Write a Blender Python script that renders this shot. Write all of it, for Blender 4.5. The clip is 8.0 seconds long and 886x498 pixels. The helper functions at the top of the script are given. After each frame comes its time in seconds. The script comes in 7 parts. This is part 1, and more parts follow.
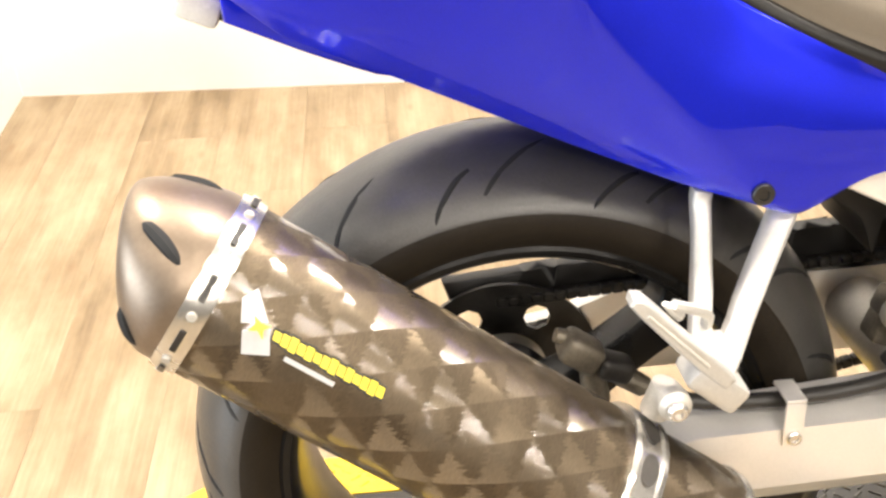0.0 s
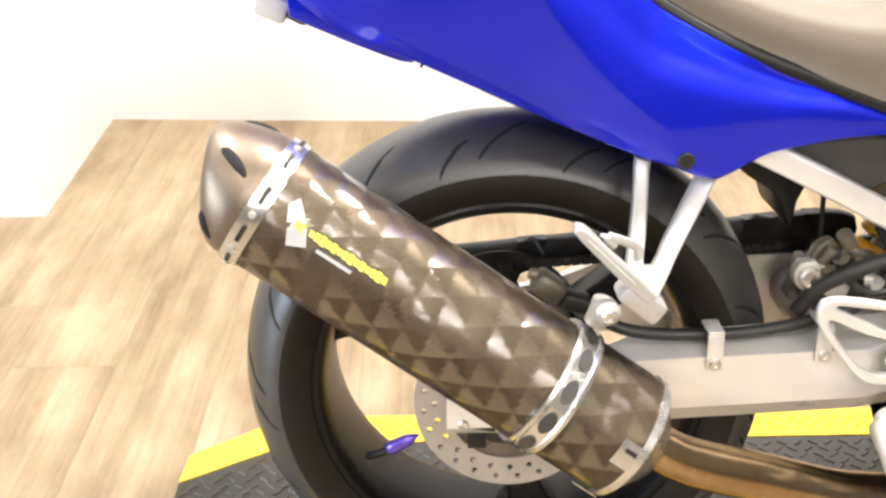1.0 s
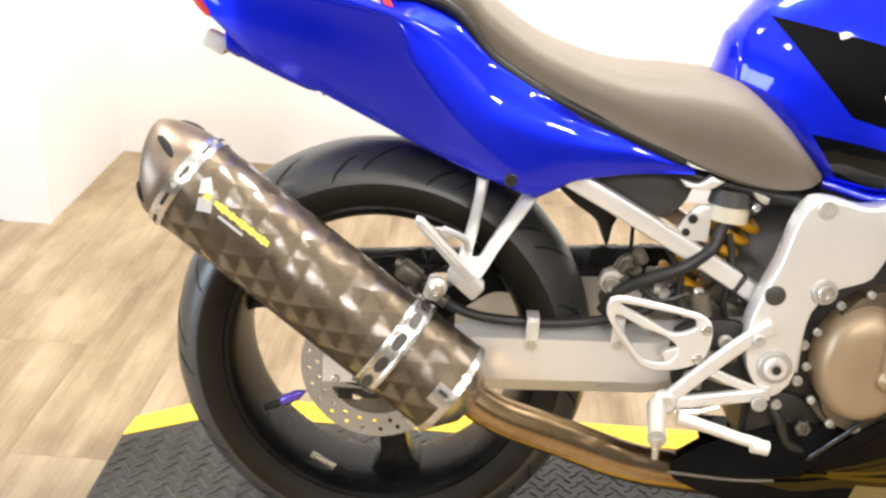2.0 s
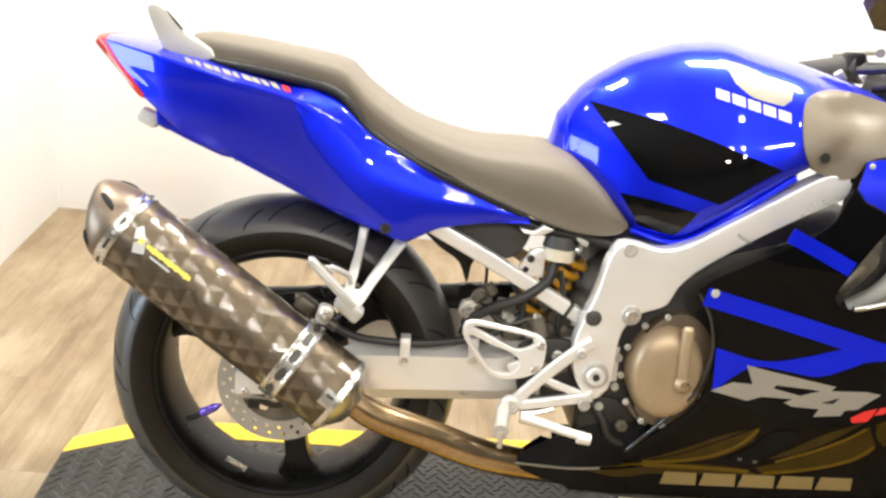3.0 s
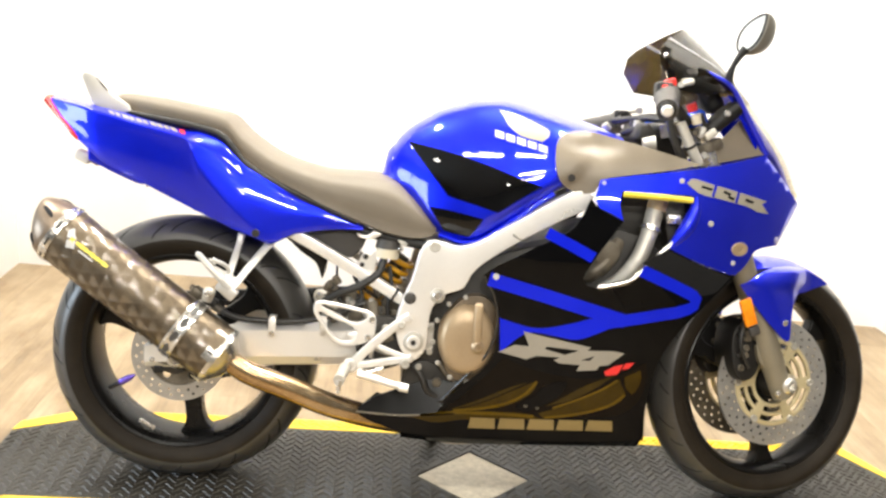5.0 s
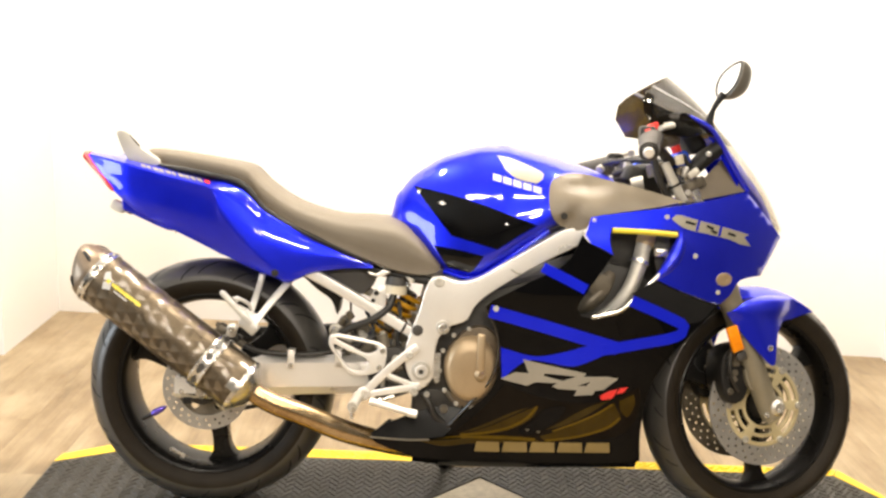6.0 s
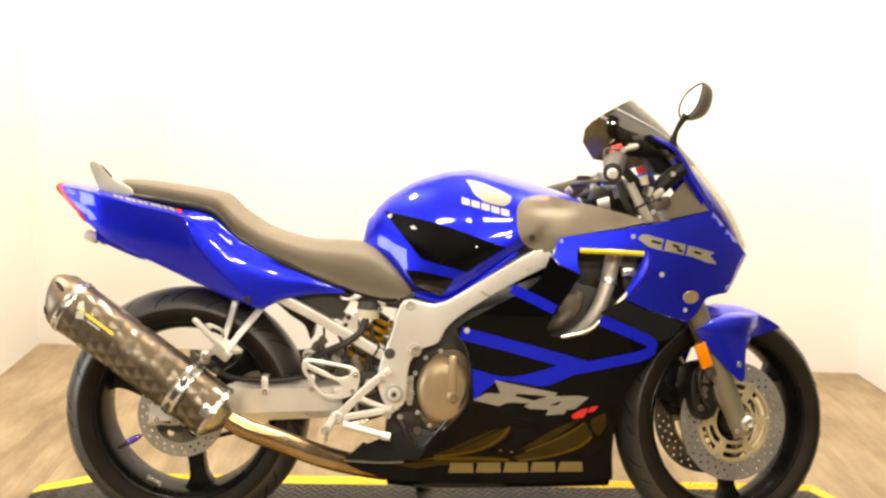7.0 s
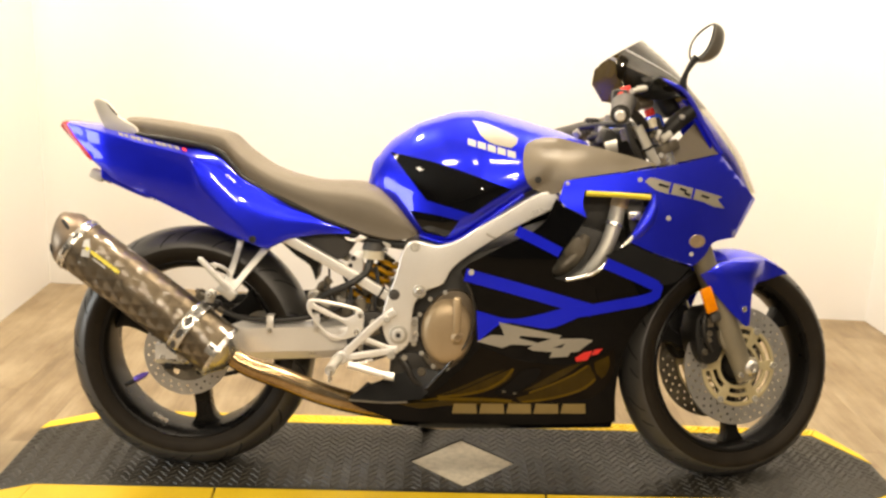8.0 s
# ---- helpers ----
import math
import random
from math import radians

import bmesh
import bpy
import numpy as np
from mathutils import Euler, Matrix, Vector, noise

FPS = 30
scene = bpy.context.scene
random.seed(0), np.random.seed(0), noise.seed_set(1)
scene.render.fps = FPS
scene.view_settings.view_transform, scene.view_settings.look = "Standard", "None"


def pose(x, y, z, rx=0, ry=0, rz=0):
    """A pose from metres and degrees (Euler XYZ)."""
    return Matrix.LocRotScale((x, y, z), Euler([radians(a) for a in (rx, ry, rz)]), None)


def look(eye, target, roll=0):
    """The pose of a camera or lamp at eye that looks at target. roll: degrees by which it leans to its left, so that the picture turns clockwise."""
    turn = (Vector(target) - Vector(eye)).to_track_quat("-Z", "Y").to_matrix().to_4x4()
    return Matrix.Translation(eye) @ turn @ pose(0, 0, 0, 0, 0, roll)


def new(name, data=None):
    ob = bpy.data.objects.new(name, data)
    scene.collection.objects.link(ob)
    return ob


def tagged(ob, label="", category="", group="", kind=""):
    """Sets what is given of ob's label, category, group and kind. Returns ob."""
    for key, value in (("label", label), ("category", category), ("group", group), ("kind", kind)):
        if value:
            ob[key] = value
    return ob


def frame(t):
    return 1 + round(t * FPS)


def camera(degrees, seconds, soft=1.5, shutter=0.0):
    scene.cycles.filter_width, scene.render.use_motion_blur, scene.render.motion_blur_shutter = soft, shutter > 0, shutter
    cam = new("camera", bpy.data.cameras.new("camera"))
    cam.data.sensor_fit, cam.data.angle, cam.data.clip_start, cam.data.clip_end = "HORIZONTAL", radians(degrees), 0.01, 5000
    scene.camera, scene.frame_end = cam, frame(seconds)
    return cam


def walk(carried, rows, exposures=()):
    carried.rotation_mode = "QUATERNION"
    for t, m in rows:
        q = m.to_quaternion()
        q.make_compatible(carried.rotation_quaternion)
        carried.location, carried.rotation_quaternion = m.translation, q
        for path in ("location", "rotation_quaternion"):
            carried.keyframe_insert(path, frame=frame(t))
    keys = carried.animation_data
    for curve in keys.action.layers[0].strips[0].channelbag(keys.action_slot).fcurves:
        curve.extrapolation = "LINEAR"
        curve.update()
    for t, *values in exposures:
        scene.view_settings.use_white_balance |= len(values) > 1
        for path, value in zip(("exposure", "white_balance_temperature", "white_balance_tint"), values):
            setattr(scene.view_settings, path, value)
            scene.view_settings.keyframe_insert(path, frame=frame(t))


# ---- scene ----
from mathutils.geometry import delaunay_2d_cdt

cam = camera(46.5, 8.0, 2.6)
PATH = [
    (0, (-0.104, -0.687, 1.009), (-0.012, 0.98, -0.091), -2.7),
    (0.5, (-0.099, -0.839, 1.017), (-0.026, 0.868, -0.023), -1.8),
    (1, (-0.063, -0.958, 1.036), (-0.075, 0.786, 0.056), -1.5),
    (1.2, (-0.033, -1.011, 1.039), (-0.134, 0.748, 0.092), -0.7),
    (2.5, (0.186, -1.447, 1.135), (0.183, 0.397, 0.361), 5.0),
    (3, (0.204, -1.596, 1.187), (0.269, 0.268, 0.466), 4.2),
    (3.5, (0.339, -1.761, 1.184), (0.383, 0.127, 0.527), 4.7),
    (4, (0.4, -1.918, 1.18), (0.381, -0.008, 0.586), 4.6),
    (4.5, (0.442, -2.06, 1.196), (0.518, -0.134, 0.66), 3.8),
    (4.7, (0.445, -2.128, 1.196), (0.568, -0.206, 0.66), 4.0),
    (5.8, (0.489, -2.393, 1.216), (0.514, -0.444, 0.766), 3.1),
    (6, (0.51, -2.412, 1.22), (0.548, -0.46, 0.784), 2.3),
    (6.5, (0.549, -2.439, 1.216), (0.617, -0.474, 0.851), 1.1),
    (7, (0.554, -2.446, 1.217), (0.612, -0.483, 0.835), 1.3),
    (7.5, (0.558, -2.44, 1.208), (0.59, -0.495, 0.745), 1.8),
    (8, (0.574, -2.441, 1.206), (0.608, -0.501, 0.721), 1.7),
]
EXPOSURES = [(0.0, 0.58, 6500, 12), (1.2, 0.35, 6050, 12), (2.5, 0.08, 6100, 11), (3.5, 0.08, 6150, 8), (4.5, 0.40, 6150, 8), (6.0, 0.1, 6850, 11), (7.0, -0.12, 7600, 11), (8.0, -0.26, 7750, 11)]
walk(cam, [(t, look(eye, target, roll)) for t, eye, target, roll in PATH], EXPOSURES)

# ---------------------------------------------------------------- world and large lights
world = bpy.data.worlds.new("sky")
scene.world = world
world.use_nodes = True
wn = world.node_tree
sky = wn.nodes.new("ShaderNodeTexSky")
sky.sky_type = "NISHITA"
sky.sun_disc = False
sky.sun_elevation, sky.sun_rotation = radians(40), radians(250)
wn.nodes["Background"].inputs["Strength"].default_value = 0.12
wn.links.new(sky.outputs["Color"], wn.nodes["Background"].inputs["Color"])


def area_lamp(name, m, sx, sy, watts, colour):
    data = bpy.data.lights.new(name, "AREA")
    data.shape, data.size, data.size_y, data.energy, data.color = "RECTANGLE", sx, sy, watts, colour
    ob = new(name, data)
    ob.matrix_world = m
    return ob


CEILING = 3.0
WARM = (1.0, 0.93, 0.82)
LAMP_PLACES = [(-2.6, 0.1), (-0.9, 0.45), (0.6, 0.50), (1.7, 0.45), (-2.4, -1.7), (-0.8, -1.7), (0.7, -1.8), (1.9, -1.7), (-0.8, -5.4), (1.2, -5.4), (-0.3, -3.9), (0.9, -3.95), (2.0, -4.0)]
for lx, ly in LAMP_PLACES:
    area_lamp("ceiling_lamp", pose(lx, ly, CEILING - 0.075), 0.34, 0.30, 14 if lx < -2 else 68 if ly > 0 else 16 if ly > -2 else 58, WARM)
# daylight that comes in by the shop window
for wy in (-2.235, -0.965):
    area_lamp("window_light", pose(-4.42, wy, 1.25, 0, -90, 0), 1.86, 1.18, 76, (0.74, 0.87, 1.0))

# ---------------------------------------------------------------- materials
def material(name):
    mat = bpy.data.materials.new(name)
    mat.use_nodes = True
    nt = mat.node_tree
    return mat, nt, nt.nodes["Principled BSDF"]


def node(nt, kind, **values):
    n = nt.nodes.new(kind)
    for key, value in values.items():
        n.inputs[key.replace("_", " ")].default_value = value
    return n


def coords(nt, scale=(1, 1, 1), kind="Object"):
    tc = nt.nodes.new("ShaderNodeTexCoord")
    mp = nt.nodes.new("ShaderNodeMapping")
    mp.inputs["Scale"].default_value = scale
    nt.links.new(tc.outputs[kind], mp.inputs["Vector"])
    return mp.outputs["Vector"]


def ramp(nt, source, stops):
    r = nt.nodes.new("ShaderNodeValToRGB")
    while len(r.color_ramp.elements) < len(stops):
        r.color_ramp.elements.new(0.5)
    for e, (p, c) in zip(r.color_ramp.elements, stops):
        e.position, e.color = p, (*c, 1) if len(c) == 3 else c
    nt.links.new(source, r.inputs["Fac"])
    return r.outputs["Color"]


def noise_tex(nt, vector, scale, detail=4.0, rough=0.55):
    n = node(nt, "ShaderNodeTexNoise", Scale=scale, Detail=detail, Roughness=rough)
    nt.links.new(vector, n.inputs["Vector"])
    return n.outputs["Fac"]


def math_node(nt, op, a, b=0.0, clamp=False):
    n = nt.nodes.new("ShaderNodeMath")
    n.operation, n.use_clamp = op, clamp
    for i, v in enumerate((a, b)):
        if isinstance(v, (int, float)):
            n.inputs[i].default_value = v
        else:
            nt.links.new(v, n.inputs[i])
    return n.outputs[0]


def mix_colour(nt, fac, a, b, mode="MIX"):
    n = nt.nodes.new("ShaderNodeMix")
    n.data_type, n.blend_type = "RGBA", mode
    for slot, v in ((0, fac), (6, a), (7, b)):
        if isinstance(v, (int, float)):
            n.inputs[slot].default_value = v
        elif isinstance(v, tuple):
            n.inputs[slot].default_value = (*v, 1)
        else:
            nt.links.new(v, n.inputs[slot])
    return n.outputs[2]


def bump(nt, bsdf, height, strength=0.2, distance=0.001):
    b = node(nt, "ShaderNodeBump", Strength=strength, Distance=distance)
    nt.links.new(height, b.inputs["Height"])
    nt.links.new(b.outputs["Normal"], bsdf.inputs["Normal"])


def surface(name, dark, light, rough=(0.4, 0.55), metal=0.0, coarse=9.0, fine=160.0, relief=0.1, coat=0.0, coat_rough=0.05, depth=0.0006, stretch=(1, 1, 1), spec=0.5):
    """A surface whose colour drifts between two tones at a coarse and a fine scale, with worn gloss and fine relief."""
    mat, nt, p = material(name)
    v = coords(nt, stretch)
    a, b = noise_tex(nt, v, coarse, 5), noise_tex(nt, v, fine, 3)
    both = math_node(nt, "ADD", math_node(nt, "MULTIPLY", a, 0.65), math_node(nt, "MULTIPLY", b, 0.35))
    nt.links.new(ramp(nt, both, [(0.32, dark), (0.68, light)]), p.inputs["Base Color"])
    nt.links.new(ramp(nt, a, [(0.3, (rough[0],) * 3), (0.7, (rough[1],) * 3)]), p.inputs["Roughness"])
    p.inputs["Metallic"].default_value = metal
    p.inputs["Specular IOR Level"].default_value = spec
    p.inputs["Coat Weight"].default_value = coat
    p.inputs["Coat Roughness"].default_value = coat_rough
    if relief:
        bump(nt, p, b, relief, depth)
    return mat


BLUE = surface("blue_pearl_paint", (0.007, 0.0145, 0.62), (0.0125, 0.026, 0.82), (0.30, 0.36), 0.72, 4, 900, 0.0, 1.0, 0.018, spec=0.0)
# copy of the blue paint with a weak coat, against washed-out reflections
BLUE_STRIPE = surface("blue_stripe_weak_coat", (0.007, 0.0145, 0.62), (0.0125, 0.026, 0.82), (0.30, 0.36), 0.4, 4, 900, 0.0, 0.2, 0.03, spec=0.0)
BLACK_PAINT = surface("black_gloss_paint", (0.0018, 0.0018, 0.0021), (0.003, 0.003, 0.0034), (0.2, 0.3), 0.0, 5, 700, 0.0, 0.26, 0.025, spec=0.0)
TANK_BLACK = surface("black_tank_decal", (0.002, 0.002, 0.0022), (0.0035, 0.0034, 0.0036), (0.15, 0.22), 0.0, 9, 300, 0.0, 0.7, 0.02, spec=0.0)
GLOSS_BLACK = surface("black_gloss_moulding", (0.004, 0.0042, 0.005), (0.008, 0.0085, 0.010), (0.10, 0.18), 0.0, 9, 300, 0.15, 0.8, 0.05)
GREY_DECAL = surface("dark_grey_decal", (0.010, 0.010, 0.0105), (0.016, 0.016, 0.0165), (0.25, 0.35), 0.0, 5, 500, 0.0, 0.3, 0.08, spec=0.0)
SILVER_DECAL = surface("silver_decal", (0.235, 0.215, 0.178), (0.305, 0.280, 0.233), (0.35, 0.45), 0.1, 8, 300, 0.0)
WHITE_DECAL = surface("white_decal", (0.43, 0.425, 0.42), (0.50, 0.495, 0.485), (0.4, 0.5), 0.0, 8, 300, 0.0)
RED_DECAL = surface("red_decal", (0.60, 0.02, 0.02), (0.72, 0.035, 0.03), (0.3, 0.4), 0.0, 8, 300, 0.0)
YELLOW_DECAL = surface("yellow_decal", (0.62, 0.50, 0.03), (0.72, 0.60, 0.05), (0.3, 0.45), 0.0, 8, 300, 0.0)
PALE_GOLD = surface("pale_gold_decal", (0.17, 0.122, 0.042), (0.25, 0.182, 0.072), (0.35, 0.5), 0.1, 8, 300, 0.0)
OLD_GOLD = surface("dark_gold_decal", (0.023, 0.0135, 0.0010), (0.046, 0.027, 0.0018), (0.25, 0.4), 0.0, 14, 300, 0.0, 0.3, spec=0.0)
BROWN_DECAL = surface("brown_fade_decal", (0.022, 0.014, 0.0022), (0.042, 0.026, 0.0036), (0.25, 0.4), 0.0, 14, 300, 0.0, 0.3, spec=0.0)
BRIGHT_GOLD = surface("bright_gold_decal", (0.068, 0.040, 0.0020), (0.115, 0.068, 0.0044), (0.25, 0.4), 0.0, 14, 300, 0.0, 0.3, spec=0.0)
DARK_BROWN = surface("dark_brown_sheet", (0.0036, 0.0025, 0.0017), (0.0066, 0.0045, 0.0030), (0.2, 0.3), 0.0, 9, 400, 0.0, 0.2, 0.03, spec=0.0)
SEAT = surface("seat_vinyl", (0.124, 0.103, 0.076), (0.164, 0.137, 0.103), (0.5, 0.62), 0.0, 7, 900, 0.35, depth=0.0005, spec=0.35)
COVER = surface("grey_brown_plastic", (0.145, 0.119, 0.084), (0.195, 0.161, 0.117), (0.35, 0.5), 0.0, 9, 800, 0.2, spec=0.4)
ALLOY = surface("cast_aluminium", (0.74, 0.72, 0.685), (0.84, 0.815, 0.78), (0.26, 0.38), 0.5, 8, 420, 0.12)
BRACKET = surface("satin_aluminium", (0.46, 0.445, 0.415), (0.58, 0.565, 0.53), (0.34, 0.46), 0.45, 14, 420, 0.15)
ALLOY_DULL = surface("dull_aluminium", (0.36, 0.34, 0.30), (0.54, 0.52, 0.47), (0.35, 0.5), 0.45, 12, 420, 0.2)
STEEL = surface("bright_steel", (0.56, 0.54, 0.50), (0.74, 0.72, 0.68), (0.2, 0.32), 0.9, 14, 500, 0.05)
DISC = surface("ground_disc_steel", (0.36, 0.35, 0.33), (0.48, 0.47, 0.45), (0.3, 0.42), 0.7, 16, 600, 0.1)
CARRIER = surface("gold_anodised_carrier", (0.52, 0.44, 0.25), (0.66, 0.57, 0.36), (0.35, 0.48), 0.45, 12, 400, 0.08)
BRONZE = surface("bronze_engine_cover", (0.31, 0.226, 0.134), (0.41, 0.305, 0.188), (0.32, 0.46), 0.3, 7, 350, 0.15)
FLANGE = surface("bronze_flange", (0.085, 0.062, 0.038), (0.150, 0.112, 0.070), (0.35, 0.5), 0.3, 14, 300, 0.3)
ENGINE = surface("dark_engine_metal", (0.012, 0.011, 0.010), (0.036, 0.032, 0.027), (0.35, 0.55), 0.2, 18, 300, 0.4)
GREASY = surface("oily_castings", (0.07, 0.06, 0.045), (0.20, 0.17, 0.125), (0.35, 0.6), 0.4, 22, 300, 0.4)
BLACK_PLASTIC = surface("black_plastic", (0.006, 0.0055, 0.005), (0.012, 0.011, 0.010), (0.4, 0.55), 0.0, 10, 500, 0.2, spec=0.35)
GREY_PLASTIC = surface("dark_grey_plastic", (0.03, 0.027, 0.024), (0.055, 0.05, 0.044), (0.45, 0.6), 0.0, 10, 500, 0.2)
RIM = surface("black_wheel_paint", (0.004, 0.0037, 0.0034), (0.008, 0.0074, 0.007), (0.24, 0.34), 0.0, 9, 400, 0.08, 0.0, 0.2, spec=0.18)
RUBBER = surface("tyre_rubber", (0.0130, 0.0100, 0.0070), (0.0235, 0.0190, 0.0140), (0.5, 0.66), 0.0, 14, 420, 0.35, depth=0.0008, spec=0.10)
# worn tread; part of its paler tone stands for window sheen
TREAD = surface("worn_tread_with_sheen", (0.031, 0.0295, 0.027), (0.054, 0.0515, 0.048), (0.28, 0.40), 0.0, 16, 420, 0.35, depth=0.0008)
SHELF = surface("belly_pan_plastic", (0.004, 0.0038, 0.0036), (0.008, 0.0076, 0.0072), (0.12, 0.18), 0.0, 10, 300, 0.05, 0.0, 0.06, spec=0.10)
MIRROR_SHELL = surface("grey_mirror_shell", (0.110, 0.103, 0.086), (0.165, 0.155, 0.130), (0.3, 0.45), 0.0, 20, 400, 0.15)
HOSE = surface("rubber_hose", (0.010, 0.009, 0.008), (0.022, 0.020, 0.017), (0.4, 0.55), 0.0, 20, 400, 0.2)
FORK = surface("fork_leg_paint", (0.19, 0.165, 0.115), (0.25, 0.22, 0.16), (0.35, 0.5), 0.3, 10, 400, 0.08)
SPRING = surface("orange_spring", (0.62, 0.30, 0.010), (0.78, 0.40, 0.02), (0.3, 0.45), 0.0, 20, 400, 0.0)
AMBER = surface("amber_lens", (0.75, 0.20, 0.004), (0.90, 0.30, 0.01), (0.12, 0.22), 0.0, 60, 500, 0.3)
RED_LENS = surface("red_lens", (0.42, 0.022, 0.014), (0.55, 0.04, 0.025), (0.10, 0.2), 0.0, 60, 500, 0.2)
RED_ANO = surface("red_anodised", (0.70, 0.03, 0.025), (0.80, 0.06, 0.045), (0.25, 0.35), 0.2, 40, 500, 0.0)
BLUE_ANO = surface("blue_anodised", (0.02, 0.07, 0.55), (0.04, 0.12, 0.70), (0.2, 0.3), 0.4, 40, 500, 0.0)
VIOLET_ANO = surface("violet_anodised", (0.10, 0.06, 0.45), (0.20, 0.13, 0.62), (0.2, 0.3), 0.6, 40, 500, 0.0)
CLEAR_LENS = surface("frosted_lens", (0.50, 0.49, 0.44), (0.62, 0.61, 0.56), (0.2, 0.3), 0.0, 60, 500, 0.1)
CREAM = surface("cream_plastic", (0.55, 0.49, 0.36), (0.66, 0.60, 0.47), (0.35, 0.5), 0.0, 20, 500, 0.05)
GRAB = surface("pale_silver_paint", (0.44, 0.42, 0.37), (0.54, 0.515, 0.46), (0.35, 0.5), 0.2, 20, 500, 0.08)
MAT_RUBBER = surface("grey_mat_rubber", (0.013, 0.0110, 0.0080), (0.026, 0.0222, 0.0168), (0.36, 0.54), 0.0, 6, 240, 0.3)
# paler copy of the mat rubber: the raised bars' sheen put into colour
MAT_TREAD = surface("lit_mat_tread", (0.030, 0.0262, 0.0195), (0.056, 0.0490, 0.0375), (0.34, 0.48), 0.0, 6, 240, 0.3)
MAT_YELLOW = surface("yellow_mat_rubber", (0.62, 0.40, 0.012), (0.76, 0.52, 0.03), (0.45, 0.6), 0.0, 7, 200, 0.2)
# for unseen walls only: dark, so that the glossy paint mirrors little light
GREY_PAINT = surface("unseen_wall_grey", (0.050, 0.048, 0.045), (0.066, 0.064, 0.060), (0.6, 0.75), 0.0, 1.2, 220, 0.08)
INLAY = surface("pale_inlay", (0.42, 0.365, 0.275), (0.70, 0.62, 0.49), (0.6, 0.75), 0.0, 55, 260, 0.2)
WALL_PAINT = surface("cream_wall_paint", (0.800, 0.792, 0.775), (0.835, 0.827, 0.812), (0.6, 0.75), 0.0, 1.2, 220, 0.08)
CEILING_PAINT = surface("grey_ceiling_paint", (0.34, 0.335, 0.32), (0.38, 0.375, 0.36), (0.7, 0.85), 0.0, 1.5, 150, 0.1)
FRAME_PAINT = surface("white_frame_paint", (0.70, 0.69, 0.66), (0.76, 0.75, 0.72), (0.35, 0.5), 0.0, 6, 300, 0.05)


def make_titanium_pipe():
    """Stainless pipe with heat tints that run from straw to brown."""
    mat, nt, p = material("heat_tinted_steel")
    v = coords(nt)
    a, b = noise_tex(nt, v, 5, 4), noise_tex(nt, v, 90, 4)
    both = math_node(nt, "ADD", math_node(nt, "MULTIPLY", a, 0.7), math_node(nt, "MULTIPLY", b, 0.3))
    nt.links.new(ramp(nt, both, [(0.3, (0.26, 0.155, 0.065)), (0.5, (0.41, 0.295, 0.165)), (0.7, (0.56, 0.46, 0.33))]), p.inputs["Base Color"])
    p.inputs["Metallic"].default_value = 1.0
    p.inputs["Roughness"].default_value = 0.22
    bump(nt, p, b, 0.05, 0.0006)
    return mat


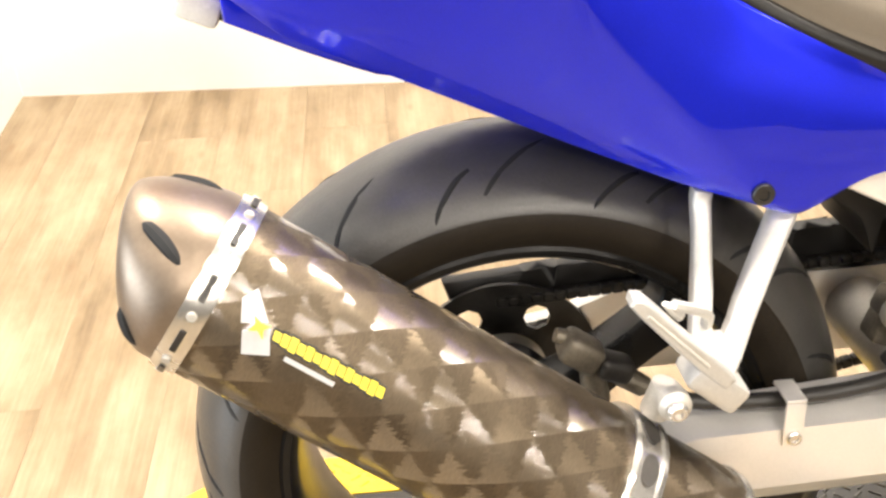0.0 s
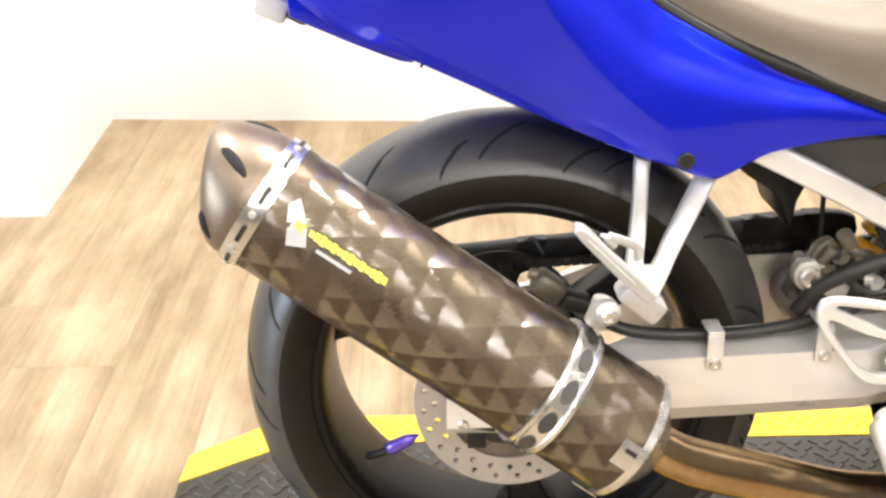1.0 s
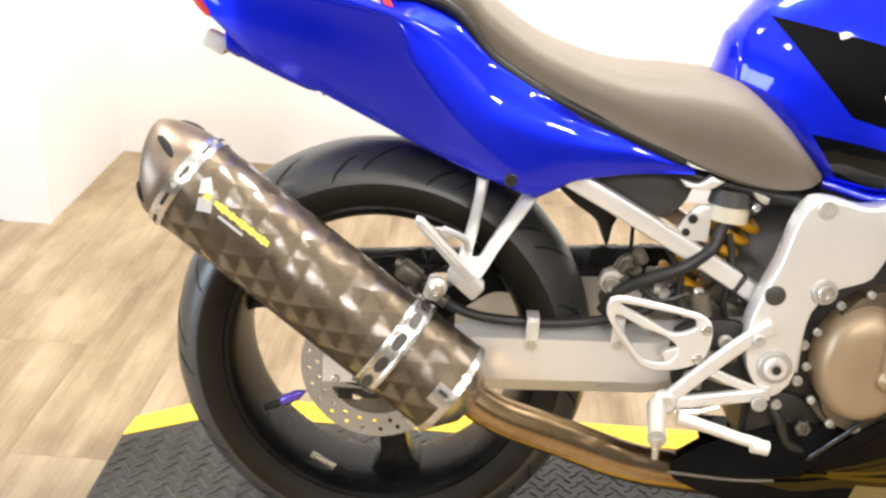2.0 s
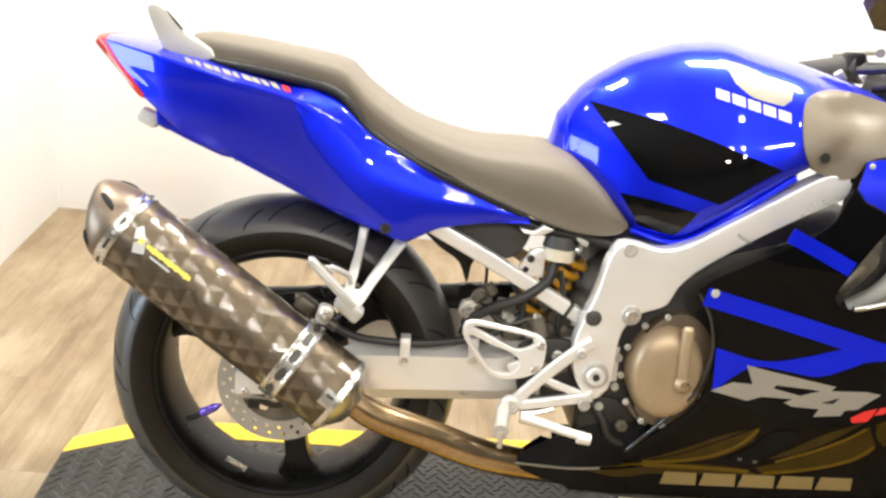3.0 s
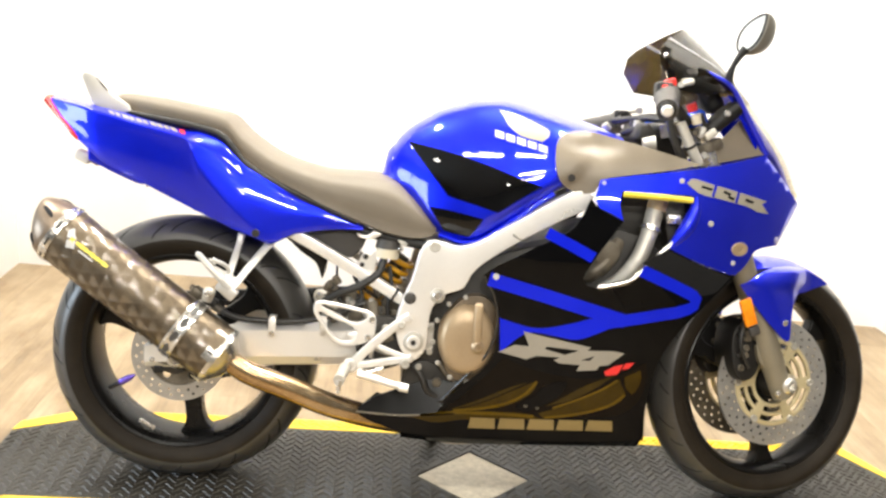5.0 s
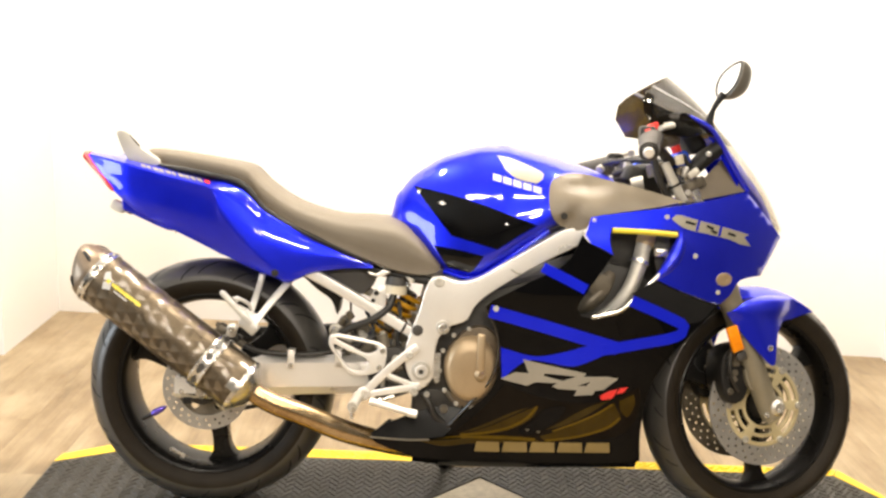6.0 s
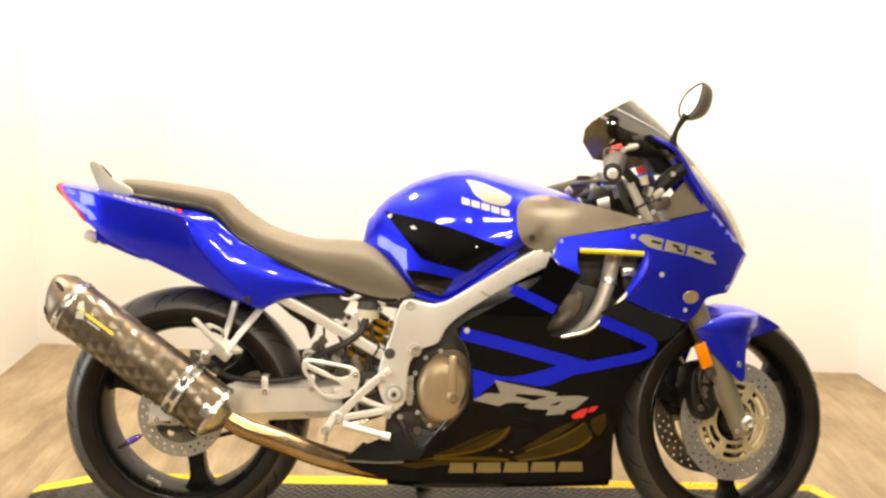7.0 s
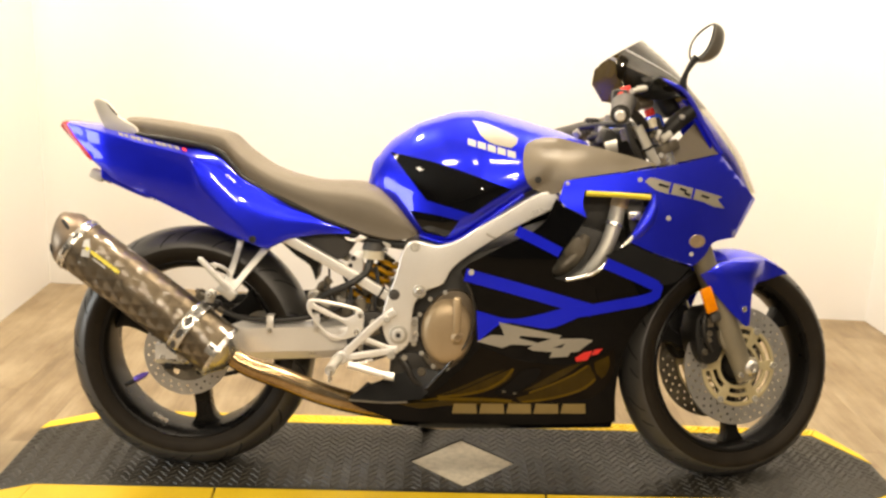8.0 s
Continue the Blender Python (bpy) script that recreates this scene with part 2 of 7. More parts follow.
def make_weave():
    """Sleeve of woven triangles in slanting bands: each triangle's strands lie another way, so each one catches the light by itself."""
    mat, nt, p = material("woven_carbon_sleeve")
    uv = nt.nodes.new("ShaderNodeUVMap")
    uv.uv_map = "sleeve"
    sep = nt.nodes.new("ShaderNodeSeparateXYZ")
    nt.links.new(uv.outputs["UV"], sep.inputs[0])
    u, v = sep.outputs[0], sep.outputs[1]
    along = math_node(nt, "ADD", math_node(nt, "MULTIPLY", u, 0.67), math_node(nt, "MULTIPLY", v, 0.96))
    across = math_node(nt, "SUBTRACT", math_node(nt, "MULTIPLY", u, 0.96), math_node(nt, "MULTIPLY", v, 0.67))
    # ragged strand ends
    comb = node(nt, "ShaderNodeTexNoise", Scale=1.0, Detail=1.0)
    cv = nt.nodes.new("ShaderNodeCombineXYZ")
    nt.links.new(math_node(nt, "MULTIPLY", across, 16.0), cv.inputs[0])
    nt.links.new(math_node(nt, "MULTIPLY", along, 1.5), cv.inputs[1])
    nt.links.new(cv.outputs[0], comb.inputs["Vector"])
    along = math_node(nt, "ADD", along, math_node(nt, "MULTIPLY", math_node(nt, "SUBTRACT", comb.outputs["Fac"], 0.5), 0.62))
    row = math_node(nt, "FLOOR", across)
    f = math_node(nt, "FRACT", across)
    shifted = math_node(nt, "ADD", along, math_node(nt, "MULTIPLY", row, 0.5))
    cell_i = math_node(nt, "FLOOR", shifted)
    off = math_node(nt, "MULTIPLY", math_node(nt, "ABSOLUTE", math_node(nt, "SUBTRACT", math_node(nt, "FRACT", shifted), 0.5)), 2.0)
    up = math_node(nt, "LESS_THAN", off, f)
    cell = nt.nodes.new("ShaderNodeTexWhiteNoise")
    ci = nt.nodes.new("ShaderNodeCombineXYZ")
    for k, src in enumerate((cell_i, row, up)):
        nt.links.new(src, ci.inputs[k])
    nt.links.new(ci.outputs[0], cell.inputs["Vector"])
    strands = node(nt, "ShaderNodeTexNoise", Scale=1.0, Detail=3.0)
    stretch = nt.nodes.new("ShaderNodeMapping")
    stretch.inputs["Scale"].default_value = (6, 50, 1)
    stretch.inputs["Rotation"].default_value = (0, 0, 0.96)
    nt.links.new(uv.outputs["UV"], stretch.inputs["Vector"])
    nt.links.new(stretch.outputs["Vector"], strands.inputs["Vector"])
    tone = math_node(nt, "ADD", math_node(nt, "MULTIPLY", up, 0.12), math_node(nt, "MULTIPLY", cell.outputs["Value"], 0.12))
    tone = math_node(nt, "ADD", tone, math_node(nt, "MULTIPLY", strands.outputs["Fac"], 0.34))
    nt.links.new(ramp(nt, tone, [(0.12, (0.066, 0.050, 0.033)), (0.40, (0.138, 0.108, 0.072)), (0.68, (0.28, 0.224, 0.154))]), p.inputs["Base Color"])
    p.inputs["Metallic"].default_value = 0.85
    nt.links.new(math_node(nt, "SUBTRACT", 0.48, math_node(nt, "MULTIPLY", up, 0.04)), p.inputs["Roughness"])
    p.inputs["Anisotropic"].default_value = 0.35
    nt.links.new(math_node(nt, "MULTIPLY", up, 0.25), p.inputs["Anisotropic Rotation"])
    tan = nt.nodes.new("ShaderNodeTangent")
    tan.direction_type, tan.uv_map = "UV_MAP", "sleeve"
    nt.links.new(tan.outputs[0], p.inputs["Tangent"])
    # every triangle lies at a slightly different tilt
    geo = nt.nodes.new("ShaderNodeNewGeometry")
    tilt = nt.nodes.new("ShaderNodeVectorMath")
    tilt.operation = "MULTIPLY_ADD"
    centred = nt.nodes.new("ShaderNodeVectorMath")
    centred.operation = "SUBTRACT"
    nt.links.new(cell.outputs["Color"], centred.inputs[0])
    centred.inputs[1].default_value = (0.5, 0.5, 0.5)
    nt.links.new(centred.outputs[0], tilt.inputs[0])
    tilt.inputs[1].default_value = (0.13, 0.13, 0.13)
    nt.links.new(geo.outputs["Normal"], tilt.inputs[2])
    unit = nt.nodes.new("ShaderNodeVectorMath")
    unit.operation = "NORMALIZE"
    nt.links.new(tilt.outputs[0], unit.inputs[0])
    b = node(nt, "ShaderNodeBump", Strength=0.25, Distance=0.0006)
    nt.links.new(strands.outputs["Fac"], b.inputs["Height"])
    nt.links.new(unit.outputs[0], b.inputs["Normal"])
    nt.links.new(b.outputs["Normal"], p.inputs["Normal"])
    # clear lacquer lies thick on the strands that face outwards
    nt.links.new(math_node(nt, "MULTIPLY", up, math_node(nt, "GREATER_THAN", cell.outputs["Value"], 0.15)), p.inputs["Coat Weight"])
    p.inputs["Coat Roughness"].default_value = 0.13
    p.inputs["Coat IOR"].default_value = 1.85
    lean = nt.nodes.new("ShaderNodeVectorMath")
    lean.operation = "MULTIPLY_ADD"
    nt.links.new(centred.outputs[0], lean.inputs[0])
    lean.inputs[1].default_value = (0.32, 0.32, 0.32)
    nt.links.new(geo.outputs["Normal"], lean.inputs[2])
    fine = node(nt, "ShaderNodeBump", Strength=0.4, Distance=0.0006)
    nt.links.new(strands.outputs["Fac"], fine.inputs["Height"])
    nt.links.new(lean.outputs[0], fine.inputs["Normal"])
    nt.links.new(fine.outputs["Normal"], p.inputs["Coat Normal"])
    return mat


def make_planks():
    """Oak-look boards: every board has its own tone, with grain, soft streaks and a few knots along it."""
    mat, nt, p = material("oak_boards")
    info = nt.nodes.new("ShaderNodeObjectInfo")
    tc = nt.nodes.new("ShaderNodeTexCoord")
    shift = nt.nodes.new("ShaderNodeVectorMath")
    shift.operation = "MULTIPLY_ADD"
    comb = nt.nodes.new("ShaderNodeCombineXYZ")
    for k in range(3):
        nt.links.new(info.outputs["Random"], comb.inputs[k])
    nt.links.new(comb.outputs[0], shift.inputs[0])
    shift.inputs[1].default_value = (37.0, 53.0, 11.0)
    nt.links.new(tc.outputs["Object"], shift.inputs[2])

    def along(scale):
        mp = nt.nodes.new("ShaderNodeMapping")
        mp.inputs["Scale"].default_value = scale
        nt.links.new(shift.outputs[0], mp.inputs["Vector"])
        return mp.outputs["Vector"]
    streak = noise_tex(nt, along((26, 1.6, 1)), 1.0, 5, 0.6)
    grain = noise_tex(nt, along((190, 6, 1)), 1.0, 4, 0.6)
    cloud = noise_tex(nt, along((11, 5.0, 1)), 1.0, 5, 0.62)
    knots = node(nt, "ShaderNodeTexVoronoi", Scale=1.0)
    nt.links.new(along((13, 5.5, 1)), knots.inputs["Vector"])
    knot = math_node(nt, "SUBTRACT", 1.0, math_node(nt, "MULTIPLY", knots.outputs["Distance"], 7.0), True)
    tone = math_node(nt, "ADD", math_node(nt, "MULTIPLY", streak, 0.42), math_node(nt, "MULTIPLY", cloud, 0.43))
    tone = math_node(nt, "ADD", tone, math_node(nt, "MULTIPLY", grain, 0.15))
    tone = math_node(nt, "ADD", tone, math_node(nt, "MULTIPLY", math_node(nt, "SUBTRACT", info.outputs["Random"], 0.5), 0.05))
    base = ramp(nt, tone, [(0.33, (0.112, 0.072, 0.034)), (0.47, (0.211, 0.150, 0.083)), (0.62, (0.312, 0.241, 0.150))])
    nt.links.new(mix_colour(nt, math_node(nt, "MULTIPLY", knot, 0.75), base, (0.17, 0.09, 0.04)), p.inputs["Base Color"])
    nt.links.new(ramp(nt, streak, [(0.3, (0.38,) * 3), (0.7, (0.52,) * 3)]), p.inputs["Roughness"])
    bump(nt, p, grain, 0.12, 0.0006)
    return mat


def make_screen(name="smoked_acrylic", low=(0.22, 0.185, 0.115), high=(0.28, 0.235, 0.15)):
    """Smoke-tinted acrylic: tinted see-through body under a clear gloss."""
    mat, nt, p = material(name)
    nt.nodes.remove(p)
    tint = nt.nodes.new("ShaderNodeBsdfTransparent")
    v = coords(nt)
    nt.links.new(ramp(nt, noise_tex(nt, v, 6, 3), [(0.3, low), (0.7, high)]), tint.inputs["Color"])
    gloss = nt.nodes.new("ShaderNodeBsdfGlossy")
    gloss.inputs["Roughness"].default_value = 0.04
    facing = nt.nodes.new("ShaderNodeLayerWeight")
    edge = math_node(nt, "ADD", 0.04, math_node(nt, "MULTIPLY", math_node(nt, "POWER", facing.outputs["Facing"], 5.0), 0.9))
    mixer = nt.nodes.new("ShaderNodeMixShader")
    nt.links.new(edge, mixer.inputs[0])
    nt.links.new(tint.outputs[0], mixer.inputs[1])
    nt.links.new(gloss.outputs[0], mixer.inputs[2])
    nt.links.new(mixer.outputs[0], nt.nodes["Material Output"].inputs["Surface"])
    return mat


def make_mirror():
    mat, nt, p = material("mirror_glass")
    p.inputs["Base Color"].default_value = (0.86, 0.87, 0.86, 1)
    p.inputs["Metallic"].default_value = 1.0
    p.inputs["Roughness"].default_value = 0.02
    return mat


def make_diffuser():
    mat, nt, p = material("lit_diffuser")
    p.inputs["Base Color"].default_value = (0.8, 0.78, 0.72, 1)
    p.inputs["Emission Color"].default_value = (1.0, 0.90, 0.74, 1)
    p.inputs["Emission Strength"].default_value = 6.0
    return mat


def make_glass():
    mat, nt, p = material("window_glass")
    p.inputs["Base Color"].default_value = (0.95, 0.97, 0.97, 1)
    p.inputs["Transmission Weight"].default_value = 1.0
    p.inputs["Roughness"].default_value = 0.01
    return mat


PIPE, WEAVE, PLANK, SCREEN, MIRROR, DIFFUSER, GLASS = make_titanium_pipe(), make_weave(), make_planks(), make_screen(), make_mirror(), make_diffuser(), make_glass()
CLEAR_SCREEN = make_screen("clear_acrylic", (0.84, 0.82, 0.77), (0.90, 0.88, 0.84))

# ---------------------------------------------------------------- geometry helpers; a shape is a pair (points, faces)
def joined(*shapes):
    points, faces = [], []
    for pts, fcs in shapes:
        n = len(points)
        points += [tuple(p) for p in pts]
        faces += [tuple(i + n for i in f) for f in fcs]
    return points, faces


def moved(shape, m):
    return [tuple(m @ Vector(p)) for p in shape[0]], shape[1]


def mirrored(shape):
    return [(x, -y, z) for x, y, z in shape[0]], [tuple(reversed(f)) for f in shape[1]]


def part(name, shape, mat, parent=None, label="", angle=38, uv=None):
    """Links a shape as one mesh object, under parent if there is one."""
    me = bpy.data.meshes.new(name)
    bm = bmesh.new()
    vs = [bm.verts.new(p) for p in shape[0]]
    for f in shape[1]:
        if len(set(f)) > 2:
            try:
                bm.faces.new([vs[i] for i in f])
            except ValueError:
                pass
    bmesh.ops.remove_doubles(bm, verts=bm.verts, dist=1e-6)
    bmesh.ops.recalc_face_normals(bm, faces=bm.faces)
    bm.to_mesh(me)
    bm.free()
    me.polygons.foreach_set("use_smooth", [True] * len(me.polygons))
    me.set_sharp_from_angle(angle=radians(angle))
    if uv:
        layer = me.uv_layers.new(name="sleeve")
        for loop in me.loops:
            layer.data[loop.index].uv = uv(me.vertices[loop.vertex_index].co)
    me.materials.append(mat)
    ob = new(name, me)
    if parent is not None:
        ob.parent = parent
    if label:
        tagged(ob, label)
    return ob


def rounded(pts, step=0.008, closed=True):
    """A smooth line through the points; a point with a third value keeps its corner."""
    n = len(pts)
    corner = [len(p) > 2 for p in pts]
    xy = [Vector((p[0], p[1])) for p in pts]
    out = []
    last = n if closed else n - 1
    for i in range(last):
        a, b = xy[i], xy[(i + 1) % n]
        before = xy[i - 1] if (closed or i > 0) and not corner[i] else a - (b - a)
        after = xy[(i + 2) % n] if (closed or i + 2 < n) and not corner[(i + 1) % n] else b + (b - a)
        k = max(1, int((b - a).length / step))
        la = min((b - a).length / max((a - before).length, 1e-6), 1.6)
        lb = min((b - a).length / max((after - b).length, 1e-6), 1.6)
        ta = ((a - before) * la + (b - a)) / 2
        tb = ((b - a) + (after - b) * lb) / 2
        for j in range(k):
            t = j / k
            h = (2 * t**3 - 3 * t**2 + 1) * a + (t**3 - 2 * t**2 + t) * ta + (3 * t**2 - 2 * t**3) * b + (t**3 - t**2) * tb
            out.append((h.x, h.y))
    if not closed:
        out.append(tuple(xy[-1]))
    return out


def ribbon(line, width):
    """The outline of a stripe of even width along a line."""
    pts = rounded(line, 0.012, False)
    left, right = [], []
    for i, p in enumerate(pts):
        a, b = Vector(pts[max(i - 1, 0)]), Vector(pts[min(i + 1, len(pts) - 1)])
        d = (b - a).normalized()
        n = Vector((-d.y, d.x)) * width / 2
        left.append(tuple(Vector(p) + n))
        right.append(tuple(Vector(p) - n))
    return left + right[::-1]


def inside(p, ring):
    x, y = p
    odd = False
    for (x0, y0), (x1, y1) in zip(ring, ring[1:] + ring[:1]):
        if (y0 > y) != (y1 > y) and x < (x1 - x0) * (y - y0) / (y1 - y0) + x0:
            odd = not odd
    return odd


def filled(rings, grid=0.0):
    """Triangles that fill the first ring less the others: flat points, faces, and each ring's numbers."""
    pts, edges, spans = [], [], []
    for ring in rings:
        n = len(pts)
        pts += list(ring)
        k = len(ring)
        edges += [(n + i, n + (i + 1) % k) for i in range(k)]
        spans.append(list(range(n, n + k)))
    if grid:
        xs, ys = [p[0] for p in rings[0]], [p[1] for p in rings[0]]
        edge = np.array(pts)
        row = 0
        y = min(ys) + grid / 2
        while y < max(ys):
            x = min(xs) + grid / 2 * (1 + row % 2)
            while x < max(xs):
                if inside((x, y), rings[0]) and not any(inside((x, y), r) for r in rings[1:]) and np.min(np.hypot(edge[:, 0] - x, edge[:, 1] - y)) > grid * 0.45:
                    pts.append((x, y))
                x += grid
            y += grid * 0.87
            row += 1
    v, _, f, ov, _, _ = delaunay_2d_cdt([Vector(p) for p in pts], edges, [], 0, 1e-7, True)
    faces = []
    for t in f:
        c = sum((v[i] for i in t), Vector((0, 0))) / len(t)
        if inside(c, rings[0]) and not any(inside(c, r) for r in rings[1:]):
            faces.append(tuple(t))
    back = {}
    for new_index, olds in enumerate(ov):
        for o in olds:
            back[o] = new_index
    return [tuple(p) for p in v], faces, [[back[i] for i in s] for s in spans]


def sheet(outline, half, thick=0.003, lift=0.0, holes=(), grid=0.022, side=-1):
    """A shell that follows the side half(x, z) of a body, as wide as the outline in x and z; side -1 is the machine's right."""
    v, f, spans = filled([list(outline), *map(list, holes)], grid)
    n = len(v)
    outer = [(x, side * (half(x, z) + lift), z) for x, z in v]
    inner = [(x, side * (half(x, z) + lift - thick), z) for x, z in v]
    faces = list(f) + [tuple(n + i for i in reversed(t)) for t in f]
    for s in spans:
        faces += [(a, b, n + b, n + a) for a, b in zip(s, s[1:] + s[:1])]
    return outer + inner, faces


def plate(outline, y0, y1, bevel=0.002, holes=(), segments=2):
    """A flat plate with rounded rims, cut to an outline in x and z, between two sideways places."""
    v, f, spans = filled([list(outline), *map(list, holes)])
    bm = bmesh.new()
    a = [bm.verts.new((x, y0, z)) for x, z in v]
    b = [bm.verts.new((x, y1, z)) for x, z in v]
    for t in f:
        bm.faces.new([a[i] for i in t])
        bm.faces.new([b[i] for i in reversed(t)])
    rims = []
    for s in spans:
        for i, j in zip(s, s[1:] + s[:1]):
            bm.faces.new((a[i], b[i], b[j], a[j]))
            rims += [(a[i], a[j]), (b[i], b[j])]
    if bevel:
        bmesh.ops.recalc_face_normals(bm, faces=bm.faces)
        geom = [e for e in (bm.edges.get(r) for r in rims) if e]
        bmesh.ops.bevel(bm, geom=geom, offset=bevel, segments=segments, profile=0.5, affect="EDGES", clamp_overlap=True)
    bm.verts.index_update()
    out = [tuple(p.co) for p in bm.verts], [tuple(p.index for p in q.verts) for q in bm.faces]
    bm.free()
    return out


def box(sx, sy, sz, m=None, bevel=0.003, segments=2):
    bm = bmesh.new()
    bmesh.ops.create_cube(bm, size=1.0)
    for p in bm.verts:
        p.co = (p.co.x * sx, p.co.y * sy, p.co.z * sz)
    if bevel:
        bmesh.ops.bevel(bm, geom=bm.edges[:], offset=bevel, segments=segments, profile=0.5, affect="EDGES", clamp_overlap=True)
    bm.verts.index_update()
    out = [tuple(p.co) for p in bm.verts], [tuple(p.index for p in q.verts) for q in bm.faces]
    bm.free()
    return moved(out, m) if m is not None else out


def path3(pts, step=0.012):
    """A smooth line in space through the points."""
    p = [Vector(q) for q in pts]
    out = []
    for i in range(len(p) - 1):
        a, b = p[i], p[i + 1]
        before = p[i - 1] if i else a - (b - a)
        after = p[i + 2] if i + 2 < len(p) else b + (b - a)
        k = max(2, int((b - a).length / step))
        for j in range(k):
            t = j / k
            out.append(0.5 * (2 * a + (b - before) * t + (2 * before - 5 * a + 4 * b - after) * t * t + (3 * a - before - 3 * b + after) * t**3))
    out.append(p[-1])
    return out


def tube(pts, radius, segs=12, step=0.012, flat=1.0, cap=True):
    """A round bar along a smooth line; radius is one number, or one for each given point. flat squeezes it along its second axis."""
    line = path3(pts, step)
    n = len(line)
    if isinstance(radius, (int, float)):
        rad = [radius] * n
    else:
        rad = np.interp(np.linspace(0, len(radius) - 1, n), range(len(radius)), radius)
    points, faces = [], []
    up = None
    for i, c in enumerate(line):
        d = (line[min(i + 1, n - 1)] - line[max(i - 1, 0)]).normalized()
        if up is None:
            up = d.orthogonal().normalized() if abs(d.y) > 0.9 else d.cross(Vector((0, 1, 0))).normalized()
        up = (up - d * up.dot(d)).normalized()
        side = d.cross(up)
        for k in range(segs):
            a = 2 * math.pi * k / segs
            points.append(tuple(c + (up * math.cos(a) + side * math.sin(a) * flat) * rad[i]))
    for i in range(n - 1):
        for k in range(segs):
            k2 = (k + 1) % segs
            faces.append((i * segs + k, i * segs + k2, (i + 1) * segs + k2, (i + 1) * segs + k))
    if cap:
        faces += [tuple(range(segs - 1, -1, -1)), tuple((n - 1) * segs + k for k in range(segs))]
    return points, faces


def lathe(profile, segs=64, closed=True, squash=None):
    """Turns a profile of (radius, along) about the sideways axis y."""
    points, faces = [], []
    n = len(profile)
    for i in range(segs):
        a = 2 * math.pi * i / segs
        ca, sa = math.cos(a), math.sin(a)
        points += [(r * ca, y, r * sa) for r, y in profile]
    last = n if closed else n - 1
    for i in range(segs):
        j = (i + 1) % segs
        faces += [(i * n + k, i * n + (k + 1) % n, j * n + (k + 1) % n, j * n + k) for k in range(last)]
    return points, faces


def loft(rings, cap=True):
    """Skins closed rings of equal count."""
    k = len(rings[0])
    points = [p for r in rings for p in r]
    faces = []
    for i in range(len(rings) - 1):
        faces += [(i * k + a, i * k + (a + 1) % k, (i + 1) * k + (a + 1) % k, (i + 1) * k + a) for a in range(k)]
    if cap:
        faces += [tuple(range(k - 1, -1, -1)), tuple((len(rings) - 1) * k + a for a in range(k))]
    return points, faces


def smooth_rows(rows, per=6):
    """Adds rows between rows of points by a smooth line through each column."""
    out = []
    n = len(rows)
    cols = list(zip(*rows))
    for i in range(n - 1):
        for j in range(per):
            t = j / per
            ring = []
            for c in cols:
                a, b = Vector(c[i]), Vector(c[i + 1])
                before = Vector(c[i - 1]) if i else a - (b - a)
                after = Vector(c[i + 2]) if i + 2 < n else b + (b - a)
                ring.append(0.5 * (2 * a + (b - before) * t + (2 * before - 5 * a + 4 * b - after) * t * t + (3 * a - before - 3 * b + after) * t**3))
            out.append(ring)
    out.append([Vector(c[-1]) for c in cols])
    return [[tuple(p) for p in r] for r in out]


def both_sides(half):
    """A closed ring from the points of its right half, top to bottom; the given sideways value is how far out."""
    right = [(x, -y, z) for x, y, z in half]
    left = [(x, y, z) for x, y, z in reversed(half) if y > 1e-6]
    return right + left


def knob(r, h, rim=0.3, segs=24):
    """A turned round head that looks to the machine's right (towards -y), with a hollow in its middle."""
    b = rim * h
    return lathe([(0.0, 0.0), (r, 0.0), (r, -(h - b)), (r - b, -h), (r * 0.52, -h), (r * 0.46, -h * 0.55), (0.0, -h * 0.55)], segs, False)


def at(x, y, z, rx=0, ry=0, rz=0):
    return pose(x, y, z, rx, ry, rz)

# ---------------------------------------------------------------- the room
FLOOR = 0.005
MAT_TOP = 0.02


def slab(outline, z0, z1, bevel=0.002, holes=()):
    """A flat piece cut to an outline in plan."""
    pts, fcs = plate(outline, z0, z1, bevel, holes)
    return [(x, z, y) for x, y, z in pts], [tuple(reversed(f)) for f in fcs]


def wall(name, a, b, thick, label, z0=FLOOR - 0.03, z1=CEILING, paint=None):
    """An upright wall from a to b in plan; its thickness lies to the left of the way from a to b."""
    d = (Vector(b) - Vector(a)).normalized()
    n = Vector((-d.y, d.x)) * thick
    ring = [tuple(a), tuple(b), tuple(Vector(b) + n), tuple(Vector(a) + n)]
    return tagged(part(name, slab(ring, z0, z1, 0.004), paint or WALL_PAINT), label, "wall", kind="structure")


floor = tagged(part("floor", slab([(-4.6, -7.3), (2.62, -7.3), (2.42, 1.48), (-1.05, 1.74), (-1.05, 1.18), (-4.6, 1.45)], FLOOR - 0.10, FLOOR - 0.011, 0), PLANK),
               "light oak-look board floor, slightly worn", "floor", kind="structure")
ceiling = tagged(part("ceiling", slab([(-4.62, -7.32), (2.64, -7.32), (2.45, 1.50), (-1.08, 1.76), (-1.08, 1.20), (-4.62, 1.45)], CEILING, CEILING + 0.1, 0), CEILING_PAINT),
                 "plain grey painted ceiling", "ceiling", kind="structure")
wall("wall_north", (2.45, 1.366), (-1.08, 1.637), -0.12, "plain cream painted back wall of the bay")
wall("wall_bay_side", (-0.950, 1.065), (-0.955, 1.628), 0.12, "plain cream painted side wall of the bay")
wall("wall_beside_bay", (-1.072, 1.070), (-4.5, 1.33), -0.12, "plain cream painted wall beside the bay")
wall("wall_east", (2.296, 1.378), (2.345, 0.5), 0.12, "plain cream painted side wall of the bay")
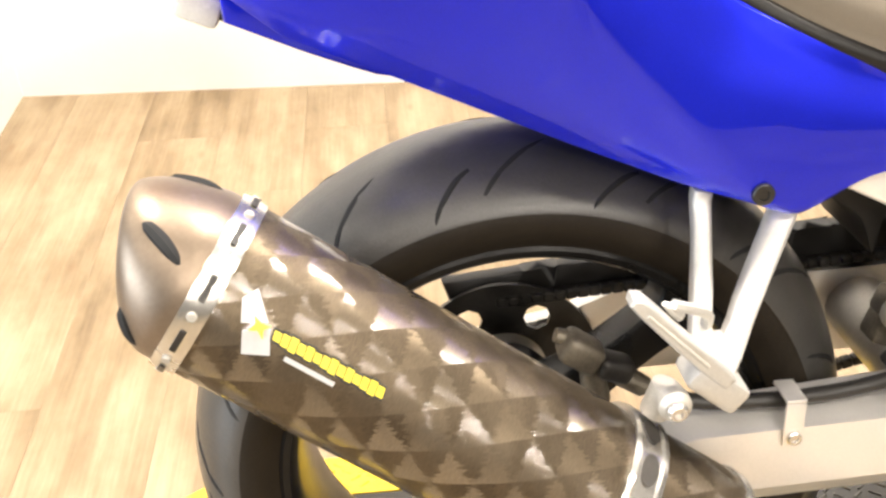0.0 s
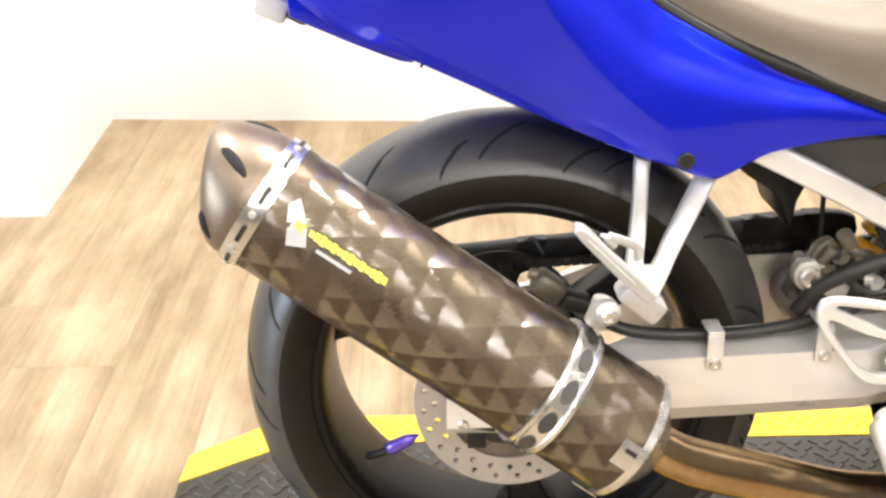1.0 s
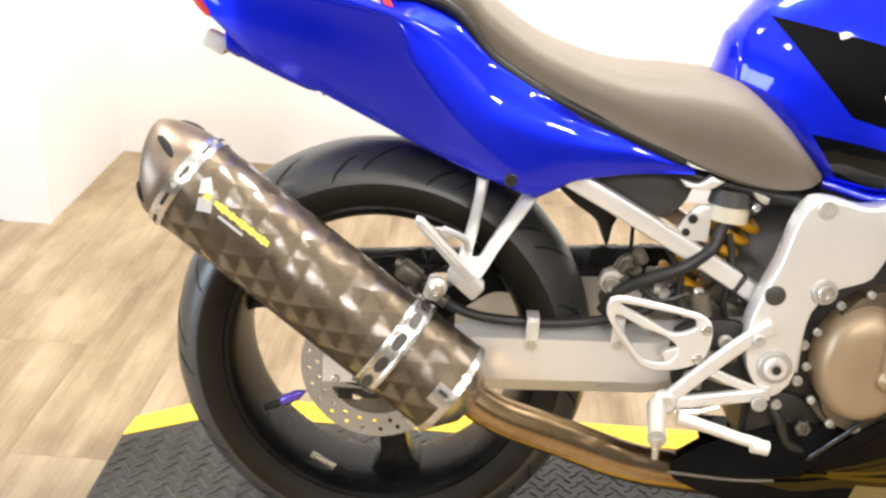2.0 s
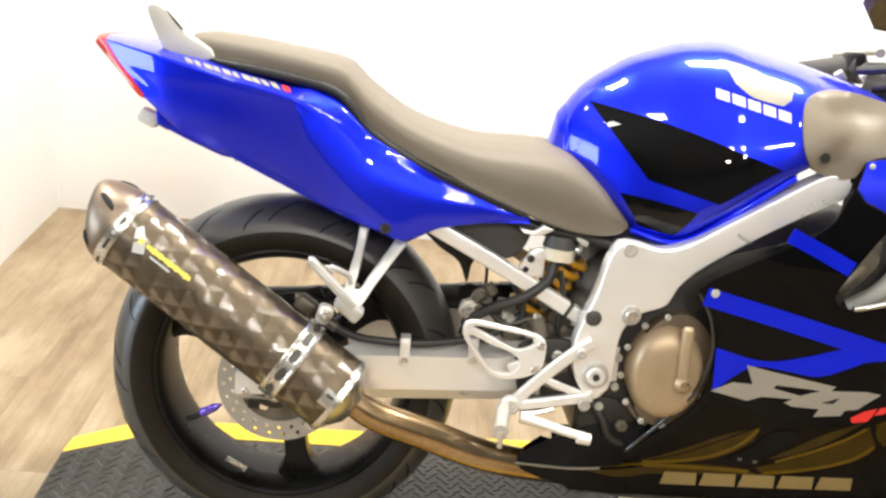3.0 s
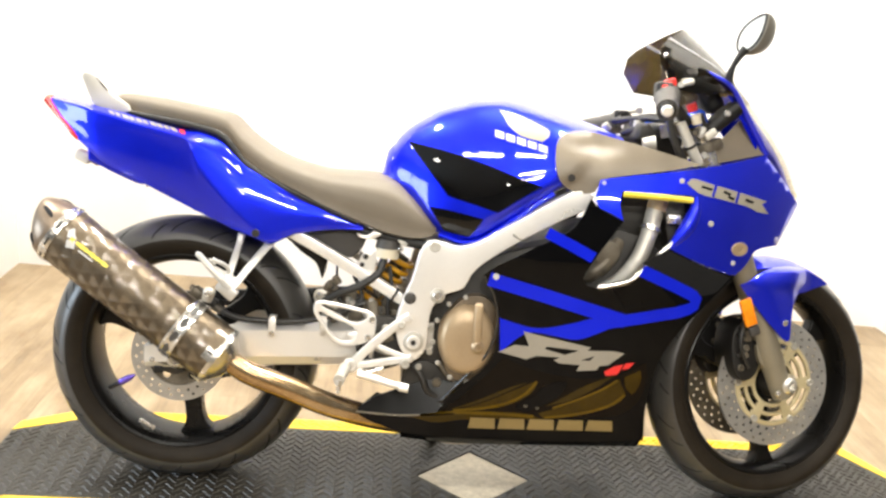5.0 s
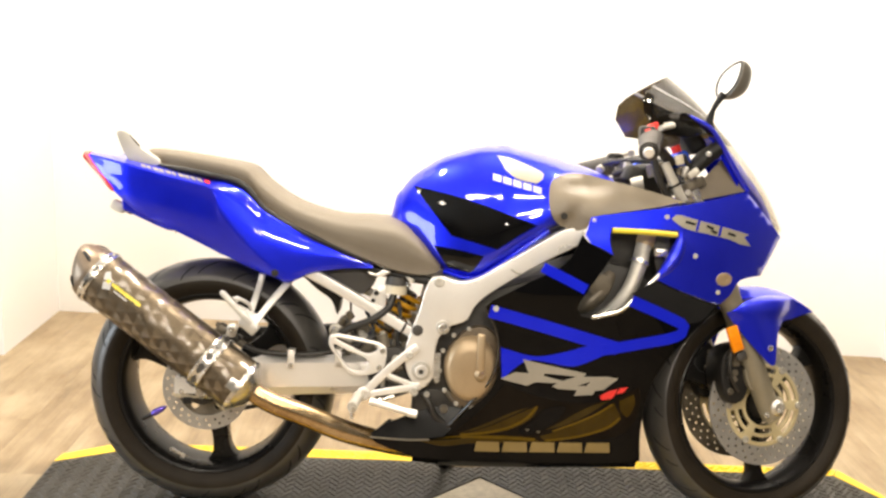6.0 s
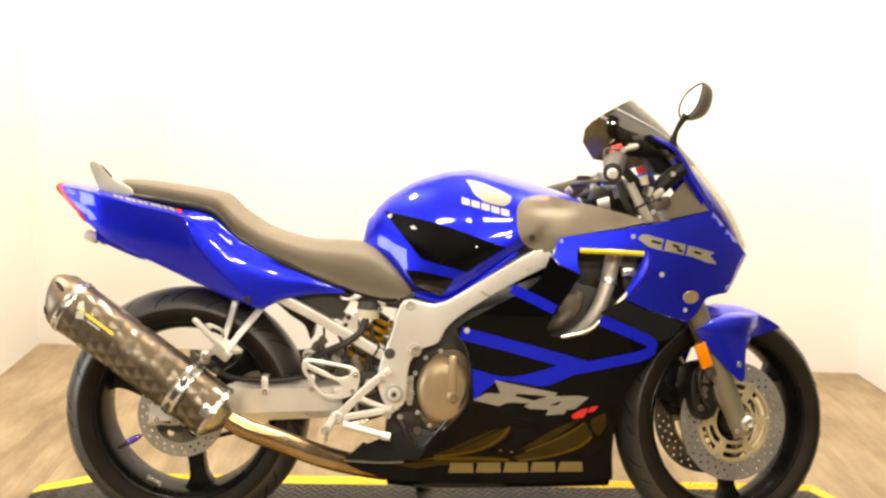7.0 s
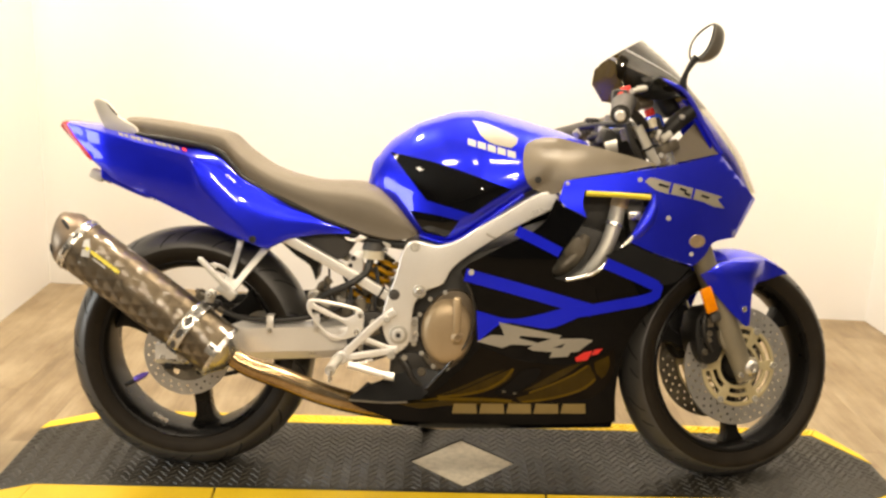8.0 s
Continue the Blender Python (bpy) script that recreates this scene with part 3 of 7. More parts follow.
# the dark grey walls are unseen; they close the room and darken reflections
wall("wall_east_far", (2.345, 0.496), (2.52, -7.2), 0.12, "unseen dark grey side wall, added to close the room", paint=GREY_PAINT)
wall("wall_south", (2.64, -7.2), (-4.62, -7.2), 0.12, "unseen dark grey wall behind the walk, added to close the room", paint=GREY_PAINT)
# west wall with the shop window
WX = -4.5
wall("wall_west", (WX, 1.33), (WX, -0.3), -0.12, "unseen dark grey wall beside the window, added to close the room", paint=GREY_PAINT)
wall("wall_west_far", (WX, -2.9), (WX, -7.2), -0.12, "unseen dark grey wall beside the window, added to close the room", paint=GREY_PAINT)
wall("wall_below_window", (WX, -0.3), (WX, -2.9), -0.12, "unseen dark grey wall below the window, added to close the room", z1=0.25, paint=GREY_PAINT)
wall("wall_above_window", (WX, -0.3), (WX, -2.9), -0.12, "unseen dark grey wall above the window, added to close the room", z0=2.25, paint=GREY_PAINT)
window = new("window_1", None)
window.location = (WX, -1.6, 0.25)
tagged(window, "large white-framed shop window in daylight", "window", kind="structure")
for y in (-1.27, 0.0, 1.27):
    part("mullion", box(0.07, 0.06, 2.0, at(-0.06, y, 1.0), 0.004), FRAME_PAINT, window)
for z in (0.03, 1.97):
    part("rail", box(0.07, 2.48, 0.06, at(-0.06, 0, z), 0.004), FRAME_PAINT, window)
for y in (-0.635, 0.635):
    pane = part("pane", box(0.006, 1.20, 1.86, at(-0.06, y, 1.0), 0), GLASS, window)
    pane.visible_shadow = False


def ceiling_light(x, y):
    ob = new("ceiling_light", None)
    ob.location = (x, y, CEILING)
    tagged(ob, "square white ceiling light with a lit diffuser", "ceiling light", "ceiling lights")
    part("housing", box(0.42, 0.38, 0.05, at(0, 0, -0.025), 0.006), FRAME_PAINT, ob)
    part("diffuser", box(0.37, 0.33, 0.016, at(0, 0, -0.058), 0.005), DIFFUSER, ob)
    return ob


for lx, ly in LAMP_PLACES:
    ceiling_light(lx, ly)

# ---------------------------------------------------------------- the rubber mat under the machine
mat_thing = new("floor_mat", None)
tagged(mat_thing, "grey ribbed rubber floor mat with yellow sloping edges", "mat")
GREY_RING = [(-0.462, 0.178), (-0.31, 0.258), (1.675, 0.243), (1.772, 0.070), (1.772, -0.085), (1.68, -0.143), (-0.360, -0.143), (-0.462, -0.196)]
DIAMOND = [(0.547, 0.028), (0.684, -0.110), (0.821, 0.028), (0.684, 0.168)]
part("mat_sheet", slab(GREY_RING, FLOOR, MAT_TOP, 0.002, [DIAMOND]), MAT_RUBBER, mat_thing)


part("diamond_inlay", slab([(0.551, 0.028), (0.684, -0.106), (0.817, 0.028), (0.684, 0.164)], FLOOR, MAT_TOP - 0.003, 0.001), INLAY, mat_thing, "pale beige diamond inlay")


def edge_strip(name, a, b, c, d):
    """A yellow edge piece: high along a-b, thin along its outer rim d-c."""
    lo, hi = FLOOR, MAT_TOP - 0.0005
    pts = [(*a, lo), (*b, lo), (*c, lo), (*d, lo), (*a, hi), (*b, hi), (*c, FLOOR + 0.004), (*d, FLOOR + 0.004)]
    fcs = [(3, 2, 1, 0), (4, 5, 6, 7), (0, 1, 5, 4), (1, 2, 6, 5), (2, 3, 7, 6), (3, 0, 4, 7)]
    return part(name, (pts, fcs), MAT_YELLOW, mat_thing, "bright yellow rubber edge piece")


edge_strip("edge_piece", (-0.462, 0.180), (-0.31, 0.260), (-0.328, 0.335), (-0.462, 0.250))
edge_strip("edge_piece", (-0.308, 0.260), (0.66, 0.253), (0.66, 0.330), (-0.326, 0.337))
edge_strip("edge_piece", (0.664, 0.253), (1.675, 0.245), (1.708, 0.308), (0.664, 0.330))
edge_strip("edge_piece", (1.677, 0.243), (1.774, 0.072), (1.774, 0.155), (1.711, 0.306))
edge_strip("edge_piece", (0.074, -0.145), (-0.360, -0.145), (-0.380, -0.220), (0.074, -0.220))
edge_strip("edge_piece", (0.880, -0.145), (0.080, -0.145), (0.080, -0.220), (0.880, -0.220))
edge_strip("edge_piece", (1.678, -0.145), (0.886, -0.145), (0.886, -0.220), (1.70, -0.220))
edge_strip("edge_piece", (1.772, -0.087), (1.682, -0.145), (1.704, -0.220), (1.772, -0.165))
edge_strip("edge_piece", (-0.362, -0.145), (-0.462, -0.198), (-0.462, -0.275), (-0.382, -0.220))


def treads(ring, holes, z, step, slope=None):
    """Short raised bars in a woven order, as on checker plate."""
    pts, fcs = [], []
    xs, ys = [p[0] for p in ring], [p[1] for p in ring]
    L, W, H = 0.0086, 0.0027, 0.0020
    row = 0
    y = min(ys)
    while y < max(ys):
        col = 0
        x = min(xs) + (step / 2 if row % 2 else 0)
        while x < max(xs):
            ok = all(inside((x + dx, y + dy), ring) for dx, dy in ((L, L), (-L, L), (L, -L), (-L, -L)))
            if ok and not any(inside((x + dx, y), h) for h in holes for dx in (-L, L)):
                a = radians(38 if (row + col) % 2 else -38)
                ux, uy = math.cos(a), math.sin(a)
                zz = z if slope is None else slope(x, y)
                n = len(pts)
                for l, w, h in ((-1, -1, 0), (1, -1, 0), (1, 1, 0), (-1, 1, 0), (-0.8, -0.4, 1), (0.8, -0.4, 1), (0.8, 0.4, 1), (-0.8, 0.4, 1)):
                    pts.append((x + ux * l * L - uy * w * W, y + uy * l * L + ux * w * W, zz - 0.001 + h * H + (0.001 if h else 0)))
                fcs += [tuple(n + i for i in q) for q in ((4, 5, 6, 7), (0, 1, 5, 4), (1, 2, 6, 5), (2, 3, 7, 6), (3, 0, 4, 7))]
            x += step
            col += 1
        y += step * 0.62
        row += 1
    return pts, fcs


tagged(part("tread", treads(GREY_RING, [DIAMOND], MAT_TOP, 0.0225), MAT_TREAD, mat_thing), kind="stuff")
far_ring = [(-0.308, 0.262), (1.675, 0.248), (1.708, 0.306), (-0.326, 0.335)]
tagged(part("edge_tread", treads(far_ring, [], 0.0, 0.0225, lambda x, y: MAT_TOP - 0.0005 - 0.0105 * (y - 0.256 + 0.004 * x) / 0.076), MAT_YELLOW, mat_thing), kind="stuff")

# ---------------------------------------------------------------- the motorcycle: x ahead, y to its left, z up along its own middle plane
bike = new("motorcycle", None)
bike.matrix_world = pose(0, 0, 0, -8.0, 0, 0)
tagged(bike, "blue and black sport motorcycle leaning on its side stand", "motorcycle")


def bp(name, shape, mat, parent=None, label="", **more):
    return part(name, shape, mat, parent or bike, label, **more)


def lerp(x, xs, ys):
    return float(np.interp(x, xs, ys))


def eased(x, xs, ys, reach=0.05):
    """Like lerp, but rounded at the given places."""
    total = weight = 0.0
    for k in range(-4, 5):
        w = math.exp(-k * k / 6)
        total += w * lerp(x + reach * k / 4, xs, ys)
        weight += w
    return total / weight


def fair_half(x, z):
    h = eased(z, (0.12, 0.18, 0.30, 0.45, 0.60, 0.72, 0.80, 0.90), (0.12, 0.15, 0.185, 0.205, 0.22, 0.215, 0.19, 0.14))
    f = eased(x, (0.35, 0.50, 0.65, 0.85, 1.0, 1.1, 1.2, 1.3, 1.36, 1.42), (0.70, 0.88, 0.98, 1.0, 1.0, 0.94, 0.80, 0.52, 0.28, 0.0))
    return h * f


def tank_top(x):
    return lerp(x, (0.425, 0.438, 0.479, 0.548, 0.632, 0.702, 0.816, 0.915, 0.97), (0.735, 0.796, 0.850, 0.896, 0.925, 0.933, 0.908, 0.880, 0.860))


def tank_bottom(x):
    return lerp(x, (0.425, 0.5, 0.556, 0.637, 0.716, 0.801, 0.9, 0.97), (0.70, 0.66, 0.624, 0.612, 0.668, 0.73, 0.78, 0.80))


def tank_width(x):
    return lerp(x, (0.425, 0.45, 0.5, 0.55, 0.6, 0.7, 0.8, 0.9, 0.97), (0.03, 0.06, 0.10, 0.132, 0.155, 0.182, 0.178, 0.15, 0.11))


def tank_section(s):
    if s > 0.14:
        return (1 - ((s - 0.14) / 0.86) ** 2.05) ** (1 / 2.05)
    return 1 - 0.20 * ((0.14 - s) / 0.14) ** 2


def soft(fn, x):
    return sum(fn(x + d) * w for d, w in ((-0.02, 1), (-0.01, 2), (0, 3), (0.01, 2), (0.02, 1))) / 9 if 0.45 < x < 0.95 else fn(x)


def tank_half(x, z):
    a, b = soft(tank_bottom, x), soft(tank_top, x)
    return soft(tank_width, x) * tank_section(min(max((z - a) / (b - a), 0), 0.9999))


def put_bolt(x, y, z, r, h=0.006, mat=None, parent=None, name="bolt"):
    return bp(name, moved(knob(r, h), at(x, y, z)), mat or STEEL, parent)


# ---- wheels
def tyre(profile_half, segs=96):
    prof = [(r, y) for r, y in profile_half] + [(r, -y) for r, y in reversed(profile_half) if y > 0]
    inner = [(profile_half[-1][0] - 0.004, -profile_half[-1][1] + 0.004), (profile_half[-1][0] - 0.004, profile_half[-1][1] - 0.004)]
    return lathe(prof + inner, segs)


def tread_band(half):
    """The worn running surface, a thin skin over the tyre, its tone lifted for sheen."""
    up = [(r + 0.0008, y) for r, y in half]
    dn = [(r - 0.0008, y) for r, y in half]
    ring = [(r, -y) for r, y in reversed(up)] + up[1:] + list(reversed(dn)) + [(r, -y) for r, y in dn[1:]]
    return lathe(ring, 96)


def wheel_rim(lip, wide, seg=80):
    """The ring of a cast wheel with its two lips and a shallow well."""
    w = wide
    return lathe([(lip, w), (lip + 0.006, w - 0.004), (lip + 0.002, w - 0.010), (lip - 0.008, w - 0.016), (lip - 0.012, 0.012), (lip - 0.012, -0.012), (lip - 0.008, -w + 0.016),
                  (lip + 0.002, -w + 0.010), (lip + 0.006, -w + 0.004), (lip, -w), (lip - 0.006, -w + 0.002), (lip - 0.011, -w + 0.010), (lip - 0.014, -w + 0.022), (lip - 0.017, -w * 0.4), (lip - 0.018, 0.0),
                  (lip - 0.017, w * 0.4), (lip - 0.014, w - 0.022), (lip - 0.011, w - 0.010), (lip - 0.006, w - 0.002)], seg)


def spoke(angle, r0, r1, w0, w1, thick):
    """One cast spoke: waisted, flared into hub and ring."""
    o = [(r0, -w0 * 1.3, 1), (r0 + 0.03, -w0 * 0.9), ((r0 + r1) / 2, -w1), (r1 - 0.025, -w1 * 1.15), (r1, -w1 * 2.1, 1),
         (r1, w1 * 2.1, 1), (r1 - 0.025, w1 * 1.15), ((r0 + r1) / 2, w1), (r0 + 0.03, w0 * 0.9), (r0, w0 * 1.3, 1)]
    return moved(plate(rounded(o, 0.01), -thick, thick, 0.008, segments=3), at(0, 0, 0, 0, -angle, 0))


def brake_disc(r_in, r_out, y, thick, holes, hole_r, rows):
    ring = [(r_out * math.cos(2 * math.pi * i / 72), r_out * math.sin(2 * math.pi * i / 72)) for i in range(72)]
    bore = [(r_in * math.cos(2 * math.pi * i / 48), r_in * math.sin(2 * math.pi * i / 48)) for i in range(48)]
    cut = [bore]
    for k in range(holes):
        a = 2 * math.pi * k / holes
        for j, rr in enumerate(rows):
            cx, cz = rr * math.cos(a + j * 0.09), rr * math.sin(a + j * 0.09)
            cut.append([(cx + hole_r * math.cos(q * math.pi / 4), cz + hole_r * math.sin(q * math.pi / 4)) for q in range(8)])
    return plate(ring, y - thick / 2, y + thick / 2, 0.0, cut)


def tread_grooves(R, wide, count, sweep):
    """Dark raised tubes: painted shade of long curved slots sweeping round both tyre shoulders."""
    shapes = []
    for side in (-1, 1):
        for k in range(count):
            a0 = 2 * math.pi * (k + (0.5 if side > 0 else 0)) / count
            short = k % 2
            y0, y1, reach = wide[0] + (0.45 if short else 0.0) * (wide[1] - wide[0]), wide[1], sweep * (0.6 if short else 1.0)
            pts = []
            for t in np.linspace(0, 1, 8):
                y = side * (y0 + (y1 - y0) * t ** 1.3)
                r = R(abs(y)) - 0.0022
                a = a0 + reach * t
                pts.append((r * math.cos(a), y, r * math.sin(a)))
            shapes.append(tube(pts, [0.0010, 0.0030, 0.0037, 0.0037, 0.0037, 0.0034, 0.0028, 0.0010], 6, 0.02))
    return shapes


SLOT_SHADE = surface("slot_shade", (0.004, 0.004, 0.004), (0.008, 0.008, 0.008), (0.8, 0.9), 0.0, 10, 300, 0.0)

RW = at(0.0, 0.0, 0.3225)
rear_half = [(0.302, 0.0), (0.3006, 0.022), (0.2945, 0.044), (0.284, 0.063), (0.270, 0.078), (0.255, 0.0868), (0.247, 0.0885), (0.236, 0.0845), (0.226, 0.077), (0.220, 0.072)]
rear_wheel = bp("rear_wheel", moved(wheel_rim(0.219, 0.076), RW), RIM, None, "black cast three-spoke wheel")
for a in (-82, 38, 158):
    bp("spoke", moved(spoke(a, 0.035, 0.2035, 0.028, 0.020, 0.022), RW), RIM, rear_wheel)
bp("hub", moved(lathe([(0.012, -0.085), (0.040, -0.085), (0.046, -0.07), (0.046, 0.07), (0.040, 0.085), (0.012, 0.085)], 40), RW), RIM, rear_wheel)
bp("tyre", moved(tyre(rear_half), RW), RUBBER, rear_wheel, "worn black road tyre with curved grooves")
bp("tread_band", moved(tread_band(rear_half[:5] + [(0.2560, 0.0864)]), RW), TREAD, rear_wheel)
rear_r = lambda y: lerp(y, [p[1] for p in rear_half[:6]], [p[0] for p in rear_half[:6]])
for groove in tread_grooves(rear_r, (0.026, 0.0845), 26, 0.27):
    bp("groove_shade", moved(groove, RW), SLOT_SHADE, rear_wheel)
bp("brake_disc", moved(brake_disc(0.071, 0.1055, -0.098, 0.005, 24, 0.0036, (0.083, 0.095)), RW), DISC, rear_wheel, "drilled steel brake disc")
bp("disc_carrier", moved(joined(brake_disc(0.030, 0.077, -0.094, 0.006, 6, 0.009, (0.055,))), RW), GREASY, rear_wheel)
bp("rear_sprocket", moved(brake_disc(0.045, 0.101, 0.098, 0.006, 6, 0.014, (0.070,)), RW), ENGINE, rear_wheel)
bp("valve_stem", tube([(-0.164, -0.050, 0.226), (-0.150, -0.058, 0.234), (-0.136, -0.062, 0.243)], 0.0052, 10), BLACK_PLASTIC, rear_wheel)
bp("valve_cap", tube([(-0.140, -0.062, 0.241), (-0.135, -0.062, 0.244), (-0.116, -0.064, 0.255), (-0.103, -0.064, 0.262)], [0.0055, 0.0085, 0.0075, 0.0012], 12), VIOLET_ANO, rear_wheel, "violet anodised bullet valve cap")
bp("wheel_weight", moved(box(0.040, 0.004, 0.010, at(0, 0, 0), 0.001), at(-0.0798, -0.045, 0.1425, 0, 30, 0)), STEEL, rear_wheel)
put_bolt(0, -0.134, 0.3225, 0.020, 0.016, STEEL, rear_wheel, "axle_nut")

# chain, guard and the far arm
ARM = [[(0.56, -0.085, 0.440), (0.56, -0.135, 0.430), (0.56, -0.135, 0.350), (0.56, -0.085, 0.345)],
       [(0.385, -0.088, 0.416), (0.385, -0.140, 0.406), (0.385, -0.142, 0.328), (0.385, -0.088, 0.320)],
       [(0.365, -0.090, 0.414), (0.365, -0.146, 0.402), (0.365, -0.146, 0.326), (0.365, -0.090, 0.318)],
       [(0.13, -0.105, 0.404), (0.13, -0.144, 0.393), (0.13, -0.144, 0.314), (0.13, -0.105, 0.306)],
       [(0.06, -0.108, 0.376), (0.06, -0.140, 0.368), (0.06, -0.140, 0.300), (0.06, -0.108, 0.294)],
       [(-0.07, -0.112, 0.350), (-0.07, -0.134, 0.346), (-0.07, -0.134, 0.298), (-0.07, -0.112, 0.296)]]
ARM = [[a, b, c.lerp(b, 0.26), c + Vector((0, 0.013, 0)), d] for a, b, c, d in ([Vector(q) for q in row] for row in ARM)]
swingarm = bp("swingarm", loft(ARM), ALLOY, None, "silver box-section swingarm", angle=20)
bp("far_arm", mirrored(loft(ARM)), ALLOY, swingarm, angle=20)
bp("pivot_tube", tube([(0.52, 0.11, 0.395), (0.52, -0.11, 0.395)], 0.032, 20), ALLOY_DULL, swingarm)
bp("cross_brace", tube([(0.37, 0.11, 0.37), (0.37, -0.11, 0.37)], 0.034, 16), ALLOY_DULL, swingarm)
bp("chain_guard", plate(rounded([(-0.06, 0.425, 1), (0.40, 0.462, 1), (0.44, 0.455), (0.44, 0.395, 1), (0.20, 0.402), (-0.05, 0.392, 1)], 0.02), 0.105, 0.125, 0.004), BLACK_PLASTIC, swingarm)
chain_line = []
for k in range(46):
    t = k / 45
    chain_line.append((0.0 + 0.52 * t, 0.098, 0.212 + 0.118 * t))
chain = bp("chain", joined(*[box(0.0125, 0.013, 0.011, at(x, y, z, 0, -12.8, 0), 0.002, 1) for x, y, z in chain_line]), ENGINE, None, "greasy black drive chain")
bp("upper_run", joined(*[box(0.0125, 0.013, 0.011, at(0.0 + 0.0118 * k, 0.098, 0.404 + 0.0006 * k, 0, -3, 0), 0.002, 1) for k in range(45)]), ENGINE, chain)
# brake hose on the arm with its clips
hose = bp("brake_hose", tube([(0.085, -0.112, 0.432), (0.115, -0.122, 0.420), (0.16, -0.126, 0.414), (0.24, -0.124, 0.413), (0.31, -0.122, 0.424), (0.36, -0.118, 0.44), (0.40, -0.10, 0.47)], 0.0068, 14), HOSE)
for cx, cz in ((0.207, 0.405), (0.318, 0.412)):
    bp("hose_clip", joined(box(0.017, 0.004, 0.040, at(cx, -0.148, cz - 0.002), 0.0015), box(0.017, 0.032, 0.004, at(cx, -0.134, cz + 0.020), 0.0015)), ALLOY, hose)
    put_bolt(cx, -0.150, cz - 0.014, 0.006, 0.004, STEEL, hose)
# rear caliper
caliper = bp("rear_caliper", plate(rounded([(-0.060, 0.352), (-0.045, 0.372), (-0.020, 0.368), (-0.018, 0.345), (-0.040, 0.335)], 0.008), -0.130, -0.108, 0.005, segments=3), GREASY)
bp("caliper_arm", plate(rounded([(-0.052, 0.333, 1), (-0.020, 0.330), (0.030, 0.318, 1), (0.034, 0.302, 1), (0.0, 0.304), (-0.030, 0.312), (-0.050, 0.322, 1)], 0.01), -0.132, -0.120, 0.003), GREASY, caliper)
bp("arm_slot", box(0.030, 0.004, 0.008, at(-0.032, -0.1330, 0.313, 0, 12, 0), 0.001), ENGINE, caliper)
bp("arm_window", box(0.020, 0.004, 0.016, at(-0.038, -0.1335, 0.295, 0, 0, 0), 0.001), BLACK_PLASTIC, caliper)
bp("arm_bolt", moved(knob(0.006, 0.005), at(-0.052, -0.1320, 0.316)), STEEL, caliper)
bp("torque_arm", plate(rounded([(-0.060, 0.320), (-0.020, 0.306), (0.02, 0.292), (0.0, 0.282), (-0.04, 0.292), (-0.062, 0.308)], 0.01), -0.122, -0.108, 0.004), ENGINE, caliper)
# rear caliper hose end above the arm
bp("hose_end", tube([(0.060, -0.105, 0.446), (0.075, -0.110, 0.438), (0.092, -0.114, 0.428)], [0.007, 0.010, 0.009], 14), GREASY, hose)
bp("caliper_casting", box(0.036, 0.030, 0.026, at(0.040, -0.105, 0.462, 0, 35, 0), 0.007, 3), GREASY, caliper)
bp("caliper_casting", box(0.030, 0.026, 0.020, at(0.068, -0.108, 0.446, 0, 20, 0), 0.006, 3), ENGINE, caliper)
bp("caliper_neck", tube([(0.020, -0.10, 0.476), (0.045, -0.10, 0.462), (0.055, -0.10, 0.41)], [0.006, 0.010, 0.012], 12), GREASY, caliper)

# ---- silencer with its strap, cap and hanger
can_a, can_b = Vector((0.108, -0.222, 0.352)), Vector((-0.240, -0.183, 0.594))
can_axis = (can_b - can_a).normalized()
can_out = (Vector((0, -1, 0)) - can_axis * -can_axis.y).normalized()
can_up = can_out.cross(can_axis).normalized()
if can_up.z < 0:
    can_up = -can_up
LEN = (can_b - can_a).length


def canned(shape):
    """From a turned shape about y to the silencer's own axis, front end first."""
    m = Matrix((can_up, can_axis, can_out)).transposed().to_4x4()
    return moved(shape, Matrix.Translation(can_a) @ m)


CAN_R = 0.0635


def can_uv(co):
    q = co - can_a
    h = q.dot(can_axis)
    a = math.atan2(q.dot(can_out), q.dot(can_up))
    return (a * CAN_R / 0.033, h / 0.033)


sleeve = bp("silencer", canned(lathe([(CAN_R - 0.004, 0.0), (CAN_R, 0.0), (CAN_R, LEN * 0.25), (CAN_R, LEN * 0.5), (CAN_R, LEN * 0.75), (CAN_R, LEN), (CAN_R - 0.004, LEN)], 96)), WEAVE, None,
            "brown woven-carbon silencer with polished end cap", uv=can_uv)
bp("front_cap", canned(lathe([(0.022, -0.030), (0.030, -0.028), (0.050, -0.012), (CAN_R - 0.002, -0.003), (CAN_R - 0.002, 0.004), (0.022, 0.004)], 64)), STEEL, sleeve)
bp("front_band", canned(lathe([(CAN_R - 0.001, 0.000), (CAN_R + 0.0016, 0.000), (CAN_R + 0.0016, 0.007), (CAN_R - 0.001, 0.007)], 96)), STEEL, sleeve)
bp("rear_band", canned(lathe([(CAN_R - 0.001, LEN - 0.018), (CAN_R + 0.0018, LEN - 0.018), (CAN_R + 0.0022, LEN - 0.015), (CAN_R + 0.0022, LEN - 0.004), (CAN_R + 0.0018, LEN), (CAN_R - 0.001, LEN)], 96)), STEEL, sleeve,
   "bright riveted steel band")
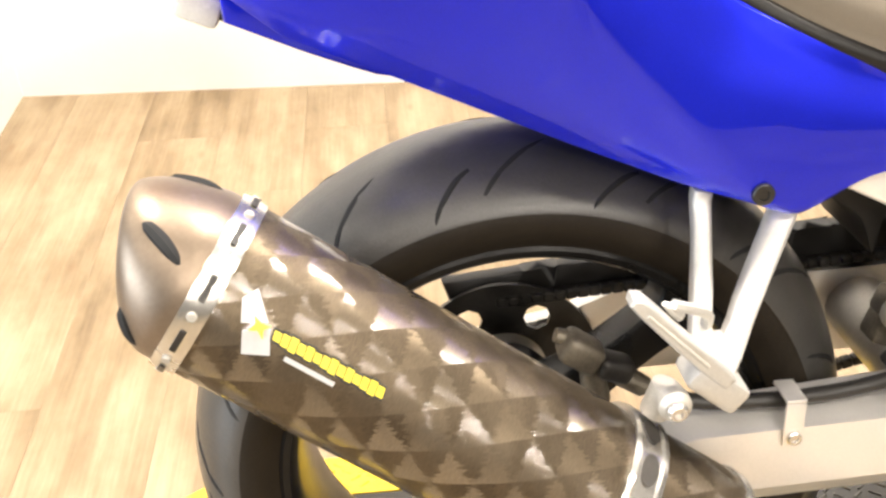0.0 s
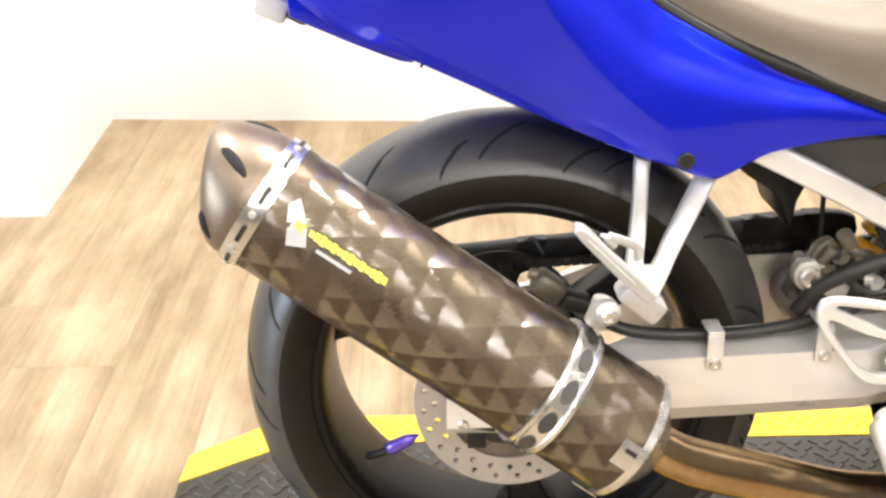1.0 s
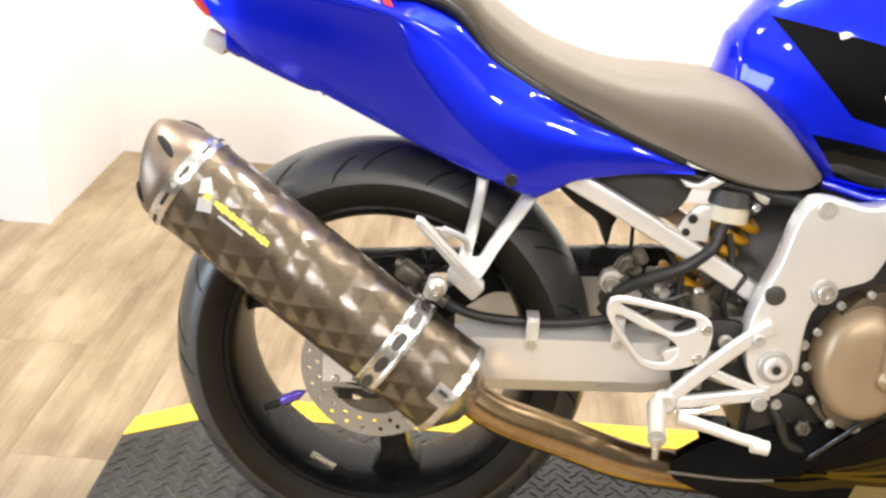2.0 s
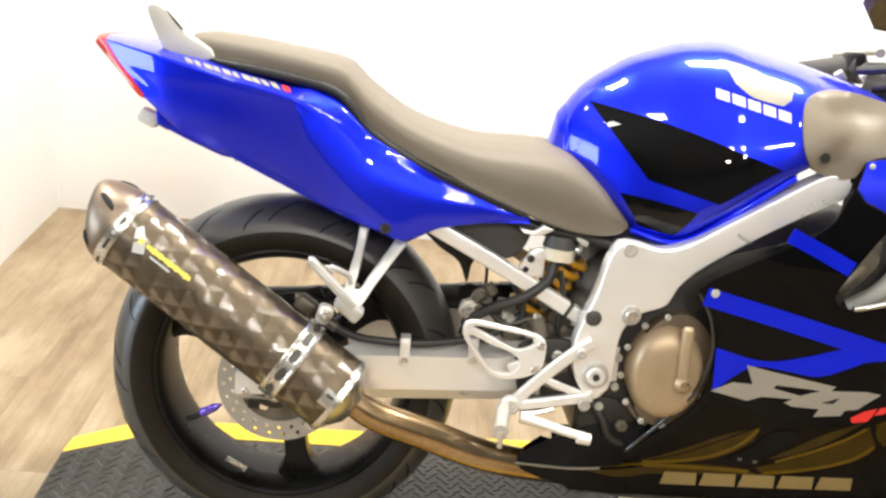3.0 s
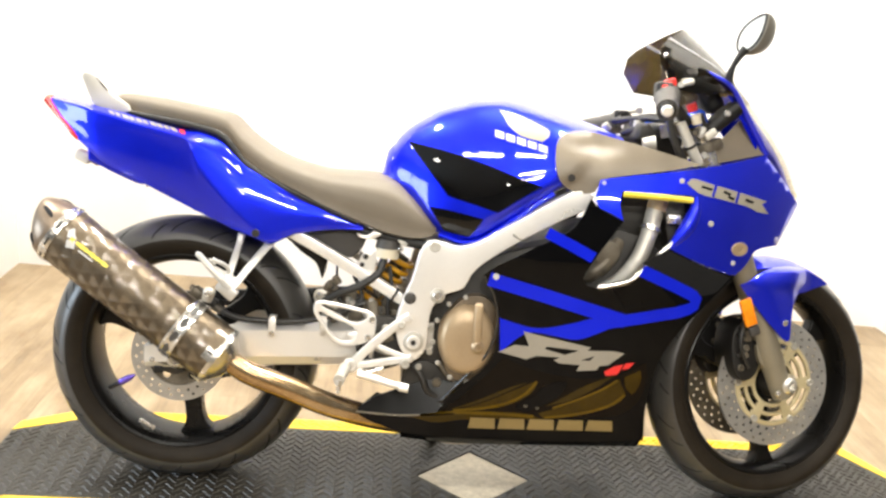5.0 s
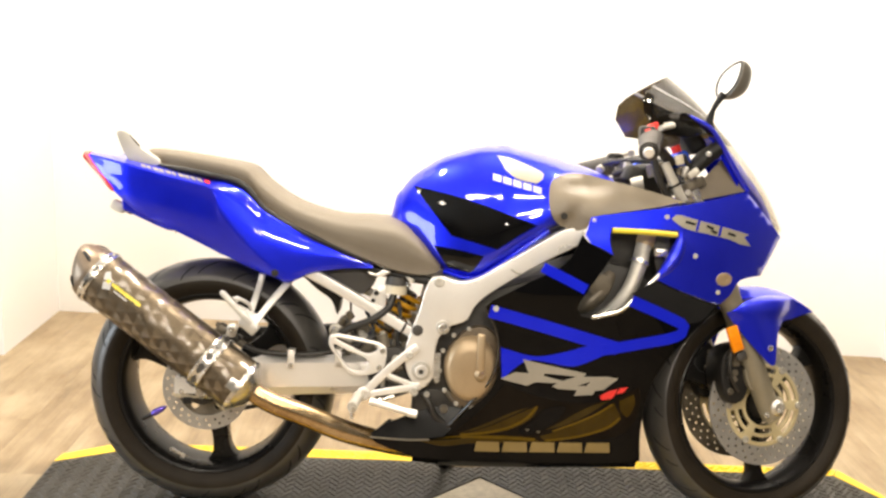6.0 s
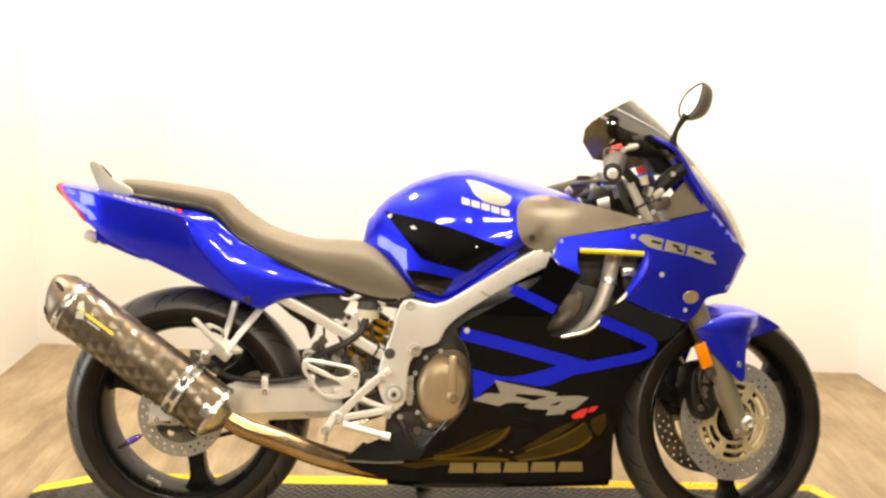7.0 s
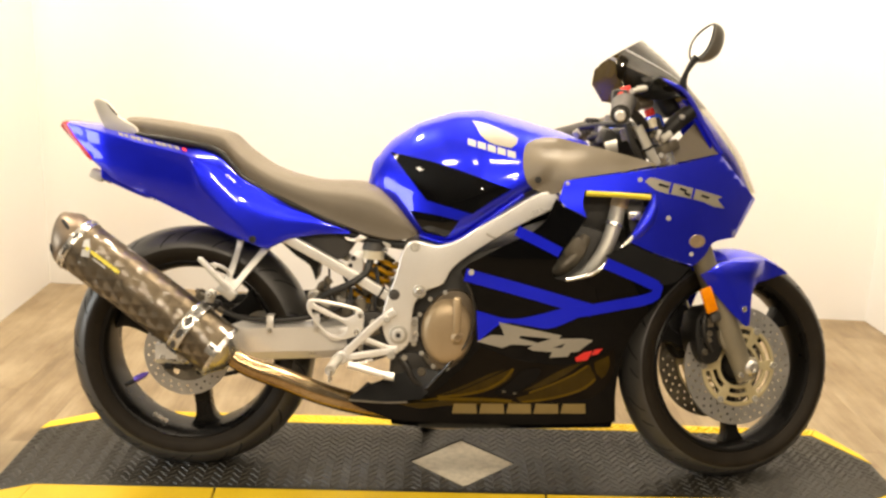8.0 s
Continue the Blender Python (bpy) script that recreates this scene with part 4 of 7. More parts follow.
for k in range(10):
    a = 2 * math.pi * k / 10 + 0.2
    slot = lathe([(0.0, 0.0), (0.0035, 0.0), (0.0030, -0.0018), (0.0, -0.002)], 10, False)
    q = can_a + can_axis * (LEN - 0.009) + (can_up * math.cos(a) + can_out * math.sin(a)) * (CAN_R + 0.0022)
    n = can_up * math.cos(a) + can_out * math.sin(a)
    turn = Vector((0, -1, 0)).rotation_difference(n).to_matrix().to_4x4()
    bp("rivet", moved(slot, Matrix.Translation(q) @ turn), ALLOY_DULL, sleeve)
    a2 = a + math.pi / 10
    n2 = can_up * math.cos(a2) + can_out * math.sin(a2)
    t2 = n2.cross(can_axis).normalized()
    m2 = Matrix((t2, n2, can_axis)).transposed().to_4x4()
    bp("band_slot", moved(box(0.019, 0.0012, 0.0045, None, 0.0004, 1), Matrix.Translation(can_a + can_axis * (LEN - 0.009) + n2 * (CAN_R + 0.0024)) @ m2), ENGINE, sleeve)
# end cap, cut aslant, with side slots
rows = []
for h, r, cut in ((0.0, CAN_R - 0.001, 0.0), (0.009, CAN_R - 0.0012, 0.1), (0.022, CAN_R - 0.005, 0.5), (0.036, CAN_R - 0.012, 0.9), (0.045, CAN_R - 0.020, 1.0), (0.048, CAN_R - 0.026, 1.0), (0.044, CAN_R - 0.030, 1.0), (0.012, CAN_R - 0.032, 0.3)):
    ring = []
    for k in range(64):
        a = 2 * math.pi * k / 64
        lean = math.cos(a) * 0.35 * h * cut
        ring.append(tuple(can_a + can_axis * (LEN + h + lean) + (can_up * math.cos(a) + can_out * math.sin(a)) * r))
    rows.append(ring)
cap_shape = loft(smooth_rows(rows, 3), False)
CAP = surface("polished_steel_cap", (0.175, 0.134, 0.098), (0.225, 0.176, 0.131), (0.38, 0.44), 0.75, 10, 300, 0.0)
bp("end_cap", cap_shape, CAP, sleeve, "brushed steel end cap with dark slots")
# near-black tubes stand for the shade inside the cap's slots
for a in (0.80, 2.05, 3.3, -0.45):
    pts = []
    for t in np.linspace(0, 1, 9):
        h = 0.038 - 0.028 * t
        q = a + 0.30 * t
        n = can_up * math.cos(q) + can_out * math.sin(q)
        r = lerp(h, (0.0, 0.009, 0.022, 0.036, 0.045), (CAN_R - 0.001, CAN_R - 0.0012, CAN_R - 0.005, CAN_R - 0.012, CAN_R - 0.020))
        lean = math.cos(q) * 0.35 * h * lerp(h, (0, 0.009, 0.022, 0.036), (0, 0.1, 0.5, 0.9))
        pts.append(can_a + can_axis * (LEN + h + lean) + n * (r - 0.0020))
    bp("cap_slot_shade", tube(pts, [0.0012, 0.0048, 0.0056, 0.0058, 0.0056, 0.0052, 0.0044, 0.0030, 0.0008], 8, 0.01), SLOT_SHADE, sleeve)


# sticker: white flag and a row of plain yellow bars
def can_patch(a0, h0, pts, lift):
    """A thin patch on the silencer; pts are metres round it and along it, away from angle a0 and height h0."""
    v, f, spans = filled([rounded([(p[0], p[1], 1) for p in pts], 0.006)], 0.012)
    n = len(v)
    out = []
    for r in (CAN_R + lift, CAN_R + lift - 0.0008):
        for s, h in v:
            a = a0 + s / CAN_R
            out.append(tuple(can_a + can_axis * (h0 - h) + (can_up * math.cos(a) + can_out * math.sin(a)) * r))
    faces = list(f) + [tuple(n + i for i in reversed(t)) for t in f]
    for s in spans:
        faces += [(i, j, n + j, n + i) for i, j in zip(s, s[1:] + s[:1])]
    return out, faces


STICK = 1.22
H0 = LEN - 0.030
flag = bp("sticker", can_patch(STICK, H0, [(-0.020, 0.006), (-0.010, 0.000), (0.004, 0.007), (-0.004, 0.022)], 0.0012), WHITE_DECAL, sleeve, "white and yellow maker's sticker")
bp("sticker_half", can_patch(STICK, H0, [(-0.001, 0.025), (0.008, 0.010), (0.022, 0.017), (0.014, 0.033)], 0.0012), WHITE_DECAL, sleeve)
bp("sticker_star", can_patch(STICK, H0, [(-0.004, 0.012), (0.0005, 0.0155), (0.006, 0.013), (0.0035, 0.0185), (0.007, 0.024), (0.0015, 0.0215), (-0.003, 0.0245), (-0.002, 0.0185)], 0.0022), YELLOW_DECAL, sleeve)
for k in range(14):
    h0 = 0.028 + k * 0.0058
    tall = 0.0030 + 0.0016 * ((k * 7) % 5) / 4
    bp("sticker_edge", can_patch(STICK, H0, [(-tall - 0.0006, h0 - 0.001), (tall + 0.0026, h0), (tall + 0.0026, h0 + 0.0068), (-tall - 0.0006, h0 + 0.0058)], 0.0012), ENGINE, sleeve)
    bp("sticker_bar", can_patch(STICK, H0, [(-tall + 0.001, h0), (tall + 0.001, h0 + 0.0012), (tall + 0.001, h0 + 0.0062), (-tall + 0.001, h0 + 0.005)], 0.0020), YELLOW_DECAL, sleeve)
bp("sticker_line", can_patch(STICK, H0, [(0.0095, 0.042), (0.0125, 0.042), (0.0125, 0.078), (0.0095, 0.078)], 0.0018), WHITE_DECAL, sleeve)
# hanger strap with oval windows
HB = LEN * 0.22
strap = bp("hanger_strap", canned(lathe([(CAN_R + 0.0002, HB - 0.013), (CAN_R + 0.0045, HB - 0.014), (CAN_R + 0.0052, HB - 0.010), (CAN_R + 0.0036, HB - 0.008), (CAN_R + 0.0036, HB + 0.008), (CAN_R + 0.0052, HB + 0.010), (CAN_R + 0.0045, HB + 0.014), (CAN_R + 0.0002, HB + 0.013)], 96)),
           STEEL, sleeve, "bright steel hanger strap with oval windows")
for k in range(12):
    a = 2 * math.pi * k / 12 + 0.1
    n = can_up * math.cos(a) + can_out * math.sin(a)
    t = n.cross(can_axis).normalized()
    oval = [(0.0125 * math.cos(q * math.pi / 12), 0.0068 * math.sin(q * math.pi / 12)) for q in range(24)]
    pts, fcs = plate(oval, -0.0004, 0.0004, 0)
    m = Matrix((t, n, can_axis)).transposed().to_4x4()
    bp("strap_window", moved((pts, fcs), Matrix.Translation(can_a + can_axis * HB + n * (CAN_R + 0.0041)) @ m), GREY_PLASTIC, strap)
hb = can_a + can_axis * HB + can_up * (CAN_R + 0.012) + can_out * 0.004 + Vector((-0.004, 0.0, 0.006))
bp("hanger_eye", joined(tube([hb + Vector((0.004, 0.012, -0.006)), hb + Vector((0.012, 0.008, 0.018))], [0.011, 0.012], 16), moved(knob(0.012, 0.013), at(hb.x + 0.012, hb.y - 0.004, hb.z + 0.014))), ALLOY_DULL, strap)
put_bolt(hb.x + 0.012, hb.y - 0.016, hb.z + 0.014, 0.0075, 0.007, STEEL, strap)
bp("end_bracket", can_patch(1.45, 0.026, [(-0.013, 0.0), (0.013, 0.0), (0.013, 0.022), (-0.013, 0.022)], 0.0030), STEEL, sleeve, "bright riveted end tab")
bp("bracket_slot", can_patch(1.45, 0.024, [(-0.006, 0.004), (-0.002, 0.004), (-0.002, 0.016), (-0.006, 0.016)], 0.0036), ENGINE, sleeve)
bp("spring_tab", can_patch(2.75, 0.022, [(-0.008, 0.0), (0.008, 0.0), (0.006, 0.024), (-0.006, 0.024)], 0.0040), CARRIER, sleeve)
# link pipe
bp("link_pipe", tube([(0.118, -0.215, 0.350), (0.165, -0.212, 0.318), (0.25, -0.195, 0.283), (0.34, -0.170, 0.243), (0.43, -0.130, 0.210), (0.52, -0.09, 0.186), (0.62, -0.08, 0.165), (0.74, -0.04, 0.162)],
                     [0.0225, 0.0255, 0.0265, 0.0265, 0.0265, 0.026, 0.0255, 0.025], 28, 0.01), PIPE, None, "straw-tinted stainless exhaust pipe")

# ---- passenger foot rest and its forked bracket
def outwards(shape):
    return [(x, y - 0.85 * max(0.0, 0.592 - z), z) for x, y, z in shape[0]], shape[1]


hanger = bp("passenger_bracket", outwards(plate(rounded([(0.122, 0.604, 1), (0.138, 0.602, 1), (0.127, 0.540), (0.122, 0.514), (0.130, 0.514), (0.142, 0.532), (0.190, 0.596, 1), (0.206, 0.588, 1),
                                                        (0.156, 0.524), (0.134, 0.493), (0.120, 0.482, 1), (0.100, 0.495, 1), (0.110, 0.535), (0.119, 0.575)], 0.008), -0.122, -0.106, 0.005, segments=3)), BRACKET, None, "silver forked foot rest bracket")
bp("peg_mount", moved(box(0.046, 0.036, 0.024, None, 0.005), at(0.116, -0.205, 0.492, 0, 40, 0)), BRACKET, hanger)
bp("foot_peg", plate(rounded([(0.120, 0.492), (0.057, 0.556), (0.050, 0.565), (0.052, 0.571), (0.059, 0.570), (0.088, 0.541), (0.128, 0.500)], 0.006), -0.224, -0.206, 0.004, segments=3), BRACKET, hanger, "folded silver foot peg")
bp("peg_groove", tube([(0.062, -0.2245, 0.558), (0.106, -0.2245, 0.514)], 0.0016, 6), ALLOY_DULL, hanger)
bp("hook_loop", tube([(0.090, -0.205, 0.545), (0.080, -0.207, 0.556), (0.092, -0.205, 0.552), (0.112, -0.195, 0.540), (0.116, -0.185, 0.525)], 0.0045, 8, 0.006), BRACKET, hanger)

# ---- tail unit
TAIL = [  # half sections: top middle, top edge, shoulder, flank, crease, lower edge, bottom middle
    [(-0.308, 0, 0.878), (-0.306, 0.050, 0.877), (-0.300, 0.074, 0.871), (-0.285, 0.082, 0.852), (-0.268, 0.090, 0.831), (-0.226, 0.104, 0.784), (-0.221, 0, 0.780)],
    [(-0.205, 0, 0.872), (-0.205, 0.080, 0.864), (-0.203, 0.118, 0.854), (-0.200, 0.121, 0.836), (-0.196, 0.121, 0.815), (-0.172, 0.112, 0.739), (-0.168, 0, 0.730)],
    [(-0.100, 0, 0.852), (-0.100, 0.094, 0.842), (-0.100, 0.139, 0.829), (-0.099, 0.140, 0.820), (-0.098, 0.139, 0.808), (-0.090, 0.124, 0.704), (-0.088, 0, 0.696)],
    [(0.000, 0, 0.832), (0.000, 0.106, 0.820), (0.010, 0.156, 0.805), (0.0125, 0.157, 0.797), (0.014, 0.156, 0.788), (0.024, 0.135, 0.653), (0.030, 0, 0.646)],
    [(0.034, 0, 0.828), (0.034, 0.109, 0.8195), (0.044, 0.1475, 0.797), (0.039, 0.1545, 0.773), (0.033, 0.157, 0.750), (0.064, 0.139, 0.636), (0.070, 0, 0.631)],
    [(0.084, 0, 0.810), (0.084, 0.112, 0.802), (0.092, 0.1395, 0.770), (0.082, 0.1505, 0.738), (0.070, 0.155, 0.704), (0.108, 0.141, 0.617), (0.114, 0, 0.613)],
    [(0.130, 0, 0.745), (0.132, 0.1155, 0.756), (0.140, 0.1365, 0.727), (0.130, 0.1483, 0.692), (0.116, 0.152, 0.656), (0.154, 0.141, 0.600), (0.158, 0, 0.601)],
    [(0.205, 0, 0.692), (0.205, 0.1205, 0.716), (0.210, 0.1355, 0.693), (0.200, 0.1445, 0.660), (0.180, 0.146, 0.603), (0.197, 0.139, 0.586), (0.200, 0, 0.597)],
    [(0.250, 0, 0.675), (0.250, 0.1235, 0.698), (0.254, 0.1335, 0.679), (0.252, 0.1405, 0.653), (0.247, 0.140, 0.617), (0.250, 0.133, 0.610), (0.248, 0, 0.622)],
    [(0.310, 0, 0.650), (0.310, 0.1275, 0.674), (0.312, 0.1345, 0.663), (0.314, 0.1385, 0.648), (0.316, 0.138, 0.630), (0.320, 0.132, 0.622), (0.312, 0, 0.630)],
    [(0.392, 0, 0.622), (0.392, 0.130, 0.634), (0.393, 0.134, 0.632), (0.393, 0.134, 0.631), (0.394, 0.133, 0.630), (0.394, 0.130, 0.626), (0.390, 0, 0.620)],
]


def dense(half, per=5, pull=0.3):
    """Rounds a half section a little: more points between, with the corners pulled only slightly."""
    pts = [Vector(p) for p in half]
    out = []
    for i in range(len(pts) - 1):
        a, b = pts[i], pts[i + 1]
        before = pts[i - 1] if i else Vector((a.x, -pts[1].y, pts[1].z))
        after = pts[i + 2] if i + 2 < len(pts) else Vector((b.x, -pts[-2].y, pts[-2].z))
        for j in range(per):
            t = j / per
            straight = a.lerp(b, t)
            curve = 0.5 * (2 * a + (b - before) * t + (2 * before - 5 * a + 4 * b - after) * t * t + (3 * a - before - 3 * b + after) * t**3)
            p = straight.lerp(curve, pull if i < 3 else 0.6 if pull < 0.5 else 0.3)
            out.append((p.x, max(p.y, 0.0 if (i == 0 and j == 0) else 0.0005), p.z))
    out.append(tuple(pts[-1]))
    return out


def eased_rows(rows, per=6, pulls=()):
    """Rows between rows, mostly straight, a little rounded."""
    curved = smooth_rows(rows, per)
    out = []
    for i in range(len(rows) - 1):
        for j in range(per):
            t = j / per
            out.append([tuple(Vector(a).lerp(Vector(b), t).lerp(Vector(c), pulls[i])) for a, b, c in zip(rows[i], rows[i + 1], curved[i * per + j])])
    out.append([tuple(p) for p in rows[-1]])
    return out


tail_rows = eased_rows([dense(r, 5, 0.35 if i < 4 else 0.85) for i, r in enumerate(TAIL)], 6, (0.4, 0.5, 0.15, 0.3, 0.7, 0.8, 0.7, 0.6, 0.6, 0.6))
tail = bp("tail_fairing", loft([both_sides(r) for r in tail_rows]), BLUE, None, "glossy blue tail fairing", angle=24)


def swollen(row, s, shift):
    """A half section of the tail, slightly enlarged and moved along it."""
    return both_sides([(x + shift, y * s, 0.826 + (z - 0.826) * s) for x, y, z in row])


bp("tail_lamp", loft([swollen(tail_rows[0], 0.985, 0.010), swollen(tail_rows[0], 1.02, 0.006), swollen(tail_rows[0], 1.015, 0.0), swollen(tail_rows[0], 0.97, -0.008), swollen(tail_rows[0], 0.82, -0.015)]), RED_LENS, tail, "red tail lamp lens")
bp("tail_bolt", moved(knob(0.0085, 0.004), at(0.164, -0.1475, 0.608)), ENGINE, tail)
bp("indicator_stub", joined(box(0.034, 0.030, 0.024, at(-0.236, -0.030, 0.746, 0, 25, 0), 0.005)), CLEAR_LENS, tail, "frosted indicator stub")
bp("indicator_mount", box(0.03, 0.018, 0.014, at(-0.214, -0.030, 0.738, 0, 27, 0), 0.004), BLACK_PLASTIC, tail)
bp("undertray", plate(rounded([(-0.216, 0.775, 1), (-0.180, 0.752), (-0.085, 0.704, 1), (-0.095, 0.693), (-0.140, 0.708), (-0.214, 0.741, 1)], 0.012), -0.078, 0.078, 0.004), BLUE, tail, "dark blue undertray")
for wx in (-0.092, -0.074):
    bp("loose_wire", tube([(wx, -0.07, 0.705), (wx + 0.003, -0.072, 0.697), (wx + 0.006, -0.072, 0.688)], 0.0014, 6, 0.006), BLACK_PLASTIC, tail)
# lettering strip along the shoulder as plain bars
def tail_point(i, v):
    """A place on the tail's skin: i counts rows from the tip, v points round its right half."""
    i0, v0 = min(int(i), len(tail_rows) - 2), min(int(v), len(tail_rows[0]) - 2)
    fi, fv = i - i0, v - v0
    a, b, c, d = (Vector(tail_rows[p][q]) for p, q in ((i0, v0), (i0 + 1, v0), (i0, v0 + 1), (i0 + 1, v0 + 1)))
    q = a.lerp(b, fi).lerp(c.lerp(d, fi), fv)
    n = (b - a).cross(c - a).normalized()
    if n.y < 0:
        n = -n
    return q, n


def tail_patch(name, i0, i1, v0, v1, mat, slant=0.0, lift=0.0012):
    pts = []
    k, m = 5, 4
    for off in (lift, lift - 0.0008):
        for s in range(k):
            for t in range(m):
                q, n = tail_point(i0 + (i1 - i0) * s / (k - 1) + slant * t / (m - 1), v0 + (v1 - v0) * t / (m - 1))
                q = q + n * off
                pts.append((q.x, -q.y, q.z))
    fcs = []
    for s in range(k - 1):
        for t in range(m - 1):
            a = s * m + t
            q = (a, a + 1, a + m + 1, a + m)
            fcs += [q, tuple(k * m + v for v in reversed(q))]
    ring = list(range(m)) + [s * m + m - 1 for s in range(1, k)] + [(k - 1) * m + t for t in range(m - 2, -1, -1)] + [s * m for s in range(k - 2, 0, -1)]
    fcs += [(a, b, k * m + b, k * m + a) for a, b in zip(ring, ring[1:] + ring[:1])]
    return bp(name, (pts, fcs), mat, tail)


for k, wide in enumerate((0.66, 0.50, 0.72, 0.56, 0.68, 0.50, 0.72, 0.60, 0.52, 0.66)):
    tail_patch("lettering_bar", 8.3 + k * 0.86, 8.3 + k * 0.86 + wide, 7.3 - 0.1 * k, 9.2 - 0.1 * k, SILVER_DECAL, 0.45)
tail_patch("lettering_dot", 17.2, 17.9, 6.2, 8.2, RED_DECAL, 0.2)
grab = bp("grab_handle", plate(rounded([(-0.120, 0.850, 1), (-0.160, 0.847), (-0.200, 0.862, 1), (-0.212, 0.885), (-0.226, 0.922), (-0.222, 0.930), (-0.206, 0.929), (-0.190, 0.916), (-0.165, 0.888), (-0.125, 0.864)], 0.008), -0.092, -0.064, 0.006, segments=3), GRAB, None, "pale silver grab handle")
bp("grab_slot", plate(rounded([(-0.196, 0.923, 1), (-0.180, 0.906), (-0.168, 0.893, 1), (-0.172, 0.893), (-0.186, 0.908)], 0.006), -0.0935, -0.090, 0), ENGINE, grab)

# ---- seat
SEAT_ROWS = [(-0.168, 0.880, 0.862, 0.045), (-0.150, 0.889, 0.856, 0.070), (-0.09, 0.886, 0.848, 0.088), (0.0, 0.874, 0.834, 0.102), (0.078, 0.861, 0.816, 0.112), (0.105, 0.842, 0.790, 0.115), (0.130, 0.820, 0.760, 0.118),
             (0.20, 0.776, 0.718, 0.127), (0.30, 0.748, 0.676, 0.140), (0.39, 0.746, 0.640, 0.146), (0.45, 0.738, 0.620, 0.147), (0.50, 0.703, 0.613, 0.144), (0.535, 0.665, 0.617, 0.138), (0.552, 0.640, 0.628, 0.130)]
seat_rings = []
for x, zt, zb, w in SEAT_ROWS:
    zt += 0.001
    h = zt - zb
    half = [(x, 0, zt), (x, w * 0.45, zt - 0.01 * h), (x, w * 0.78, zt - 0.09 * h), (x, w * 0.95, zt - 0.27 * h), (x, w * 1.0, zt - 0.55 * h), (x, w * 0.985, zt - 0.85 * h), (x, w * 0.94, zb), (x, 0, zb)]
    seat_rings.append(half)
seat = bp("seat", loft([both_sides(r) for r in smooth_rows([dense(r, 3) for r in seat_rings], 5)]), SEAT, None, "grey-brown vinyl dual seat", angle=60)
bp("seat_trim", tube([(-0.14, -0.082, 0.852), (-0.10, -0.094, 0.845), (0.0, -0.108, 0.831), (0.072, -0.115, 0.815), (0.104, -0.117, 0.787), (0.131, -0.1185, 0.756), (0.20, -0.125, 0.716), (0.30, -0.133, 0.675), (0.38, -0.139, 0.642)], [0.004, 0.0085, 0.0085, 0.0085, 0.008, 0.008, 0.008, 0.0075, 0.005], 10), BLACK_PLASTIC, seat)

# ---- fuel tank
tank_rings = []
for x in np.concatenate([np.linspace(0.426, 0.50, 30), np.linspace(0.504, 0.965, 70)]):
    a, b, w = soft(tank_bottom, x), soft(tank_top, x), soft(tank_width, x)
    half = []
    for s in 1 - np.linspace(0, 1, 48) ** 2:
        half.append((x, float(w * tank_section(min(s, 0.99999))) if s < 1 else 0.0, float(a + (b - a) * s)))
    half.append((x, 0.0, a))
    tank_rings.append(both_sides(half))
tank = bp("fuel_tank", loft(tank_rings), BLUE, None, "glossy blue fuel tank", angle=60)


def on_tank(name, pts, mat, lift=0.0014, step=0.01):
    return bp(name, sheet(rounded(pts, step), tank_half, 0.001, lift, (), 0.014), mat, tank)


on_tank("black_panel", [(0.481, 0.823, 1), (0.60, 0.799), (0.772, 0.744, 1), (0.73, 0.718), (0.681, 0.684, 1), (0.63, 0.697), (0.574, 0.711, 1), (0.535, 0.757)], TANK_BLACK)
on_tank("black_panel", [(0.534, 0.685, 1), (0.59, 0.679), (0.651, 0.667, 1), (0.636, 0.642), (0.623, 0.624, 1), (0.60, 0.627), (0.569, 0.634, 1)], TANK_BLACK)
on_tank("wing_emblem", [(0.678, 0.903, 1), (0.712, 0.897), (0.744, 0.885), (0.787, 0.863), (0.783, 0.850), (0.769, 0.840, 1), (0.736, 0.846), (0.722, 0.850), (0.697, 0.870), (0.690, 0.885)], SILVER_DECAL, 0.0016)
for k in range(5):
    x0 = 0.668 + k * 0.0232
    z0 = 0.860 - k * 0.0061
    on_tank("lettering_bar", [(x0, z0, 1), (x0 + 0.019, z0 - 0.005, 1), (x0 + 0.019, z0 - 0.020, 1), (x0, z0 - 0.015, 1)], WHITE_DECAL, 0.0016)
bp("tank_rim", tube([(0.56, -tank_half(0.56, 0.626) - 0.002, 0.622), (0.637, -tank_half(0.637, 0.618) - 0.002, 0.612), (0.716, -tank_half(0.716, 0.672) - 0.002, 0.668), (0.801, -tank_half(0.801, 0.735) - 0.002, 0.731)], 0.007, 10), BLUE, tank)

# ---- front cover of the tank
def cover_half(x, z):
    w = 0.184 - 0.055 * max(0.0, (z - 0.765) / 0.10) ** 1.8
    hollow = 0.014 * math.exp(-((x - 0.885) / 0.055) ** 2 - ((z - 0.838) / 0.018) ** 2)
    w += 0.01 * lerp(x, (0.8, 1.1), (-1, 1))
    if x < 0.965:
        w = max(w, tank_half(x, z) + 0.006 + 0.010 * lerp(x, (0.80, 0.84), (0, 1)))
    return w - hollow


